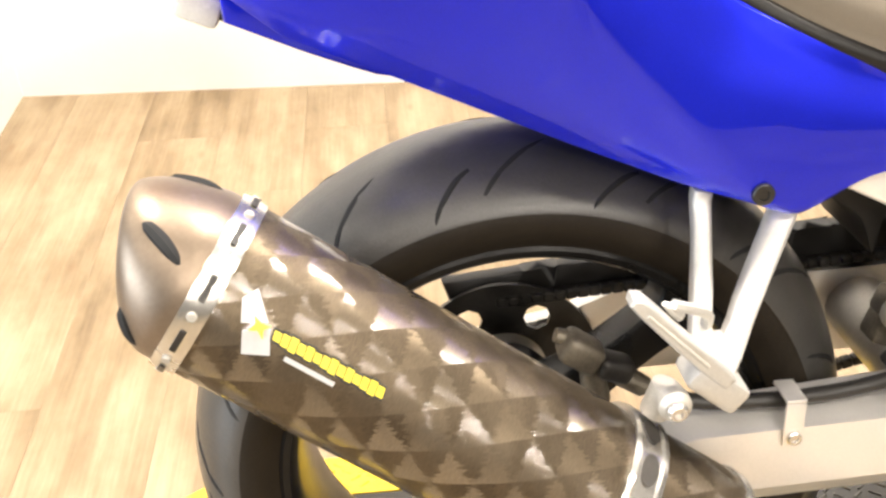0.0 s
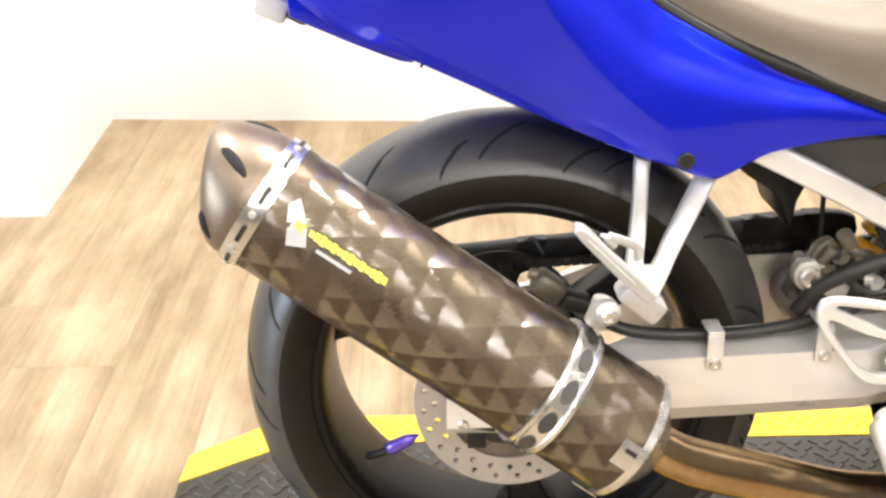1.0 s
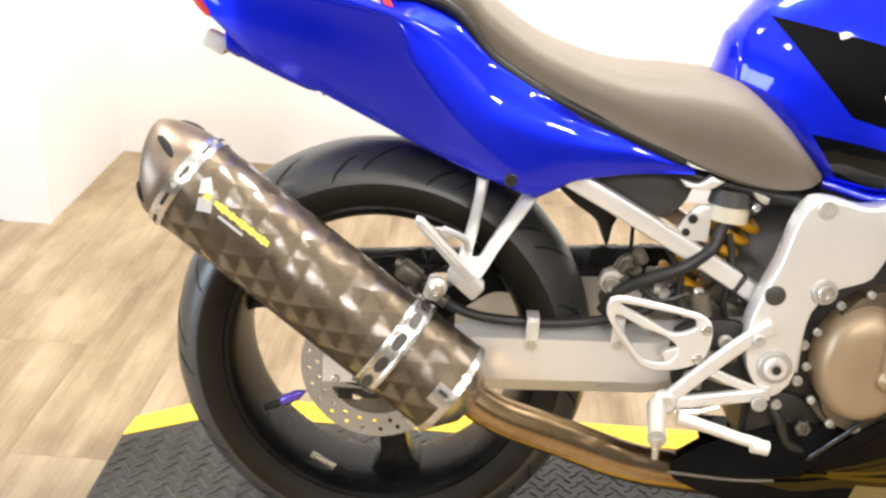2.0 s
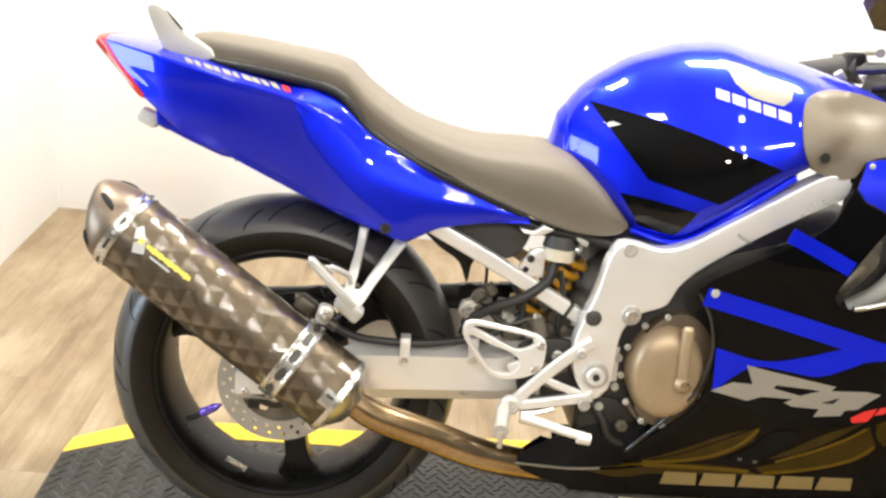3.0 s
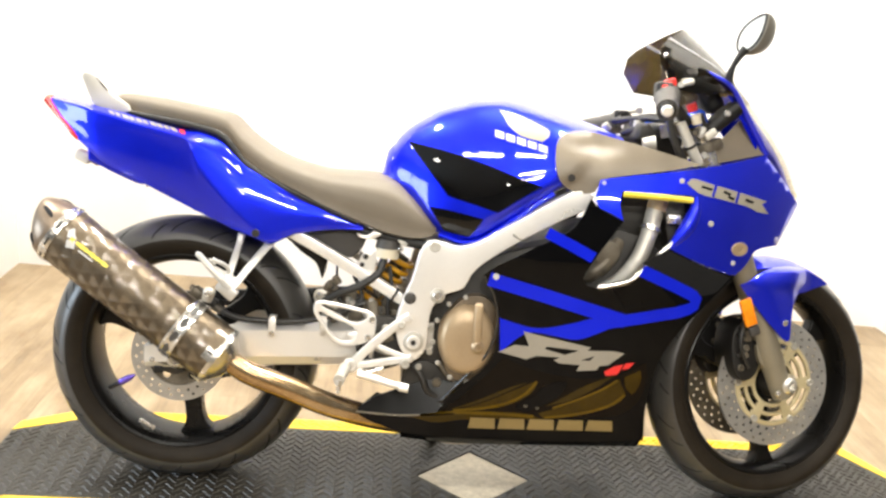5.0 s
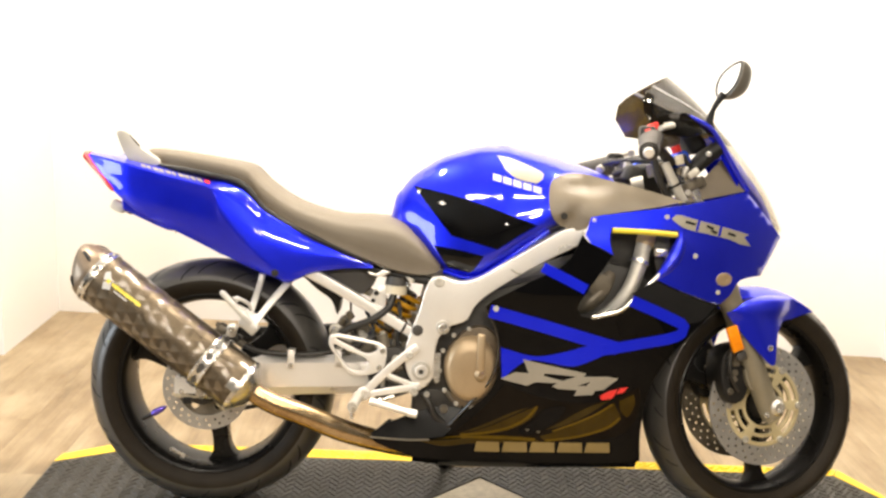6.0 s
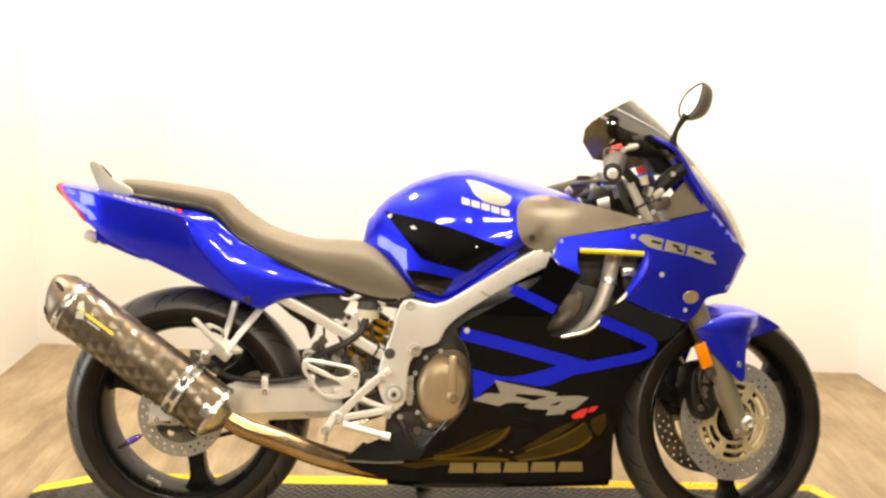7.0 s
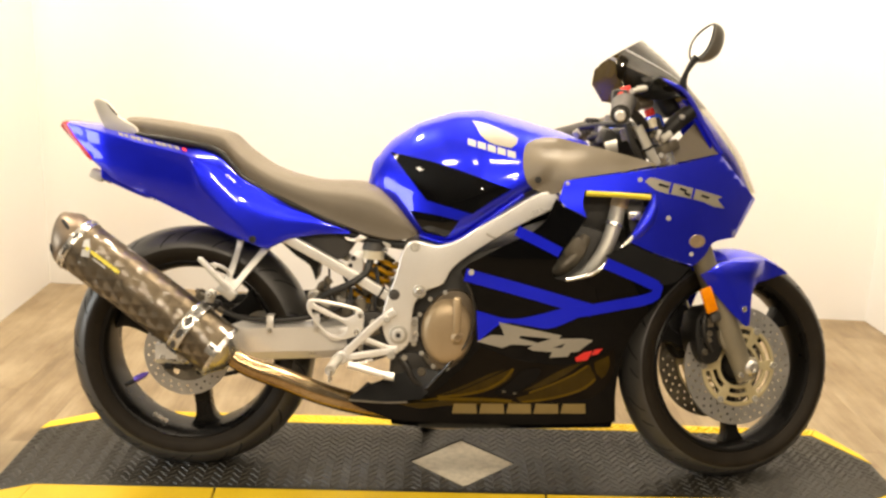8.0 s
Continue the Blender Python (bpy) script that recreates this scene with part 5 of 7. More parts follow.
COVER_RING = [(0.799, 0.834), (0.809, 0.854), (0.838, 0.866), (0.884, 0.867), (0.931, 0.856), (0.977, 0.846), (1.051, 0.828), (1.110, 0.811, 1), (1.046, 0.796), (0.914, 0.772), (0.898, 0.765), (0.886, 0.741), (0.856, 0.735), (0.816, 0.752), (0.800, 0.782)]
cover = bp("tank_cover", sheet(rounded(COVER_RING, 0.010), cover_half, 0.022, grid=0.012), COVER, None, "grey-brown plastic tank front cover", angle=50)
bp("far_side", sheet(rounded(COVER_RING, 0.02), cover_half, 0.022, side=1), COVER, cover, angle=50)
bp("cover_plug", moved(lathe([(0.0, 0.0), (0.008, 0.0), (0.008, -0.003), (0.0, -0.003)], 20, False), at(0.832, -cover_half(0.832, 0.768), 0.768)), ENGINE, cover)

# ---- main frame
SPAR = [(0.839, 0.738), (0.868, 0.742), (0.884, 0.730), (0.876, 0.706), (0.808, 0.668), (0.73, 0.622), (0.655, 0.570), (0.632, 0.545), (0.619, 0.518), (0.573, 0.497), (0.552, 0.470), (0.546, 0.435), (0.545, 0.405), (0.538, 0.370),
        (0.514, 0.350), (0.492, 0.370), (0.478, 0.405), (0.476, 0.440), (0.490, 0.490), (0.505, 0.530), (0.520, 0.588), (0.535, 0.612), (0.560, 0.614), (0.600, 0.606), (0.640, 0.616), (0.702, 0.655), (0.77, 0.697)]


main_frame = bp("main_frame", plate(rounded(SPAR, 0.012), -0.178, -0.138, 0.016, segments=6), ALLOY, None, "silver cast-aluminium twin-spar frame", angle=60)
bp("far_spar", mirrored(plate(rounded(SPAR, 0.02), -0.178, -0.138, 0.010, segments=2)), ALLOY, main_frame)
bp("spar_weld", tube([(0.716, -0.179, 0.640), (0.724, -0.1795, 0.634), (0.738, -0.179, 0.628)], 0.0022, 6), ALLOY_DULL, main_frame)
bp("pivot_boss", moved(knob(0.022, 0.010, 0.25, 40), at(0.515, -0.174, 0.394)), ALLOY_DULL, main_frame)
bp("pivot_cap", moved(knob(0.015, 0.007, 0.3, 32), at(0.515, -0.183, 0.394)), ALLOY, main_frame)
bp("pivot_hole", moved(lathe([(0.0, 0.0), (0.006, 0.0), (0.006, -0.001), (0.0, -0.001)], 6, False), at(0.515, -0.1915, 0.394)), ENGINE, main_frame)
bp("frame_plug", moved(lathe([(0.0, 0.0), (0.013, 0.0), (0.013, -0.002), (0.010, -0.0035), (0.0, -0.0035)], 24, False), at(0.503, -0.177, 0.489)), GREY_PLASTIC, main_frame)
bp("bolt", moved(knob(0.016, 0.006, 0.3, 32), at(0.562, -0.177, 0.498)), ALLOY_DULL, main_frame)
put_bolt(0.562, -0.182, 0.498, 0.010, 0.006, STEEL, main_frame)
put_bolt(0.550, -0.177, 0.604, 0.012, 0.005, ALLOY_DULL, main_frame)

# ---- rear subframe
RAIL = ribbon([(0.214, 0.624), (0.30, 0.580), (0.42, 0.514), (0.500, 0.468)], 0.0255)
subframe = bp("subframe", plate(RAIL, -0.130, -0.106, 0.004, segments=3), ALLOY, None, "silver square-tube rear subframe", angle=40)
bp("far_rail", plate(RAIL, 0.106, 0.130, 0.004, segments=2), ALLOY, subframe, angle=40)
bp("upper_rail", tube([(0.10, -0.10, 0.70), (0.25, -0.105, 0.655), (0.42, -0.11, 0.615), (0.53, -0.13, 0.60)], 0.011, 10), BLACK_PLASTIC, subframe)
bp("gusset", plate(rounded([(0.384, 0.552, 1), (0.408, 0.584), (0.426, 0.584, 1), (0.425, 0.536, 1), (0.396, 0.538, 1)], 0.01), -0.118, -0.110, 0.002), ALLOY, subframe)
put_bolt(0.402, -0.118, 0.566, 0.006, 0.004, ENGINE, subframe)
put_bolt(0.395, -0.118, 0.548, 0.005, 0.004, ENGINE, subframe)
bp("collar", box(0.006, 0.030, 0.030, at(0.470, -0.119, 0.4855, 0, 29, 0), 0.002), ENGINE, subframe)
# side cover and tray below the seat
bp("battery_box", plate(rounded([(0.26, 0.628), (0.33, 0.632), (0.40, 0.625), (0.395, 0.585), (0.37, 0.560), (0.32, 0.568), (0.27, 0.600)], 0.012), -0.100, 0.09, 0.012, segments=3), GREY_PLASTIC, None, "dark grey plastic box below the seat")
bp("inner_guard", plate(rounded([(0.20, 0.60), (0.27, 0.60), (0.32, 0.56), (0.31, 0.53), (0.305, 0.500), (0.290, 0.535), (0.255, 0.560), (0.22, 0.59)], 0.012), -0.05, 0.06, 0.006), BLACK_PLASTIC, None, "black plastic inner mudguard")
bp("drain_tube", tube([(0.337, -0.05, 0.545), (0.338, -0.05, 0.50), (0.338, -0.05, 0.452)], 0.0028, 8), HOSE)

# ---- shock absorber with its reservoir
shock_a, shock_b = Vector((0.405, -0.030, 0.445)), Vector((0.486, -0.030, 0.562))
shock = bp("shock_absorber", tube([shock_a, shock_b], 0.017, 16), GREASY, None, "rear shock absorber with orange spring")
coil = []
axis = (shock_b - shock_a).normalized()
s1 = axis.orthogonal().normalized()
s2 = axis.cross(s1)
for k in range(6 * 14 + 1):
    t = k / (6 * 14)
    a = 2 * math.pi * k / 14
    coil.append(shock_a + (shock_b - shock_a) * (0.05 + 0.9 * t) + (s1 * math.cos(a) + s2 * math.sin(a)) * 0.031)
bp("spring", tube(coil, 0.0062, 8, 0.02), SPRING, shock)
bp("spring_seat", moved(lathe([(0.008, -0.006), (0.036, -0.006), (0.038, 0.0), (0.036, 0.006), (0.008, 0.006)], 28), Matrix.Translation(shock_a) @ Vector((0, 1, 0)).rotation_difference(axis).to_matrix().to_4x4()), ALLOY_DULL, shock)
reservoir = bp("fluid_reservoir", tube([(0.450, -0.105, 0.590), (0.448, -0.105, 0.565)], 0.0265, 24), CREAM, None, "cream brake fluid reservoir with a dark cap")
bp("reservoir_cap", tube([(0.451, -0.105, 0.606), (0.450, -0.105, 0.586)], [0.0255, 0.029], 24), GREY_PLASTIC, reservoir)
bp("reservoir_hose", tube([(0.444, -0.110, 0.566), (0.436, -0.120, 0.540), (0.428, -0.125, 0.528), (0.395, -0.135, 0.505), (0.345, -0.13, 0.482), (0.315, -0.12, 0.46), (0.30, -0.11, 0.43)], 0.0085, 12), HOSE, reservoir)
bp("seat_latch", plate(rounded([(0.379, 0.618, 1), (0.403, 0.614), (0.417, 0.625, 1), (0.436, 0.618, 1), (0.413, 0.606), (0.386, 0.609, 1)], 0.008), -0.128, -0.110, 0.003), ALLOY, None, "silver seat latch bracket")
bp("latch_arm", plate(rounded([(0.470, 0.609), (0.492, 0.602), (0.490, 0.594), (0.478, 0.598)], 0.006), -0.135, -0.118, 0.003), ALLOY_DULL)
for bx, bz, br in ((0.478, 0.588, 0.006), (0.420, 0.470, 0.007)):
    put_bolt(bx, -0.125, bz, br, 0.008, STEEL, shock, "nut")

# ---- linkage and castings behind the foot rest
linkage = bp("master_cylinder", tube([(0.42, -0.13, 0.47), (0.435, -0.135, 0.40)], 0.013, 14), GREASY, None, "rear brake master cylinder and linkage")
rng = random.Random(4)
for k in range(14):
    x, z = 0.31 + 0.17 * rng.random(), 0.42 + 0.07 * rng.random()
    bp("casting", box(0.024 + 0.02 * rng.random(), 0.03, 0.018 + 0.015 * rng.random(), at(x, -0.06 - 0.03 * rng.random(), z, 0, 60 * rng.random(), 0), 0.005), GREASY, linkage)
rng = random.Random(21)
for k in range(9):
    x, z = 0.315 + 0.15 * rng.random(), 0.430 + 0.075 * rng.random()
    bp("fitting", tube([(x, -0.112, z), (x + 0.012 - 0.024 * rng.random(), -0.116, z + 0.020 * rng.random())], [0.005 + 0.004 * rng.random(), 0.006 + 0.004 * rng.random()], 12), rng.choice((ALLOY_DULL, STEEL, GREASY)), linkage)
for pts in ([(0.330, -0.11, 0.500), (0.345, -0.118, 0.470), (0.372, -0.118, 0.452), (0.405, -0.115, 0.462)], [(0.455, -0.10, 0.545), (0.462, -0.115, 0.500), (0.455, -0.12, 0.455), (0.465, -0.12, 0.42)], [(0.378, -0.10, 0.520), (0.398, -0.112, 0.480), (0.392, -0.115, 0.450)]):
    bp("thin_hose", tube(pts, 0.0048, 8), HOSE, linkage)
bp("shock_link", plate(rounded([(0.291, 0.470), (0.297, 0.485), (0.311, 0.488), (0.338, 0.472), (0.350, 0.466), (0.346, 0.444), (0.322, 0.450), (0.300, 0.456)], 0.008), -0.114, -0.098, 0.004), ALLOY_DULL, linkage)
bp("link_bracket", plate(rounded([(0.309, 0.486), (0.316, 0.500), (0.330, 0.508), (0.345, 0.490), (0.335, 0.478)], 0.008), -0.106, -0.09, 0.003), GREASY, linkage)
put_bolt(0.328, -0.106, 0.492, 0.005, 0.004, ENGINE, linkage)
put_bolt(0.308, -0.114, 0.470, 0.012, 0.008, STEEL, linkage)

bp("pivot_cover", plate(rounded([(0.392, 0.425), (0.430, 0.440), (0.482, 0.436), (0.505, 0.400), (0.500, 0.345), (0.460, 0.325), (0.410, 0.320), (0.395, 0.350)], 0.01), -0.153, -0.138, 0.005, segments=3), ENGINE, linkage)
bp("linkage_arm", tube([(0.405, -0.156, 0.410), (0.440, -0.160, 0.392), (0.470, -0.158, 0.398)], [0.009, 0.011, 0.008], 12), GREASY, linkage)
bp("linkage_rod", tube([(0.420, -0.160, 0.440), (0.428, -0.162, 0.400), (0.425, -0.162, 0.350)], 0.0055, 10), STEEL, linkage)
put_bolt(0.455, -0.156, 0.415, 0.010, 0.008, ALLOY_DULL, linkage)
put_bolt(0.415, -0.156, 0.365, 0.008, 0.008, ALLOY_DULL, linkage)
bp("pedal_spring", tube([(0.430, -0.160, 0.372), (0.455, -0.160, 0.362), (0.480, -0.160, 0.360)], 0.0045, 8), STEEL, linkage)

# ---- rider's foot rest carrier
carrier = bp("foot_rest_carrier", plate(ribbon([(0.374, 0.328), (0.430, 0.386), (0.478, 0.430), (0.506, 0.450)], 0.0195), -0.186, -0.174, 0.004, segments=3), ALLOY, None, "silver cast foot rest carrier", angle=50)
bp("lower_beam", plate(ribbon([(0.368, 0.331), (0.400, 0.337), (0.450, 0.346), (0.514, 0.358)], 0.0175), -0.1855, -0.1745, 0.004, segments=3), ALLOY, carrier, angle=50)
bp("strut", plate(ribbon([(0.426, 0.386), (0.462, 0.372), (0.508, 0.356)], 0.0125), -0.184, -0.176, 0.003, segments=2), ALLOY, carrier, angle=50)
bp("peg_boss", moved(knob(0.016, 0.014, 0.3, 24), at(0.382, -0.176, 0.336)), ALLOY, carrier)
heel = bp("heel_guard", plate(
    rounded([(0.300, 0.470), (0.318, 0.474), (0.415, 0.456), (0.430, 0.446), (0.432, 0.415), (0.424, 0.394), (0.385, 0.378), (0.352, 0.380), (0.322, 0.412), (0.297, 0.450)], 0.008), -0.178, -0.168, 0.003,
    [rounded([(0.314, 0.464), (0.360, 0.459), (0.410, 0.449), (0.412, 0.440), (0.388, 0.430), (0.350, 0.446)], 0.006), rounded([(0.309, 0.449), (0.345, 0.434), (0.378, 0.422), (0.392, 0.408), (0.384, 0.392), (0.356, 0.391), (0.332, 0.412)], 0.006)], 3), ALLOY, carrier, "silver heel guard with triangular windows")
bp("guard_tab", plate(rounded([(0.372, 0.402), (0.420, 0.412), (0.424, 0.396), (0.386, 0.384)], 0.006), -0.176, -0.166, 0.003), ALLOY, heel)
put_bolt(0.424, -0.178, 0.438, 0.007, 0.005, STEEL, heel)
put_bolt(0.417, -0.178, 0.398, 0.007, 0.005, STEEL, heel)
put_bolt(0.488, -0.188, 0.432, 0.008, 0.005, ALLOY_DULL, carrier)
put_bolt(0.500, -0.188, 0.346, 0.010, 0.005, ALLOY_DULL, carrier)
bp("rider_peg", tube([(0.372, -0.185, 0.332), (0.366, -0.225, 0.326), (0.362, -0.262, 0.322)], [0.013, 0.011, 0.012], 14), ALLOY_DULL, carrier, "silver rider foot peg")
bp("peg_pin", tube([(0.362, -0.26, 0.322), (0.362, -0.262, 0.296)], [0.006, 0.004], 10), STEEL, carrier)
bp("brake_pedal", joined(tube([(0.398, -0.195, 0.322), (0.440, -0.198, 0.312), (0.480, -0.205, 0.303), (0.500, -0.215, 0.303)], [0.009, 0.008, 0.0075, 0.0075], 12), tube([(0.488, -0.225, 0.305), (0.508, -0.225, 0.302)], 0.0095, 12)), ALLOY, carrier, "silver brake pedal")
bp("return_spring", tube([(0.40, -0.17, 0.318), (0.43, -0.17, 0.322), (0.455, -0.17, 0.330)], 0.0055, 8), STEEL, carrier)

# ---- engine
engine = bp("engine", plate(rounded([(0.50, 0.35), (0.53, 0.50), (0.62, 0.56), (0.80, 0.62), (0.95, 0.66), (1.06, 0.60), (1.04, 0.40), (0.98, 0.25), (0.80, 0.20), (0.60, 0.20), (0.50, 0.26)], 0.03), -0.135, 0.135, 0.02, segments=3), ENGINE, None, "dark engine block with bronze clutch cover")
bp("crankcase", plate(rounded([(0.575, 0.40), (0.590, 0.46), (0.625, 0.495), (0.665, 0.498), (0.70, 0.46), (0.705, 0.40), (0.690, 0.34), (0.645, 0.305), (0.600, 0.320), (0.580, 0.36)], 0.01), -0.168, -0.12, 0.008, segments=3), FLANGE, engine, "dark bronze casing flange")
clutch = bp("clutch_cover", moved(lathe([(0.0, -0.030), (0.030, -0.0295), (0.046, -0.026), (0.054, -0.019), (0.058, -0.008), (0.060, 0.0), (0.060, 0.03), (0.0, 0.03)], 64, False), at(0.631, -0.166, 0.402) @ Matrix.Diagonal((1.04, 0.9, 1.32, 1))), BRONZE, engine, "bronze painted round clutch cover")
bp("cover_arm", joined(moved(box(0.019, 0.016, 0.088, None, 0.006, 3), at(0.652, -0.196, 0.445)), moved(knob(0.015, 0.018, 0.4), at(0.654, -0.189, 0.393))), BRONZE, engine)
for k in range(9):
    a = radians(95 + k * 30)
    put_bolt(0.630 + 0.072 * math.cos(a), -0.168, 0.402 + 0.094 * math.sin(a), 0.0055, 0.006, ALLOY_DULL, engine)
bp("lower_casting", plate(rounded([(0.505, 0.330), (0.535, 0.345), (0.575, 0.335), (0.60, 0.30), (0.585, 0.262), (0.55, 0.248), (0.51, 0.255)], 0.012), -0.145, -0.10, 0.012, segments=3), ENGINE, engine)
bp("lower_hose", tube([(0.520, -0.150, 0.335), (0.540, -0.158, 0.310), (0.552, -0.155, 0.280), (0.585, -0.15, 0.262)], 0.007, 12), HOSE, engine)
bp("drain_bolt", moved(knob(0.011, 0.010, 0.3, 6), at(0.572, -0.150, 0.300)), GREASY, engine)
bp("cover_rib", tube([(0.575, -0.152, 0.345), (0.590, -0.156, 0.325), (0.612, -0.156, 0.308)], 0.006, 8), GREASY, engine)
for bx, bz in ((0.530, 0.335), (0.553, 0.420), (0.552, 0.370)):
    put_bolt(bx, -0.160, bz, 0.007, 0.006, ALLOY_DULL, engine)


# ---- fairings
UPPER = [(0.880, 0.727, 1), (0.893, 0.768, 1), (0.960, 0.779), (1.038, 0.791), (1.164, 0.813), (1.279, 0.838, 1), (1.320, 0.797), (1.362, 0.757), (1.392, 0.729, 1), (1.368, 0.694), (1.327, 0.637, 1), (1.290, 0.634), (1.262, 0.627), (1.237, 0.594),
         (1.211, 0.574, 1), (1.120, 0.601), (1.043, 0.633, 1), (1.080, 0.672), (1.100, 0.720, 1), (1.096, 0.745, 1), (0.939, 0.748, 1), (0.934, 0.72), (0.944, 0.685, 1), (0.915, 0.700), (0.893, 0.709, 1)]
LOWER = [(0.873, 0.727, 1), (0.893, 0.707, 1), (0.944, 0.684, 1), (0.925, 0.655), (0.903, 0.622), (0.882, 0.588), (0.868, 0.556), (0.878, 0.541), (0.900, 0.537), (0.935, 0.544), (0.978, 0.563), (1.044, 0.631, 1), (1.120, 0.599), (1.211, 0.572, 1),
         (1.146, 0.508), (1.081, 0.433), (1.051, 0.371), (1.038, 0.271), (1.045, 0.186, 1), (0.92, 0.177), (0.786, 0.173), (0.594, 0.171), (0.498, 0.177), (0.389, 0.214, 1), (0.442, 0.268, 1), (0.511, 0.254), (0.578, 0.260), (0.631, 0.306),
         (0.672, 0.345), (0.690, 0.380), (0.700, 0.446), (0.680, 0.520), (0.657, 0.553, 1), (0.676, 0.571, 1), (0.75, 0.612), (0.842, 0.667)]
LOWER_FAR = [q for q in LOWER if q not in ((0.498, 0.177), (0.389, 0.214, 1), (0.442, 0.268, 1), (0.511, 0.254), (0.594, 0.171), (0.578, 0.260))]
LOWER_FAR.insert(LOWER_FAR.index((0.786, 0.173)) + 1, (0.620, 0.172, 1))
upper_fairing = bp("upper_fairing", sheet(rounded(UPPER, 0.012), fair_half, 0.004), BLUE, None, "glossy blue upper fairing", angle=60)
bp("far_side", sheet(rounded(UPPER, 0.02), fair_half, 0.004, side=1), BLUE, upper_fairing, angle=60)
lower_fairing = bp("lower_fairing", sheet(rounded(LOWER, 0.012), fair_half, 0.004), BLACK_PAINT, None, "glossy black lower fairing with blue stripes", angle=60)
bp("far_side", sheet(rounded(LOWER_FAR, 0.02), fair_half, 0.004, side=1), BLACK_PAINT, lower_fairing, angle=60)
belly = []
for x in np.linspace(0.50, 1.04, 14):
    w = fair_half(x, 0.178)
    zz = lerp(x, (0.40, 0.50, 0.6, 1.04), (0.208, 0.178, 0.172, 0.184))
    belly.append([(x, w, zz + 0.002), (x, w * 0.8, zz - 0.022), (x, w * 0.3, zz - 0.034), (x, 0, zz - 0.036), (x, 0, zz - 0.030), (x, w * 0.3, zz - 0.028), (x, w * 0.8, zz - 0.016), (x, w - 0.004, zz + 0.002)])
bp("belly_pan", joined(loft([[(x, -y, z) for x, y, z in r] for r in belly]), loft([[(x, y, z) for x, y, z in r] for r in belly])), BLACK_PAINT, lower_fairing)


def on_side(name, pts, mat, lift=0.0014, thing=None, step=0.012, label=""):
    return bp(name, sheet(rounded(pts, step), fair_half, 0.001, lift, (), 0.016), mat, thing or lower_fairing, label)


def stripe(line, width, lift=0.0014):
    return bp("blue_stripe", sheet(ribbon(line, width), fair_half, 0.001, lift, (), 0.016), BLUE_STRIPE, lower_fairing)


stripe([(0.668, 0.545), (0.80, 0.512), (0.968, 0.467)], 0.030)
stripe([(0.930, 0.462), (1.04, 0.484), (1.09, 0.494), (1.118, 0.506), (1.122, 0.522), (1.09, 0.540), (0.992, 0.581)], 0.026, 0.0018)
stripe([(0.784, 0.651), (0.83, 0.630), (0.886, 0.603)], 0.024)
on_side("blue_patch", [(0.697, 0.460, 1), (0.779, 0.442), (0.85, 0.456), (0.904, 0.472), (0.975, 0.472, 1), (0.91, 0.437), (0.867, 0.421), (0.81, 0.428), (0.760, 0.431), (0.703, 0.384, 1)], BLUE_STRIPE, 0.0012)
on_side("grey_panel", [(0.990, 0.597, 1), (1.044, 0.628, 1), (1.120, 0.597), (1.200, 0.570, 1), (1.165, 0.535), (1.130, 0.528, 1), (1.06, 0.565)], GREY_DECAL, 0.0011)
on_side("model_mark", [(0.700, 0.385, 1), (0.733, 0.402, 1), (0.765, 0.401, 1), (0.750, 0.434, 1), (0.787, 0.426, 1), (0.899, 0.405, 1), (0.891, 0.395, 1), (0.849, 0.399, 1), (0.803, 0.402, 1), (0.799, 0.396, 1), (0.851, 0.384, 1), (0.843, 0.379, 1), (0.783, 0.380, 1), (0.761, 0.371, 1)], SILVER_DECAL, 0.0020)
on_side("model_mark", [(0.821, 0.372, 1), (0.848, 0.387, 1), (0.876, 0.3965, 1), (0.950, 0.399, 1), (0.974, 0.395, 1), (0.950, 0.375, 1), (0.942, 0.367, 1), (0.922, 0.364, 1), (0.916, 0.354, 1), (0.873, 0.350, 1), (0.879, 0.364, 1), (0.833, 0.366, 1)], SILVER_DECAL, 0.0024)
on_side("mark_gap", [(0.880, 0.375, 1), (0.909, 0.386, 1), (0.900, 0.375, 1)], GREY_DECAL, 0.0030)
on_side("red_mark", [(0.934, 0.351, 1), (0.954, 0.364, 1), (0.974, 0.370, 1), (0.968, 0.355, 1), (0.962, 0.346, 1), (0.938, 0.342, 1)], RED_DECAL, 0.0020)
on_side("red_mark", [(0.979, 0.372, 1), (0.998, 0.375, 1), (0.987, 0.361, 1), (0.972, 0.358, 1)], RED_DECAL, 0.0020)
for k in range(5):
    x0 = 0.648 + k * 0.0654
    z0 = 0.2265 + k * 0.0018
    on_side("lettering_bar", [(x0, z0 - 0.027, 1), (x0 + 0.060, z0 - 0.0255, 1), (x0 + 0.057, z0, 1), (x0 + 0.004, z0 - 0.001, 1)], PALE_GOLD, 0.0020)
# dark brown sheet over the lower middle of the fairing
on_side("brown_panel", [(0.712, 0.372, 1), (0.790, 0.345), (0.925, 0.335), (1.025, 0.375, 1), (1.030, 0.330), (1.018, 0.285), (0.985, 0.252), (0.90, 0.236), (0.80, 0.228), (0.62, 0.214), (0.54, 0.210, 1), (0.60, 0.250), (0.66, 0.310)], DARK_BROWN, 0.0006)
on_side("gold_swoosh", [(0.634, 0.247, 1), (0.682, 0.267), (0.726, 0.290), (0.791, 0.324, 1), (0.785, 0.300), (0.762, 0.278), (0.718, 0.255), (0.678, 0.248)], OLD_GOLD)
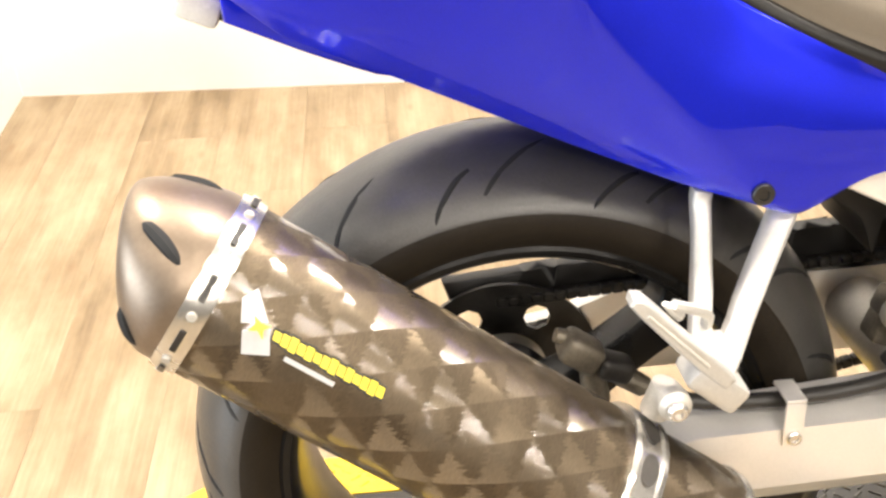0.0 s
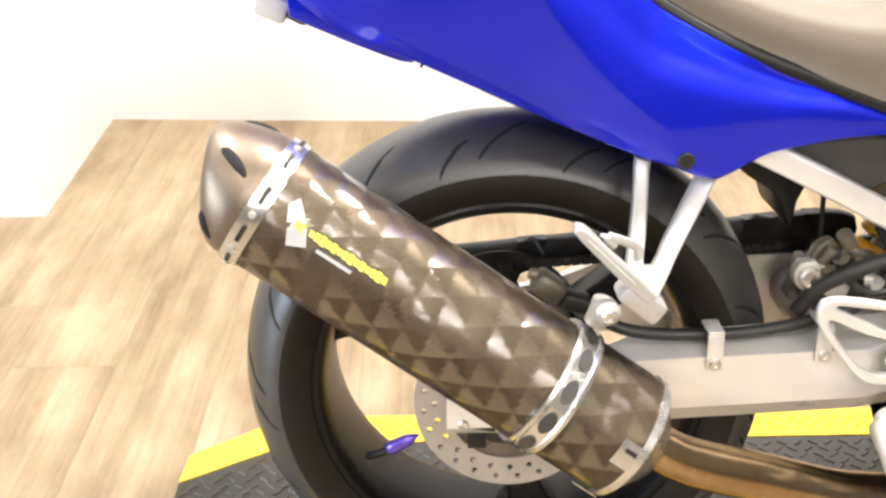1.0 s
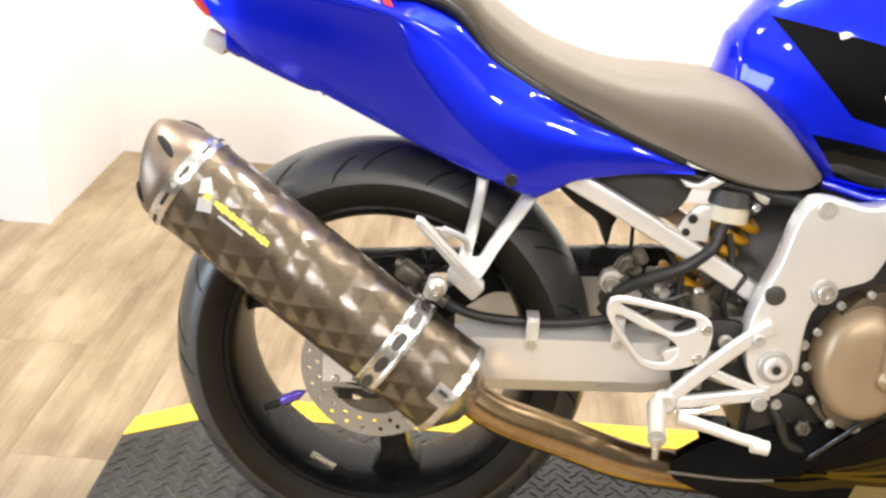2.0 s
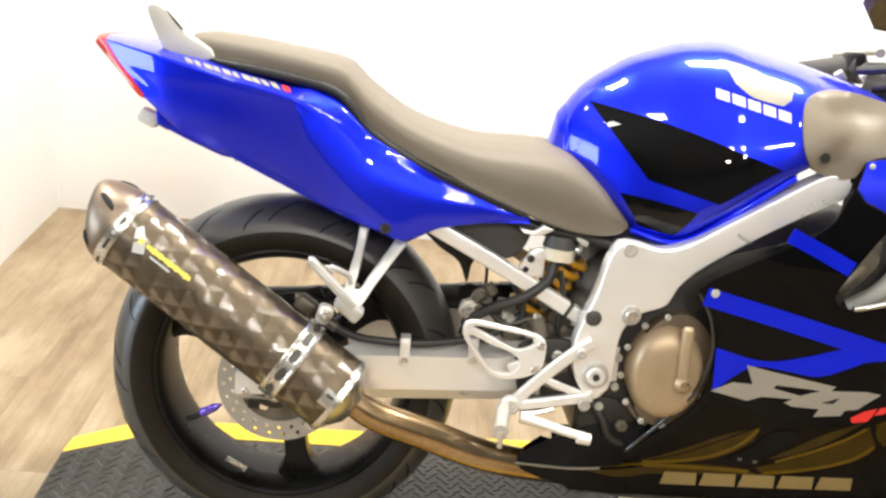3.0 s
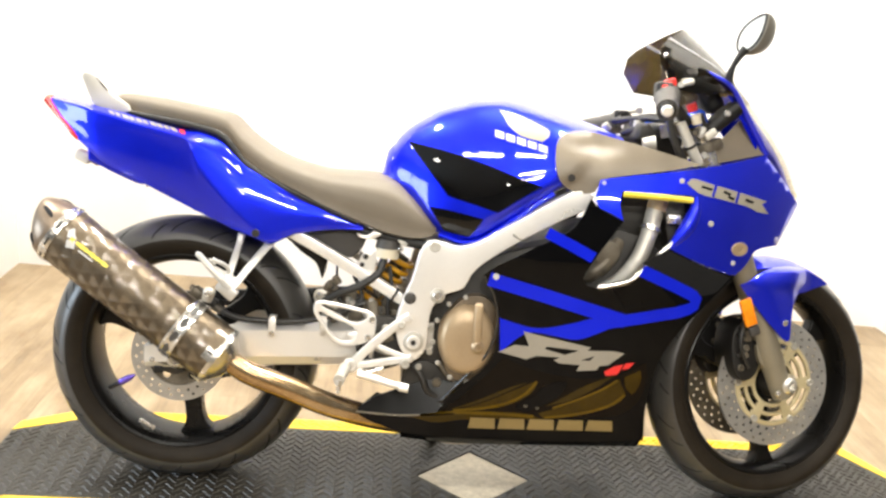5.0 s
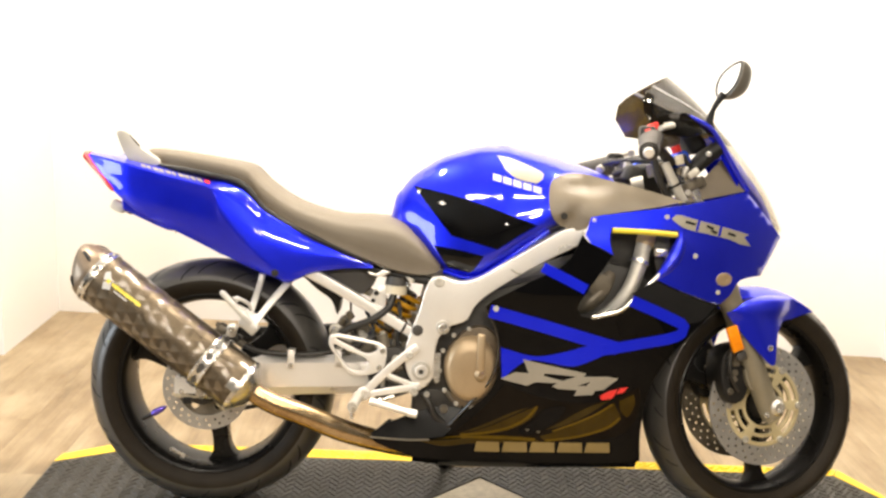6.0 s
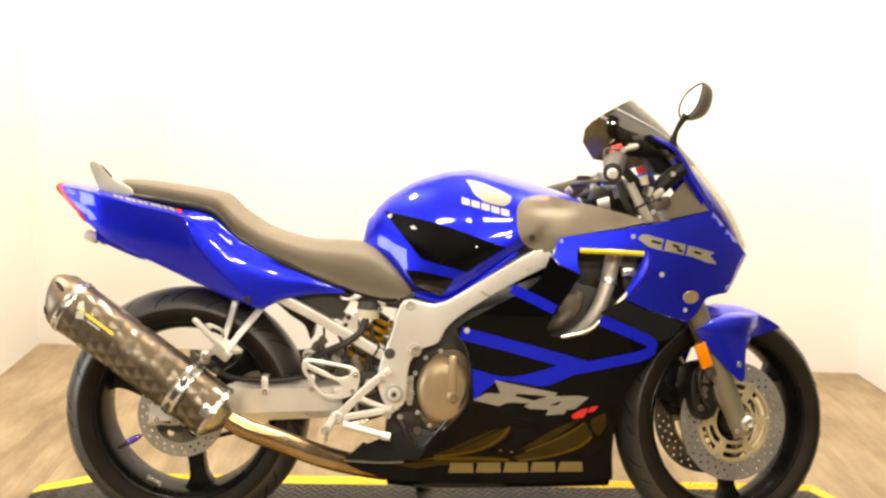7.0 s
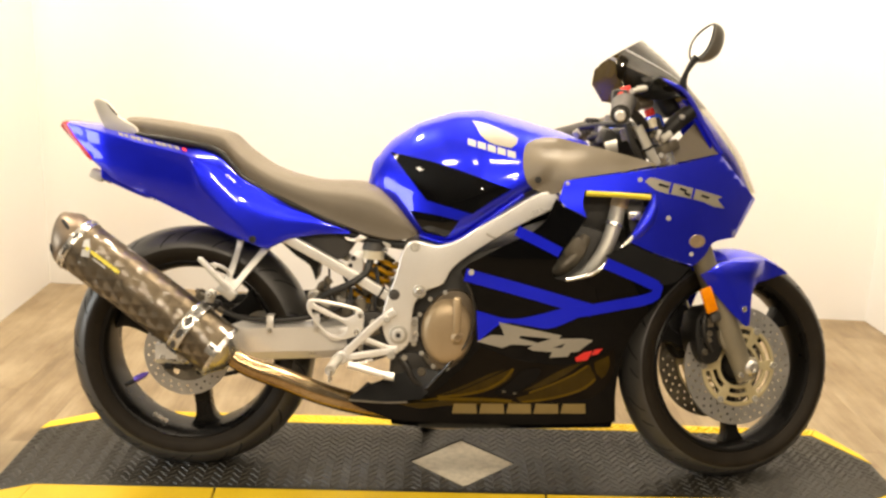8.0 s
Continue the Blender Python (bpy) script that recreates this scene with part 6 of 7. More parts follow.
on_side("gold_swoosh", [(0.505, 0.211, 1), (0.563, 0.229), (0.644, 0.241), (0.713, 0.2445), (0.777, 0.241), (0.808, 0.231, 1), (0.727, 0.226), (0.634, 0.219), (0.553, 0.210)], OLD_GOLD)
on_side("gold_swoosh", [(0.800, 0.245, 1), (0.861, 0.268), (0.915, 0.299), (0.969, 0.336, 1), (0.976, 0.320), (0.988, 0.298), (0.966, 0.273), (0.922, 0.254), (0.865, 0.239), (0.814, 0.231, 1)], OLD_GOLD)
on_side("gold_edge", [(0.812, 0.262, 1), (0.845, 0.283), (0.895, 0.316), (0.962, 0.346, 1), (0.914, 0.308), (0.860, 0.277)], BROWN_DECAL)
on_side("gold_edge", [(0.604, 0.243, 1), (0.640, 0.258), (0.684, 0.280), (0.735, 0.306), (0.770, 0.318, 1), (0.726, 0.2935), (0.682, 0.270), (0.634, 0.250)], BROWN_DECAL)
on_side("gold_swoosh", [(0.980, 0.341, 1), (1.014, 0.358, 1), (1.018, 0.332), (1.001, 0.300), (0.986, 0.314)], OLD_GOLD)
for line, width in (([(0.612, 0.2405), (0.678, 0.2505), (0.733, 0.268), (0.768, 0.292), (0.789, 0.320)], 0.006), ([(0.520, 0.215), (0.60, 0.233), (0.70, 0.238), (0.79, 0.236)], 0.007),
                    ([(0.815, 0.2345), (0.866, 0.2425), (0.922, 0.2575), (0.963, 0.277), (0.985, 0.299)], 0.006), ([(0.83, 0.259), (0.88, 0.281), (0.935, 0.310), (0.965, 0.332)], 0.005)):
    bp("gold_line", sheet(ribbon(line, width), fair_half, 0.001, 0.0018, (), 0.016), BRIGHT_GOLD, lower_fairing)
on_side("air_slot", [(0.749, 0.256), (0.789, 0.290), (0.806, 0.313), (0.856, 0.321), (0.843, 0.294), (0.806, 0.264), (0.780, 0.250)], BLACK_PAINT, 0.0024)
for bx, bz in ((0.770, 0.262), (0.796, 0.258)):
    put_bolt(bx, -fair_half(bx, bz) - 0.001, bz, 0.0040, 0.002, GREASY, lower_fairing)
on_side("series_mark", [(1.080, 0.771, 1), (1.092, 0.781), (1.134, 0.772), (1.215, 0.754), (1.284, 0.737, 1), (1.270, 0.731, 1), (1.290, 0.709, 1), (1.258, 0.714, 1), (1.230, 0.725), (1.165, 0.739), (1.106, 0.752)], SILVER_DECAL, 0.0016, upper_fairing)
for x0, z0, run in ((1.112, 0.766, 0.030), (1.165, 0.757, 0.022), (1.176, 0.747, 0.020), (1.222, 0.741, 0.026)):
    on_side("mark_gap", [(x0, z0 - 0.003, 1), (x0 + 0.004, z0 + 0.002, 1), (x0 + run, z0 - 0.0045, 1), (x0 + run - 0.006, z0 - 0.009, 1)], GREY_DECAL, 0.0022, upper_fairing)
for x0, z0 in ((1.146, 0.762), (1.203, 0.750)):
    on_side("mark_gap", [(x0, z0 + 0.010, 1), (x0 + 0.006, z0 + 0.008, 1), (x0 - 0.002, z0 - 0.018, 1), (x0 - 0.008, z0 - 0.016, 1)], BLUE, 0.0022, upper_fairing)
bp("edge_strip", tube([(0.942, -fair_half(0.94, 0.741) - 0.001, 0.741), (1.02, -fair_half(1.02, 0.739) - 0.001, 0.739), (1.093, -fair_half(1.093, 0.735) - 0.001, 0.735)], 0.0062, 10), YELLOW_DECAL, upper_fairing, "yellow edge strip")
bp("emblem", moved(joined(knob(0.019, 0.004, 0.3, 32)), at(1.216, -fair_half(1.216, 0.632) + 0.002, 0.632, 0, 0, 26) @ Matrix.Diagonal((1.25, 1, 0.8, 1))), BRONZE, upper_fairing)
for bx, bz, br in ((0.682, 0.551, 0.0068), (0.899, 0.762, 0.0045), (1.069, 0.775, 0.0055), (1.139, 0.687, 0.006), (1.202, 0.602, 0.005)):
    put_bolt(bx, -fair_half(bx, bz) - 0.0005, bz, br, 0.003, BRACKET, upper_fairing, "screw")
# rims of the opening and of the lower edges
bp("opening_rim", tube([(x, -fair_half(x, z) + 0.004, z) for x, z in ((1.060, 0.648), (1.044, 0.631), (0.978, 0.563), (0.935, 0.545), (0.902, 0.538))], 0.0050, 10), STEEL, lower_fairing, "bright lip of the air outlet")
bp("opening_flank", tube([(x, -fair_half(x, z) + 0.006, z) for x, z in ((1.104, 0.742), (1.102, 0.715), (1.088, 0.680), (1.066, 0.650), (1.046, 0.631))], [0.006, 0.015, 0.017, 0.013, 0.005], 14), BLUE, upper_fairing)
bp("panel_lip", tube([(x, -fair_half(x, z) + 0.003, z) for x, z in ((0.660, 0.548), (0.682, 0.510), (0.693, 0.461), (0.690, 0.420), (0.674, 0.375), (0.632, 0.320), (0.603, 0.284), (0.580, 0.255))], 0.0036, 10), GLOSS_BLACK, lower_fairing)
bp("rear_ledge", sheet(rounded([(0.391, 0.2325, 1), (0.440, 0.264, 1), (0.484, 0.280), (0.520, 0.293), (0.556, 0.303), (0.600, 0.305), (0.632, 0.313, 1), (0.614, 0.285), (0.590, 0.255), (0.575, 0.236, 1), (0.494, 0.228)], 0.01),
                       lambda x, z: 0.170 - 0.33 * (z - 0.231), 0.004, grid=0.010), SHELF, lower_fairing, "glossy dark grey rear panel of the belly pan", angle=60)


def tip_half(x, z):
    """The rear tip of the belly pan flares outwards past the side panel."""
    return max(fair_half(x, z) + 0.001, lerp(x, (0.39, 0.50, 0.58, 0.66), (0.170, 0.172, 0.166, 0.150)) - 0.25 * max(0.0, 0.225 - z))


bp("rear_tip", sheet(rounded([(0.389, 0.2305, 1), (0.441, 0.2275), (0.494, 0.2260), (0.560, 0.2290), (0.640, 0.2360, 1), (0.650, 0.205), (0.640, 0.1735, 1), (0.575, 0.1765), (0.512, 0.1850), (0.441, 0.2050)], 0.01), tip_half, 0.004, grid=0.012), BLACK_PAINT, lower_fairing, angle=60)
bp("gold_swoosh", sheet(rounded([(0.515, 0.2255, 1), (0.575, 0.2280), (0.638, 0.2335, 1), (0.638, 0.2200, 1), (0.570, 0.2130)], 0.01), tip_half, 0.001, 0.0014, (), 0.016), BROWN_DECAL, lower_fairing)
# paler bar along the ledge's lip, painted in for its highlight line
bp("ledge_lip_glint", tube([(0.390, -0.1705, 0.2315), (0.441, -0.1715, 0.2285), (0.494, -0.1725, 0.2270), (0.540, -0.1700, 0.2290)], 0.0022, 8), GREASY, lower_fairing)
# what shows inside the air outlet
inlet = bp("radiator_pipe", tube([(1.045, -0.13, 0.745), (1.030, -0.135, 0.70), (1.018, -0.150, 0.655), (0.995, -0.165, 0.600), (0.965, -0.160, 0.555), (0.93, -0.14, 0.52)], [0.019, 0.019, 0.018, 0.0175, 0.0175, 0.0175], 20), ALLOY_DULL, None, "silver curved pipe inside the air outlet")
bp("pipe_sleeve", tube([(1.046, -0.13, 0.750), (1.034, -0.134, 0.705)], 0.0235, 20), BRONZE, inlet)
bp("pipe_bend", tube([(0.955, -0.12, 0.63), (0.935, -0.14, 0.595), (0.905, -0.15, 0.565), (0.885, -0.14, 0.555)], 0.019, 16), GREASY, inlet)
bp("pipe_band", tube([(1.022, -0.147, 0.668), (1.019, -0.149, 0.660)], 0.0235, 20), STEEL, inlet)
bp("end_casting", plate(rounded([(0.905, 0.610), (0.935, 0.635), (0.955, 0.615), (0.945, 0.585), (0.910, 0.580)], 0.01), -0.16, -0.12, 0.008), GREASY, inlet)
bp("bracket_tab", box(0.03, 0.02, 0.02, at(1.065, -0.165, 0.690), 0.004), STEEL, inlet)
bp("air_duct", plate(rounded([(0.870, 0.545), (0.900, 0.640), (0.930, 0.755), (1.110, 0.755), (1.115, 0.68), (1.05, 0.600), (0.97, 0.545), (0.91, 0.525)], 0.02), -0.104, -0.094, 0.002), ENGINE, None, "dark inner air duct")
bp("radiator", box(0.05, 0.30, 0.30, at(1.09, 0.0, 0.62, 0, -12, 0), 0.006), ENGINE, None, "dark radiator behind the front wheel")

# ---- inner cowl panel, windscreen, mirror
inner_panel = bp("inner_panel", sheet(rounded([(1.120, 0.806, 1), (1.170, 0.862), (1.225, 0.918, 1), (1.252, 0.882), (1.280, 0.840, 1), (1.19, 0.820)], 0.012), lambda x, z: 0.134 - 0.16 * (x - 1.07) - 0.30 * (z - 0.81), 0.004), COVER, None, "grey-brown inner cowl panel")
SCR = [  # rows from the nose back to the upper rim: x, z of the middle; x, z and half width of the side edge
    (1.398, 0.745, 1.386, 0.738, 0.025), (1.357, 0.832, 1.283, 0.838, 0.085), (1.296, 0.912, 1.232, 0.908, 0.100), (1.240, 0.972, 1.186, 0.970, 0.108), (1.176, 1.044, 1.112, 0.962, 0.158)]
RIM_T, RIM_X, RIM_Y, RIM_Z = (0, 0.30, 0.60, 0.78, 0.90, 1.0), (1.095, 1.070, 1.022, 1.002, 1.004, 1.036), (0, 0.062, 0.124, 0.160, 0.186, 0.184), (1.112, 1.098, 1.068, 1.044, 1.004, 0.966)
scr_rows = []
for x, z, xe, ze, w in SCR:
    row = []
    for t in np.linspace(-1, 1, 17):
        k = 0.35 * abs(t) + 0.65 * abs(t) ** 2.6
        row.append((x + (xe - x) * k, t * w, z + (ze - z) * k))
    scr_rows.append(row)
scr_rows.append([(eased(abs(t), RIM_T, RIM_X, 0.06), math.copysign(lerp(abs(t), RIM_T, RIM_Y), t), eased(abs(t), RIM_T, RIM_Z, 0.06)) for t in np.linspace(-1, 1, 17)])
grid_rows = smooth_rows(scr_rows, 5)
LOWER_ROWS, CLEAR_ROWS = 15, 13


def skin(rows, shift, thick):
    """A curved sheet through rows of points, moved by shift, with its thickness ahead of it."""
    n, count = len(rows[0]), len(rows)
    pts = [(x + shift[0], y, z + shift[1]) for r in rows for x, y, z in r]
    pts += [(x + thick, y, z + thick) for x, y, z in pts]
    half = len(pts) // 2
    fcs = []
    for i in range(count - 1):
        for k in range(n - 1):
            q = (i * n + k, i * n + k + 1, (i + 1) * n + k + 1, (i + 1) * n + k)
            fcs += [q, tuple(half + v for v in reversed(q))]
    rim = list(range(n)) + [i * n + n - 1 for i in range(1, count)] + [(count - 1) * n + k for k in range(n - 2, -1, -1)] + [i * n for i in range(count - 2, 0, -1)]
    fcs += [(a, b, half + b, half + a) for a, b in zip(rim, rim[1:] + rim[:1])]
    return pts, fcs


screen = bp("windscreen", skin(grid_rows[CLEAR_ROWS:], (0, 0), 0.0022), SCREEN, None, "smoke-tinted windscreen", angle=60)
bp("screen_base", skin(grid_rows[:CLEAR_ROWS + 1], (0, 0), 0.0022), CLEAR_SCREEN, screen, "clear lower part of the windscreen", angle=60)
cowl = bp("nose_cowl", skin(grid_rows[:LOWER_ROWS + 1], (-0.011, -0.007), 0.002), BLUE, None, "glossy blue nose cowl below the windscreen", angle=60)
for sy in (-1, 1):
    bp("screen_trim", tube([(1.283, sy * 0.088, 0.840), (1.232, sy * 0.103, 0.912), (1.188, sy * 0.109, 0.978), (1.145, sy * 0.112, 1.004), (1.098, sy * 0.108, 1.022)], [0.008, 0.008, 0.007, 0.005, 0.003], 8), BLUE, screen, "blue trim along the windscreen")
    column = 0 if sy < 0 else -1
    bp("screen_crease", tube([grid_rows[i][4 if sy < 0 else 12] for i in range(16, len(grid_rows), 1)], [0.0018, 0.0030, 0.0042], 8), WHITE_DECAL, screen, "pale rolled crease")
    bp("screen_edge", tube([grid_rows[i][column] for i in range(15, len(grid_rows), 2)], 0.0025, 8), SCREEN, screen)
mirror_turn = Matrix.Translation((1.224, -0.105, 1.101)) @ pose(0, 0, 0, 0, 0, -68) @ pose(0, 0, 0, -15, 33, 0)


def oval(a, sx, sz):
    """Pointed egg outline of the mirror."""
    c = math.cos(a)
    return math.copysign(sx * abs(c) ** 1.5, c) * (1 - 0.26 * math.sin(a)), sz * math.sin(a)


shell = []
for s, d in ((0.25, 0.046), (0.62, 0.040), (0.88, 0.026), (1.0, 0.008), (1.02, -0.002), (0.97, -0.004)):
    shell.append([(oval(a, 0.0305, 0.052)[0] * s, d * 1.05, oval(a, 0.0305, 0.052)[1] * s) for a in np.linspace(0, 2 * math.pi, 32, endpoint=False)])
mirror = bp("mirror", moved(loft(smooth_rows(shell, 2)), mirror_turn), MIRROR_SHELL, None, "dark grey fairing mirror on a thin black stalk")
bp("mirror_rim", moved(tube([(oval(a, 0.0275, 0.0485)[0] - 0.0030, -0.0045, oval(a, 0.0275, 0.0485)[1]) for a in np.linspace(0, 2 * math.pi, 41)], 0.0026, 8), mirror_turn), BLACK_PLASTIC, mirror)
bp("mirror_glass", moved(plate([(oval(a, 0.0270, 0.0480)[0] - 0.0030, oval(a, 0.0270, 0.0480)[1]) for a in np.linspace(0, 2 * math.pi, 40, endpoint=False)], -0.0044, -0.0028, 0), mirror_turn), MIRROR, mirror, "clear mirror glass")
bp("mirror_stalk", tube([(1.183, -0.092, 0.985), (1.180, -0.095, 1.002), (1.186, -0.100, 1.030), (1.200, -0.104, 1.056), (1.208, -0.104, 1.066)], [0.013, 0.010, 0.006, 0.008, 0.011], 12), BLACK_PLASTIC, mirror)

# ---- front wheel, fork and mudguard turn together with the bars
STEER = 16.0
AX = Vector((1.347, 0.0, 0.3065))
rake = radians(22.8)
s_axis = Vector((-math.sin(rake), 0, math.cos(rake)))
s_point = Vector((AX.x - 0.03, 0, AX.z))
STURN = Matrix.Translation(s_point) @ Matrix.Rotation(radians(STEER), 4, s_axis) @ Matrix.Translation(-s_point)
FW = STURN @ at(*AX)
front_half = [(0.2880, 0.0), (0.2866, 0.014), (0.282, 0.029), (0.2735, 0.043), (0.262, 0.054), (0.253, 0.0595), (0.244, 0.060), (0.234, 0.056), (0.225, 0.050), (0.220, 0.046)]
front_wheel = bp("front_wheel", moved(wheel_rim(0.218, 0.050), FW), RIM, None, "black cast three-spoke wheel")
for a in (-84, 36, 156):
    bp("spoke", moved(spoke(a, 0.035, 0.2025, 0.024, 0.016, 0.018), FW), RIM, front_wheel)
bp("hub", moved(lathe([(0.010, -0.060), (0.040, -0.060), (0.044, -0.05), (0.044, 0.05), (0.040, 0.060), (0.010, 0.060)], 40), FW), RIM, front_wheel)
bp("tyre", moved(tyre(front_half), FW), RUBBER, front_wheel, "black road tyre")
bp("tread_band", moved(tread_band(front_half[:5] + [(0.2585, 0.0565)]), FW), TREAD, front_wheel)
front_r = lambda y: lerp(y, [p[1] for p in front_half[:6]], [p[0] for p in front_half[:6]])
for groove in tread_grooves(front_r, (0.016, 0.053), 26, 0.20):
    bp("groove_shade", moved(groove, FW), SLOT_SHADE, front_wheel)
for sy in (-1, 1):
    # the far disc takes a darker material that stands for its shade
    bp("brake_disc", moved(brake_disc(0.098, 0.148, sy * 0.066, 0.005, 30, 0.0035, (0.110, 0.124, 0.137)), FW), DISC if sy < 0 else GREASY, front_wheel, "drilled steel brake disc")
    ring = [(0.102 * math.cos(2 * math.pi * i / 60), 0.102 * math.sin(2 * math.pi * i / 60)) for i in range(60)]
    cut = [[(0.050 * math.cos(2 * math.pi * i / 30), 0.050 * math.sin(2 * math.pi * i / 30)) for i in range(30)]]
    for k in range(6):
        a0, a1 = radians(60 * k + 8), radians(60 * k + 50)
        for r0, r1 in ((0.059, 0.071), (0.080, 0.092)):
            arc = [(r1 * math.cos(a), r1 * math.sin(a)) for a in np.linspace(a0, a1, 8)] + [(r0 * math.cos(a), r0 * math.sin(a)) for a in np.linspace(a1, a0, 8)]
            cut.append(arc)
    bp("disc_carrier", moved(plate(ring, sy * 0.068 - 0.004, sy * 0.068 + 0.004, 0.0012, cut), FW), CARRIER, front_wheel, "pale gold disc carrier")
    for k in range(6):
        a = radians(60 * k + 59)
        bp("disc_button", moved(knob(0.009, 0.004), FW @ at(0.098 * math.cos(a), sy * 0.072, 0.098 * math.sin(a)) @ (Matrix.Identity(4) if sy < 0 else pose(0, 0, 0, 0, 0, 180))), ALLOY_DULL, front_wheel)


def sf(name, shape, mat, parent=None, label="", **more):
    """A part that turns with the bars."""
    return bp(name, moved(shape, STURN), mat, parent, label, **more)


def fork_point(d, y):
    """A place d metres up the fork from the axle."""
    return Vector((AX.x - 0.012, y, AX.z)) + s_axis * d


fork = None
for sy in (-1, 1):
    y = sy * 0.108
    leg = sf("fork_leg", tube([fork_point(-0.03, y), fork_point(0.03, y), fork_point(0.16, y), fork_point(0.30, y), fork_point(0.33, y)], [0.023, 0.028, 0.0265, 0.0265, 0.030], 24), FORK, fork, "grey-brown fork lower leg")
    fork = fork or leg
    sf("fork_tube", tube([fork_point(0.32, y), fork_point(0.634, y)], 0.0215, 20), STEEL, fork)
    sf("fork_top", tube([fork_point(0.627, y), fork_point(0.651, y), fork_point(0.660, y)], [0.024, 0.024, 0.016], 16), BLUE_ANO, fork)
    sf("axle_clamp", moved(box(0.050, 0.032, 0.050, None, 0.010, 3), at(AX.x, y, AX.z)), FORK, fork)
    sf("caliper", joined(plate(rounded([(1.215, 0.43), (1.245, 0.455), (1.275, 0.43), (1.285, 0.37), (1.270, 0.325), (1.240, 0.315), (1.215, 0.35)], 0.01), sy * 0.066 - 0.038, sy * 0.066 + 0.038, 0.010, segments=3)), BLACK_PLASTIC, fork, "black four-piston brake caliper")
    for bz in (0.345, 0.39, 0.43):
        sf("caliper_bolt", moved(knob(0.008, 0.006), at(1.245 + 0.25 * (bz - 0.39), sy * 0.066 - 0.037, bz)), GREASY, fork)
    sf("caliper_bracket", plate(rounded([(1.27, 0.44), (1.30, 0.44), (1.33, 0.37), (1.31, 0.34), (1.275, 0.36)], 0.01), y - 0.008, y + 0.008, 0.003), FORK, fork)
rng = random.Random(31)
for k in range(10):
    q = at(1.225 + 0.05 * rng.random(), -0.104 - 0.006 * rng.random(), 0.335 + 0.10 * rng.random(), 0, 90 * rng.random(), 0)
    sf("caliper_fitting", moved(box(0.010 + 0.016 * rng.random(), 0.012, 0.006 + 0.010 * rng.random(), None, 0.002, 1), q), rng.choice((ENGINE, GREASY, BLACK_PLASTIC)), fork)
sf("caliper_hose", tube([(1.235, -0.115, 0.455), (1.222, -0.118, 0.420), (1.228, -0.116, 0.380), (1.250, -0.112, 0.345)], 0.0045, 8), HOSE, fork)
sf("axle_nut", moved(knob(0.019, 0.022, 0.3), at(AX.x, -0.118, AX.z)), STEEL, fork)
sf("axle_cover", tube([(AX.x, -0.04, AX.z), (AX.x, -0.098, AX.z)], [0.040, 0.026], 24), ENGINE, fork)
for dz in (-0.018, 0.018):
    sf("pinch_bolt", moved(knob(0.007, 0.006), at(AX.x - 0.026, -0.124, AX.z + dz)), STEEL, fork)
sf("reflector", moved(box(0.030, 0.010, 0.062, None, 0.003), at(1.222, -0.140, 0.474, 0, -20, 0)), AMBER, fork, "amber side reflector")
sf("reflector_holder", moved(box(0.026, 0.012, 0.022, None, 0.004), at(1.244, -0.134, 0.432, 0, -20, 0)), GREY_PLASTIC, fork)
sf("brake_line", tube([fork_point(0.30, -0.12), fork_point(0.22, -0.135), (1.235, -0.13, 0.47), (1.225, -0.11, 0.44)], 0.0055, 8), HOSE, fork)

# mudguard: a hood over the tyre with a pointed side leaf
hood = []
for a in np.linspace(radians(51), radians(118), 18):
    r = 0.2915 + 0.003 * math.sin((a - radians(51)) * 3)
    t = (a - radians(51)) / radians(67)
    w = lerp(t, (0, 0.15, 0.5, 1.0), (0.012, 0.045, 0.068, 0.066))
    drop = lerp(t, (0, 0.2, 0.5, 1.0), (0.004, 0.02, 0.03, 0.02))
    row = []
    for s in np.linspace(-1, 1, 13):
        rr = r - drop * abs(s) ** 2.2
        row.append((AX.x + rr * math.cos(a), s * w, AX.z + rr * math.sin(a)))
    for s in np.linspace(1, -1, 13):
        rr = r - drop * abs(s) ** 2.2 - 0.004
        row.append((AX.x + rr * math.cos(a), s * (w - 0.003), AX.z + rr * math.sin(a)))
    hood.append(row)
mudguard = sf("front_mudguard", loft(hood), BLUE, None, "glossy blue front mudguard", angle=60)
LEAF = [(1.500, 0.537, 1), (1.457, 0.530), (1.415, 0.520), (1.378, 0.515), (1.353, 0.498), (1.338, 0.460), (1.327, 0.413), (1.318, 0.410), (1.292, 0.433), (1.249, 0.478), (1.200, 0.535, 1), (1.223, 0.546), (1.250, 0.562), (1.300, 0.574), (1.37, 0.578), (1.43, 0.566), (1.48, 0.548)]


LEAF_A, LEAF_N = (1.252, 0.549), (0.894, 0.447)


def leaf_half(x, z):
    low = eased(z, (0.40, 0.545, 0.572, 0.586), (0.150, 0.150, 0.128, 0.074), 0.010)
    ahead = min(1.0, max(0.0, (x - 1.33) / 0.13))
    ahead = ahead * ahead * (3 - 2 * ahead)
    across = (x - LEAF_A[0]) * LEAF_N[0] + (z - LEAF_A[1]) * LEAF_N[1]
    ridge = 0.34 * (math.sqrt(across * across + 0.006 ** 2) - 0.006) * min(1.0, max(0.0, (0.572 - z) / 0.05))
    return (low - min(ridge, 0.030)) * (1 - ahead) + (0.069 - 0.35 * max(0.0, x - 1.45)) * ahead


for sy in (-1, 1):
    sf("side_leaf", sheet(rounded(LEAF, 0.010), leaf_half, 0.003, grid=0.009, side=sy), BLUE, mudguard, angle=60)
sf("mudguard_bolt", moved(knob(0.007, 0.004), at(1.312, -0.1505, 0.452)), STEEL, mudguard)

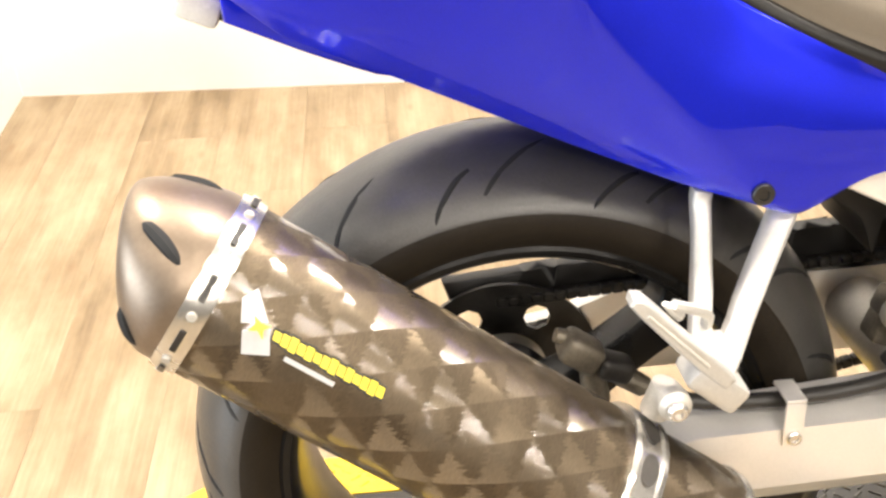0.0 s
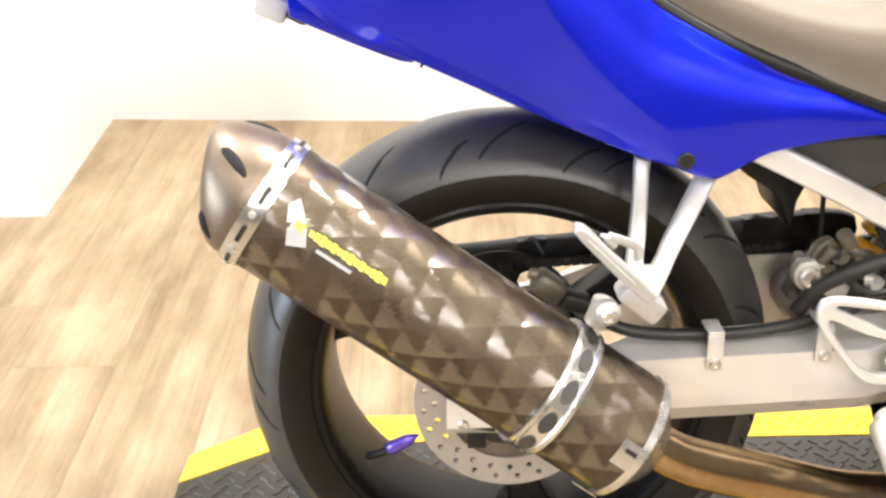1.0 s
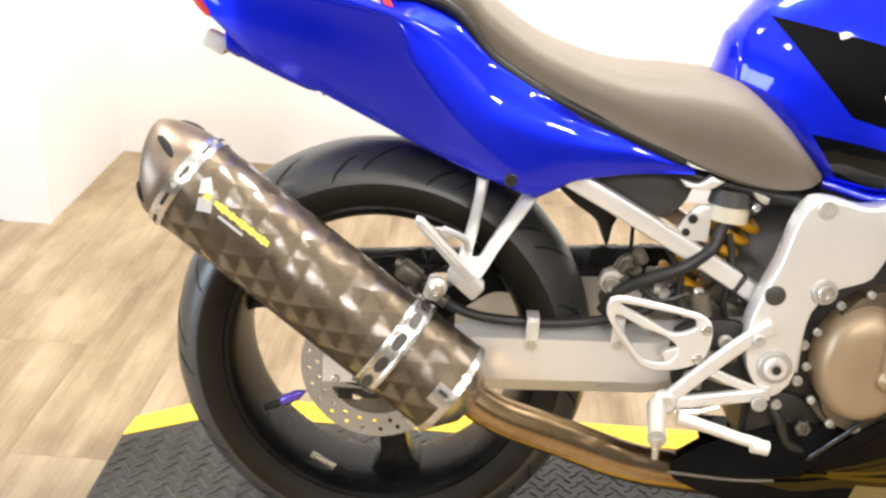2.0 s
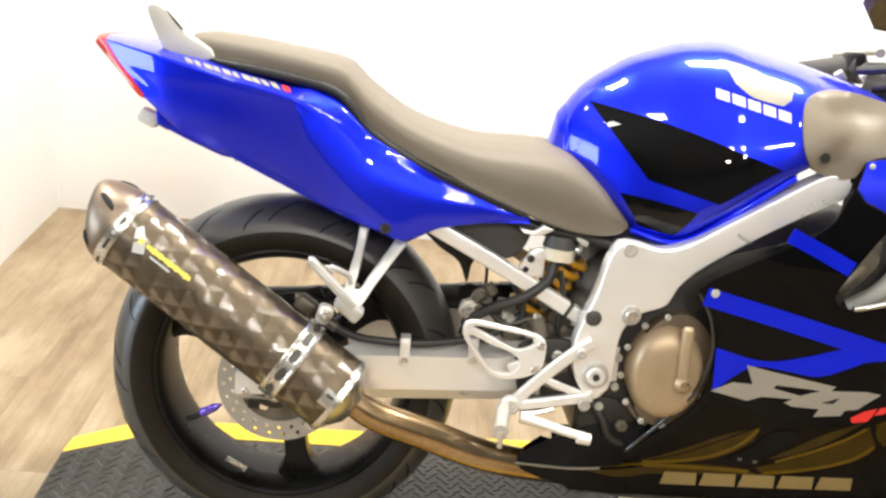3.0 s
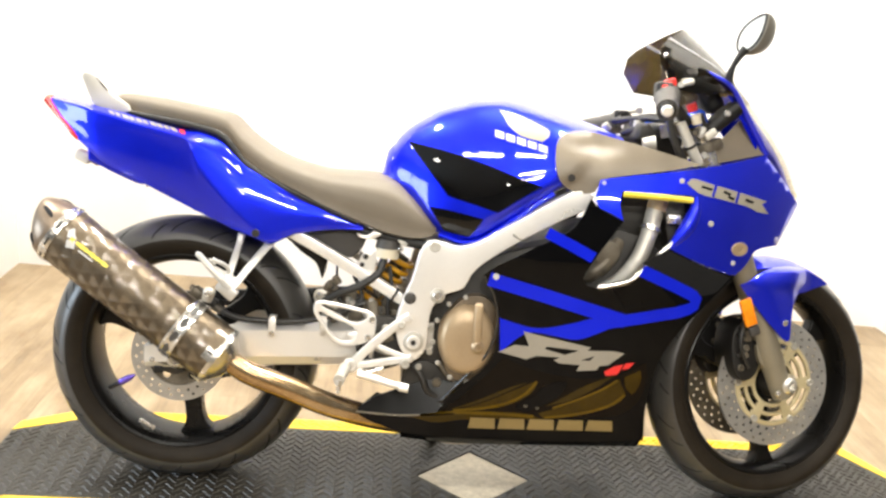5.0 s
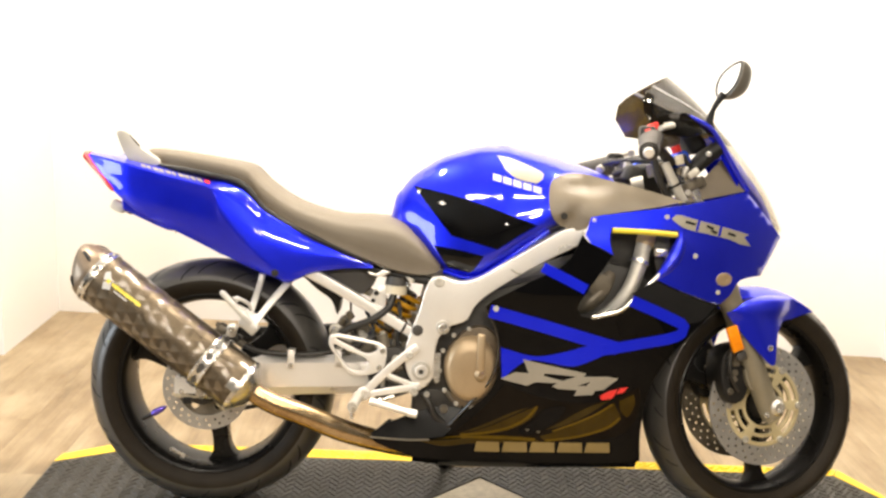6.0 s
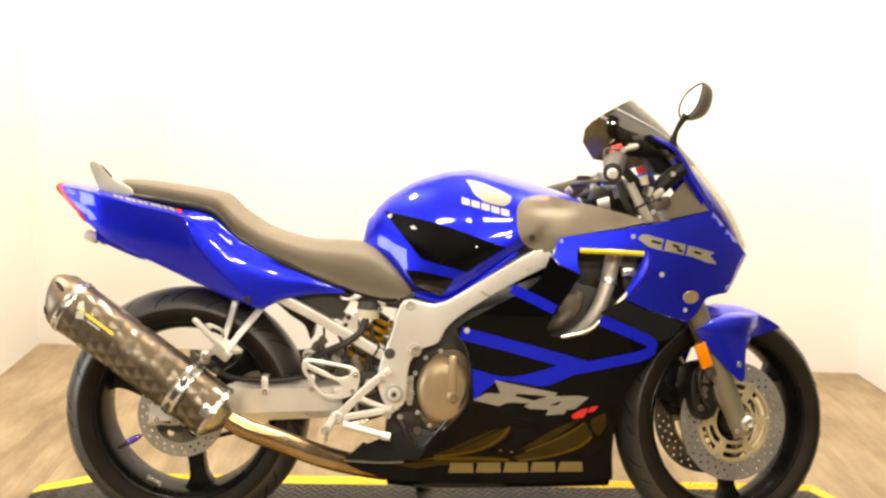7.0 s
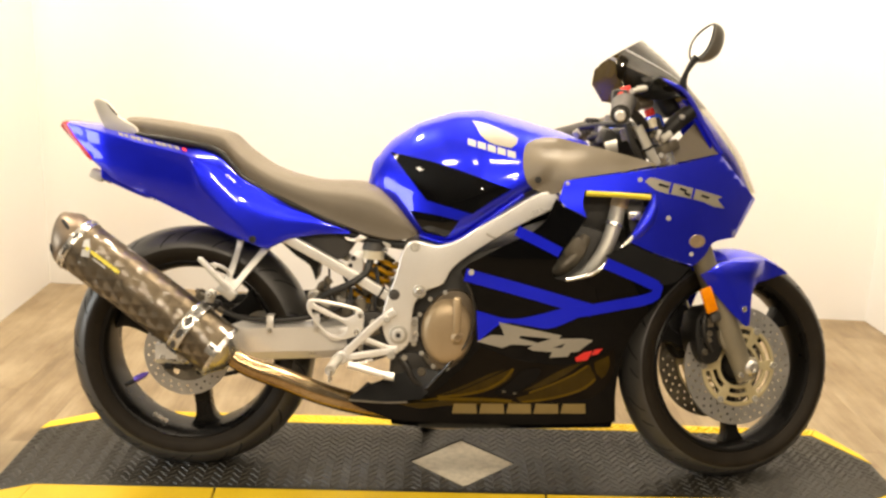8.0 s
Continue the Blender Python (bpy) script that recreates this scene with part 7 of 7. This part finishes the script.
# ---- bars, levers and instruments
yoke = sf("top_yoke", plate(rounded([(-0.135, -0.02), (-0.135, 0.03), (-0.09, 0.04), (0.0, 0.045), (0.09, 0.04), (0.135, 0.03), (0.135, -0.02), (0.09, -0.035), (0, -0.02), (-0.09, -0.035)], 0.012), -0.011, 0.011, 0.003), GREASY, None, "dark cast top yoke and handlebars")
yoke_place = fork_point(0.575, 0)
yoke.data.transform(STURN.inverted())
yoke.data.transform(STURN @ Matrix.Translation(yoke_place) @ Matrix.Rotation(-rake, 4, "Y") @ Matrix(((0, 0, 1, 0), (1, 0, 0, 0), (0, 1, 0, 0), (0, 0, 0, 1))))
for sy in (-1, 1):
    b0 = Vector((1.090, sy * 0.115, 0.900))
    b1 = Vector((1.026, sy * 0.172, 0.953)) if sy < 0 else Vector((1.020, 0.190, 0.895))
    b2 = Vector((1.000, sy * 0.280, 0.922)) if sy < 0 else Vector((0.930, 0.290, 0.872))
    bp("bar_tube", tube([b0, b1], 0.0125, 14), ENGINE, yoke)
    bp("grip", tube([b1, b1.lerp(b2, 0.03), b1.lerp(b2, 0.97), b2], [0.030, 0.0265, 0.0235, 0.0225], 18), GREY_PLASTIC, yoke, "worn dark grey rubber grip")
    way = (b2 - b1).normalized()
    bp("bar_end", tube([b2, b2 + way * 0.006, b2 + way * 0.010], [0.0185, 0.0185, 0.0145], 18), ENGINE, yoke)
    bp("bar_end_bolt", tube([b2 + way * 0.009, b2 + way * 0.014, b2 + way * 0.017], [0.0125, 0.0125, 0.009], 16), ALLOY, yoke, "bright bar end")
    lever0 = b1 + Vector((0.030, -sy * 0.015, 0.030))
    bp("lever", tube([lever0, lever0 + Vector((0.012, sy * 0.04, 0.002)), lever0 + Vector((-0.01, sy * 0.085, -0.004)), lever0 + Vector((-0.035, sy * 0.13, -0.010))], [0.009, 0.007, 0.005, 0.006], 10), ALLOY_DULL, yoke, "hand lever")
    bp("switch_box", moved(box(0.036, 0.040, 0.046, None, 0.008, 3), Matrix.Translation(b1 + Vector((-0.010, sy * 0.004, 0.006)))), BLACK_PLASTIC, yoke)
bp("kill_switch", joined(box(0.024, 0.026, 0.018, at(1.028, -0.178, 0.980, 0, -20, 0), 0.004), box(0.014, 0.018, 0.014, at(1.014, -0.190, 0.968, 0, -20, 0), 0.003)), RED_ANO, yoke, "red switch")
bp("brake_reservoir", tube([(1.080, -0.130, 0.972), (1.076, -0.130, 1.002)], [0.021, 0.023], 24), BLACK_PLASTIC, yoke, "dark front brake reservoir")
bp("reservoir_lid", tube([(1.076, -0.130, 1.002), (1.074, -0.130, 1.012)], [0.024, 0.022], 24), GREY_PLASTIC, yoke)
bp("reservoir_bracket", plate(rounded([(1.062, 0.975), (1.098, 0.975), (1.092, 0.955), (1.075, 0.950), (1.062, 0.955)], 0.008), -0.152, -0.140, 0.004), GREASY, yoke)
sf("fork_adjuster", tube([fork_point(0.657, -0.108), fork_point(0.676, -0.108)], 0.0115, 12), RED_ANO, yoke)
bp("steering_head", box(0.11, 0.17, 0.050, at(1.045, 0.02, 0.858, 0, 18, 0), 0.014, 3), ENGINE, yoke)
bp("ignition_lock", tube([(1.010, 0.0, 0.870), (1.006, 0.0, 0.900)], [0.020, 0.018], 18), GREY_PLASTIC, yoke)
bp("clip_on_clamp", tube([(1.065, -0.112, 0.870), (1.058, -0.112, 0.898)], 0.029, 20), GREASY, yoke)
bp("wiring_loom", tube([(1.12, -0.10, 0.835), (1.10, -0.09, 0.872), (1.07, -0.07, 0.885), (1.02, -0.04, 0.882), (0.98, 0.02, 0.868)], [0.009, 0.012, 0.013, 0.012, 0.009], 10), HOSE, yoke)
bp("silver_strut", tube([(1.066, -0.150, 0.898), (1.090, -0.146, 0.855), (1.117, -0.140, 0.810)], [0.011, 0.012, 0.012], 14), GRAB, yoke, "pale silver fork tube")
bp("strut_ring", tube([(1.092, -0.146, 0.851), (1.095, -0.1455, 0.846)], 0.0135, 16), ENGINE, yoke)
bp("silver_collar", tube([(1.002, -0.088, 0.846), (1.030, -0.092, 0.851)], [0.014, 0.017], 16), GRAB, yoke)
bp("lock_knob", tube([(1.006, -0.012, 0.882), (1.004, -0.012, 0.900)], [0.012, 0.009], 14), GRAB, yoke)
bp("fluid_bottle", tube([(1.098, -0.146, 0.918), (1.104, -0.144, 0.898)], [0.011, 0.010], 14), CREAM, yoke)
bp("cable_clamp", box(0.030, 0.014, 0.018, at(1.138, -0.136, 0.877, 0, -35, 0), 0.005, 3), GRAB, yoke)
bp("cable_clamp", box(0.012, 0.012, 0.026, at(1.118, -0.138, 0.880, 0, 20, 0), 0.004, 3), BRACKET, yoke)
put_bolt(1.126, -0.140, 0.832, 0.007, 0.005, BRACKET, yoke)
bp("hose_loop", tube([(1.04, -0.15, 0.905), (1.055, -0.15, 0.86), (1.085, -0.14, 0.815)], 0.0085, 10), HOSE, yoke)
bp("master_cylinder", tube([(1.055, -0.175, 0.945), (1.095, -0.125, 0.955)], 0.012, 12), GREASY, yoke)
for pts in ([(1.085, -0.10, 0.90), (1.02, -0.02, 0.905), (0.96, 0.05, 0.895)], [(1.10, -0.08, 0.88), (1.05, 0.0, 0.91), (0.99, 0.10, 0.895)], [(1.13, -0.10, 0.84), (1.10, -0.06, 0.89), (1.06, 0.02, 0.915)], [(1.15, -0.11, 0.84), (1.135, -0.115, 0.88), (1.115, -0.12, 0.92)]):
    bp("control_cable", tube(pts, 0.0075, 8), HOSE, yoke)
rng = random.Random(9)
for k in range(12):
    x = 0.955 + 0.15 * rng.random()
    bp("clamp", box(0.012 + 0.014 * rng.random(), 0.02, 0.010 + 0.012 * rng.random(), at(x, 0.16 - 0.20 * rng.random(), 0.872 + 0.03 * rng.random(), 20 * rng.random(), 50 * rng.random(), 0), 0.003), rng.choice((ALLOY_DULL, GREASY, ALLOY, ENGINE)), yoke)
for k in range(6):
    put_bolt(1.105 + 0.045 * rng.random(), -0.128, 0.835 + 0.055 * rng.random(), 0.004 + 0.003 * rng.random(), 0.004, GREASY, yoke)
bp("instrument_panel", box(0.045, 0.20, 0.085, at(1.150, 0.03, 0.965, 0, -35, 0), 0.015, 3), BLACK_PLASTIC, None, "black instrument panel behind the windscreen")
bp("screen_stay", tube([(1.118, -0.105, 0.835), (1.140, -0.105, 0.880), (1.172, -0.100, 0.915), (1.205, -0.095, 0.940)], [0.010, 0.016, 0.021, 0.019], 12), BLACK_PLASTIC, None, "black fairing stay")
put_bolt(1.176, -0.120, 0.925, 0.007, 0.005, STEEL, yoke)

# ---- side stand on the far side
bp("side_stand", joined(tube([(0.56, 0.10, 0.24), (0.575, 0.16, 0.12), (0.588, 0.215, 0.052)], [0.012, 0.011, 0.011], 12), tube([(0.573, 0.212, 0.058), (0.613, 0.222, 0.058)], 0.010, 10)), BLACK_PLASTIC, None, "black side stand")

# ---------------------------------------------------------------- floor boards
board = part("plank", box(0.1797, 1.2197, 0.012, None, 0.0002, 1), PLANK, floor)
board_mesh = board.data
bpy.data.objects.remove(board)
rng = random.Random(11)
BOARD_W, BOARD_L = 0.18, 1.22
for i in range(27):
    x = -2.35 + i * BOARD_W
    y = -2.2 - rng.random() * BOARD_L
    end = 1.66 - 0.077 * (x + 1.0) if x > -1.0 else 1.18 - 0.076 * (x + 1.0)
    while y < end - 0.05:
        long = min(BOARD_L, end - y)
        mesh = board_mesh
        if long < BOARD_L:
            cut_board = part("plank", box(0.1797, long - 0.0003, 0.012, None, 0.0002, 1), PLANK, floor)
            cut_board.location = (x, y + long / 2, FLOOR - 0.006)
        else:
            plank = new("plank", mesh)
            plank.parent = floor
            plank.location = (x, y + BOARD_L / 2, FLOOR - 0.006)
        y += BOARD_L
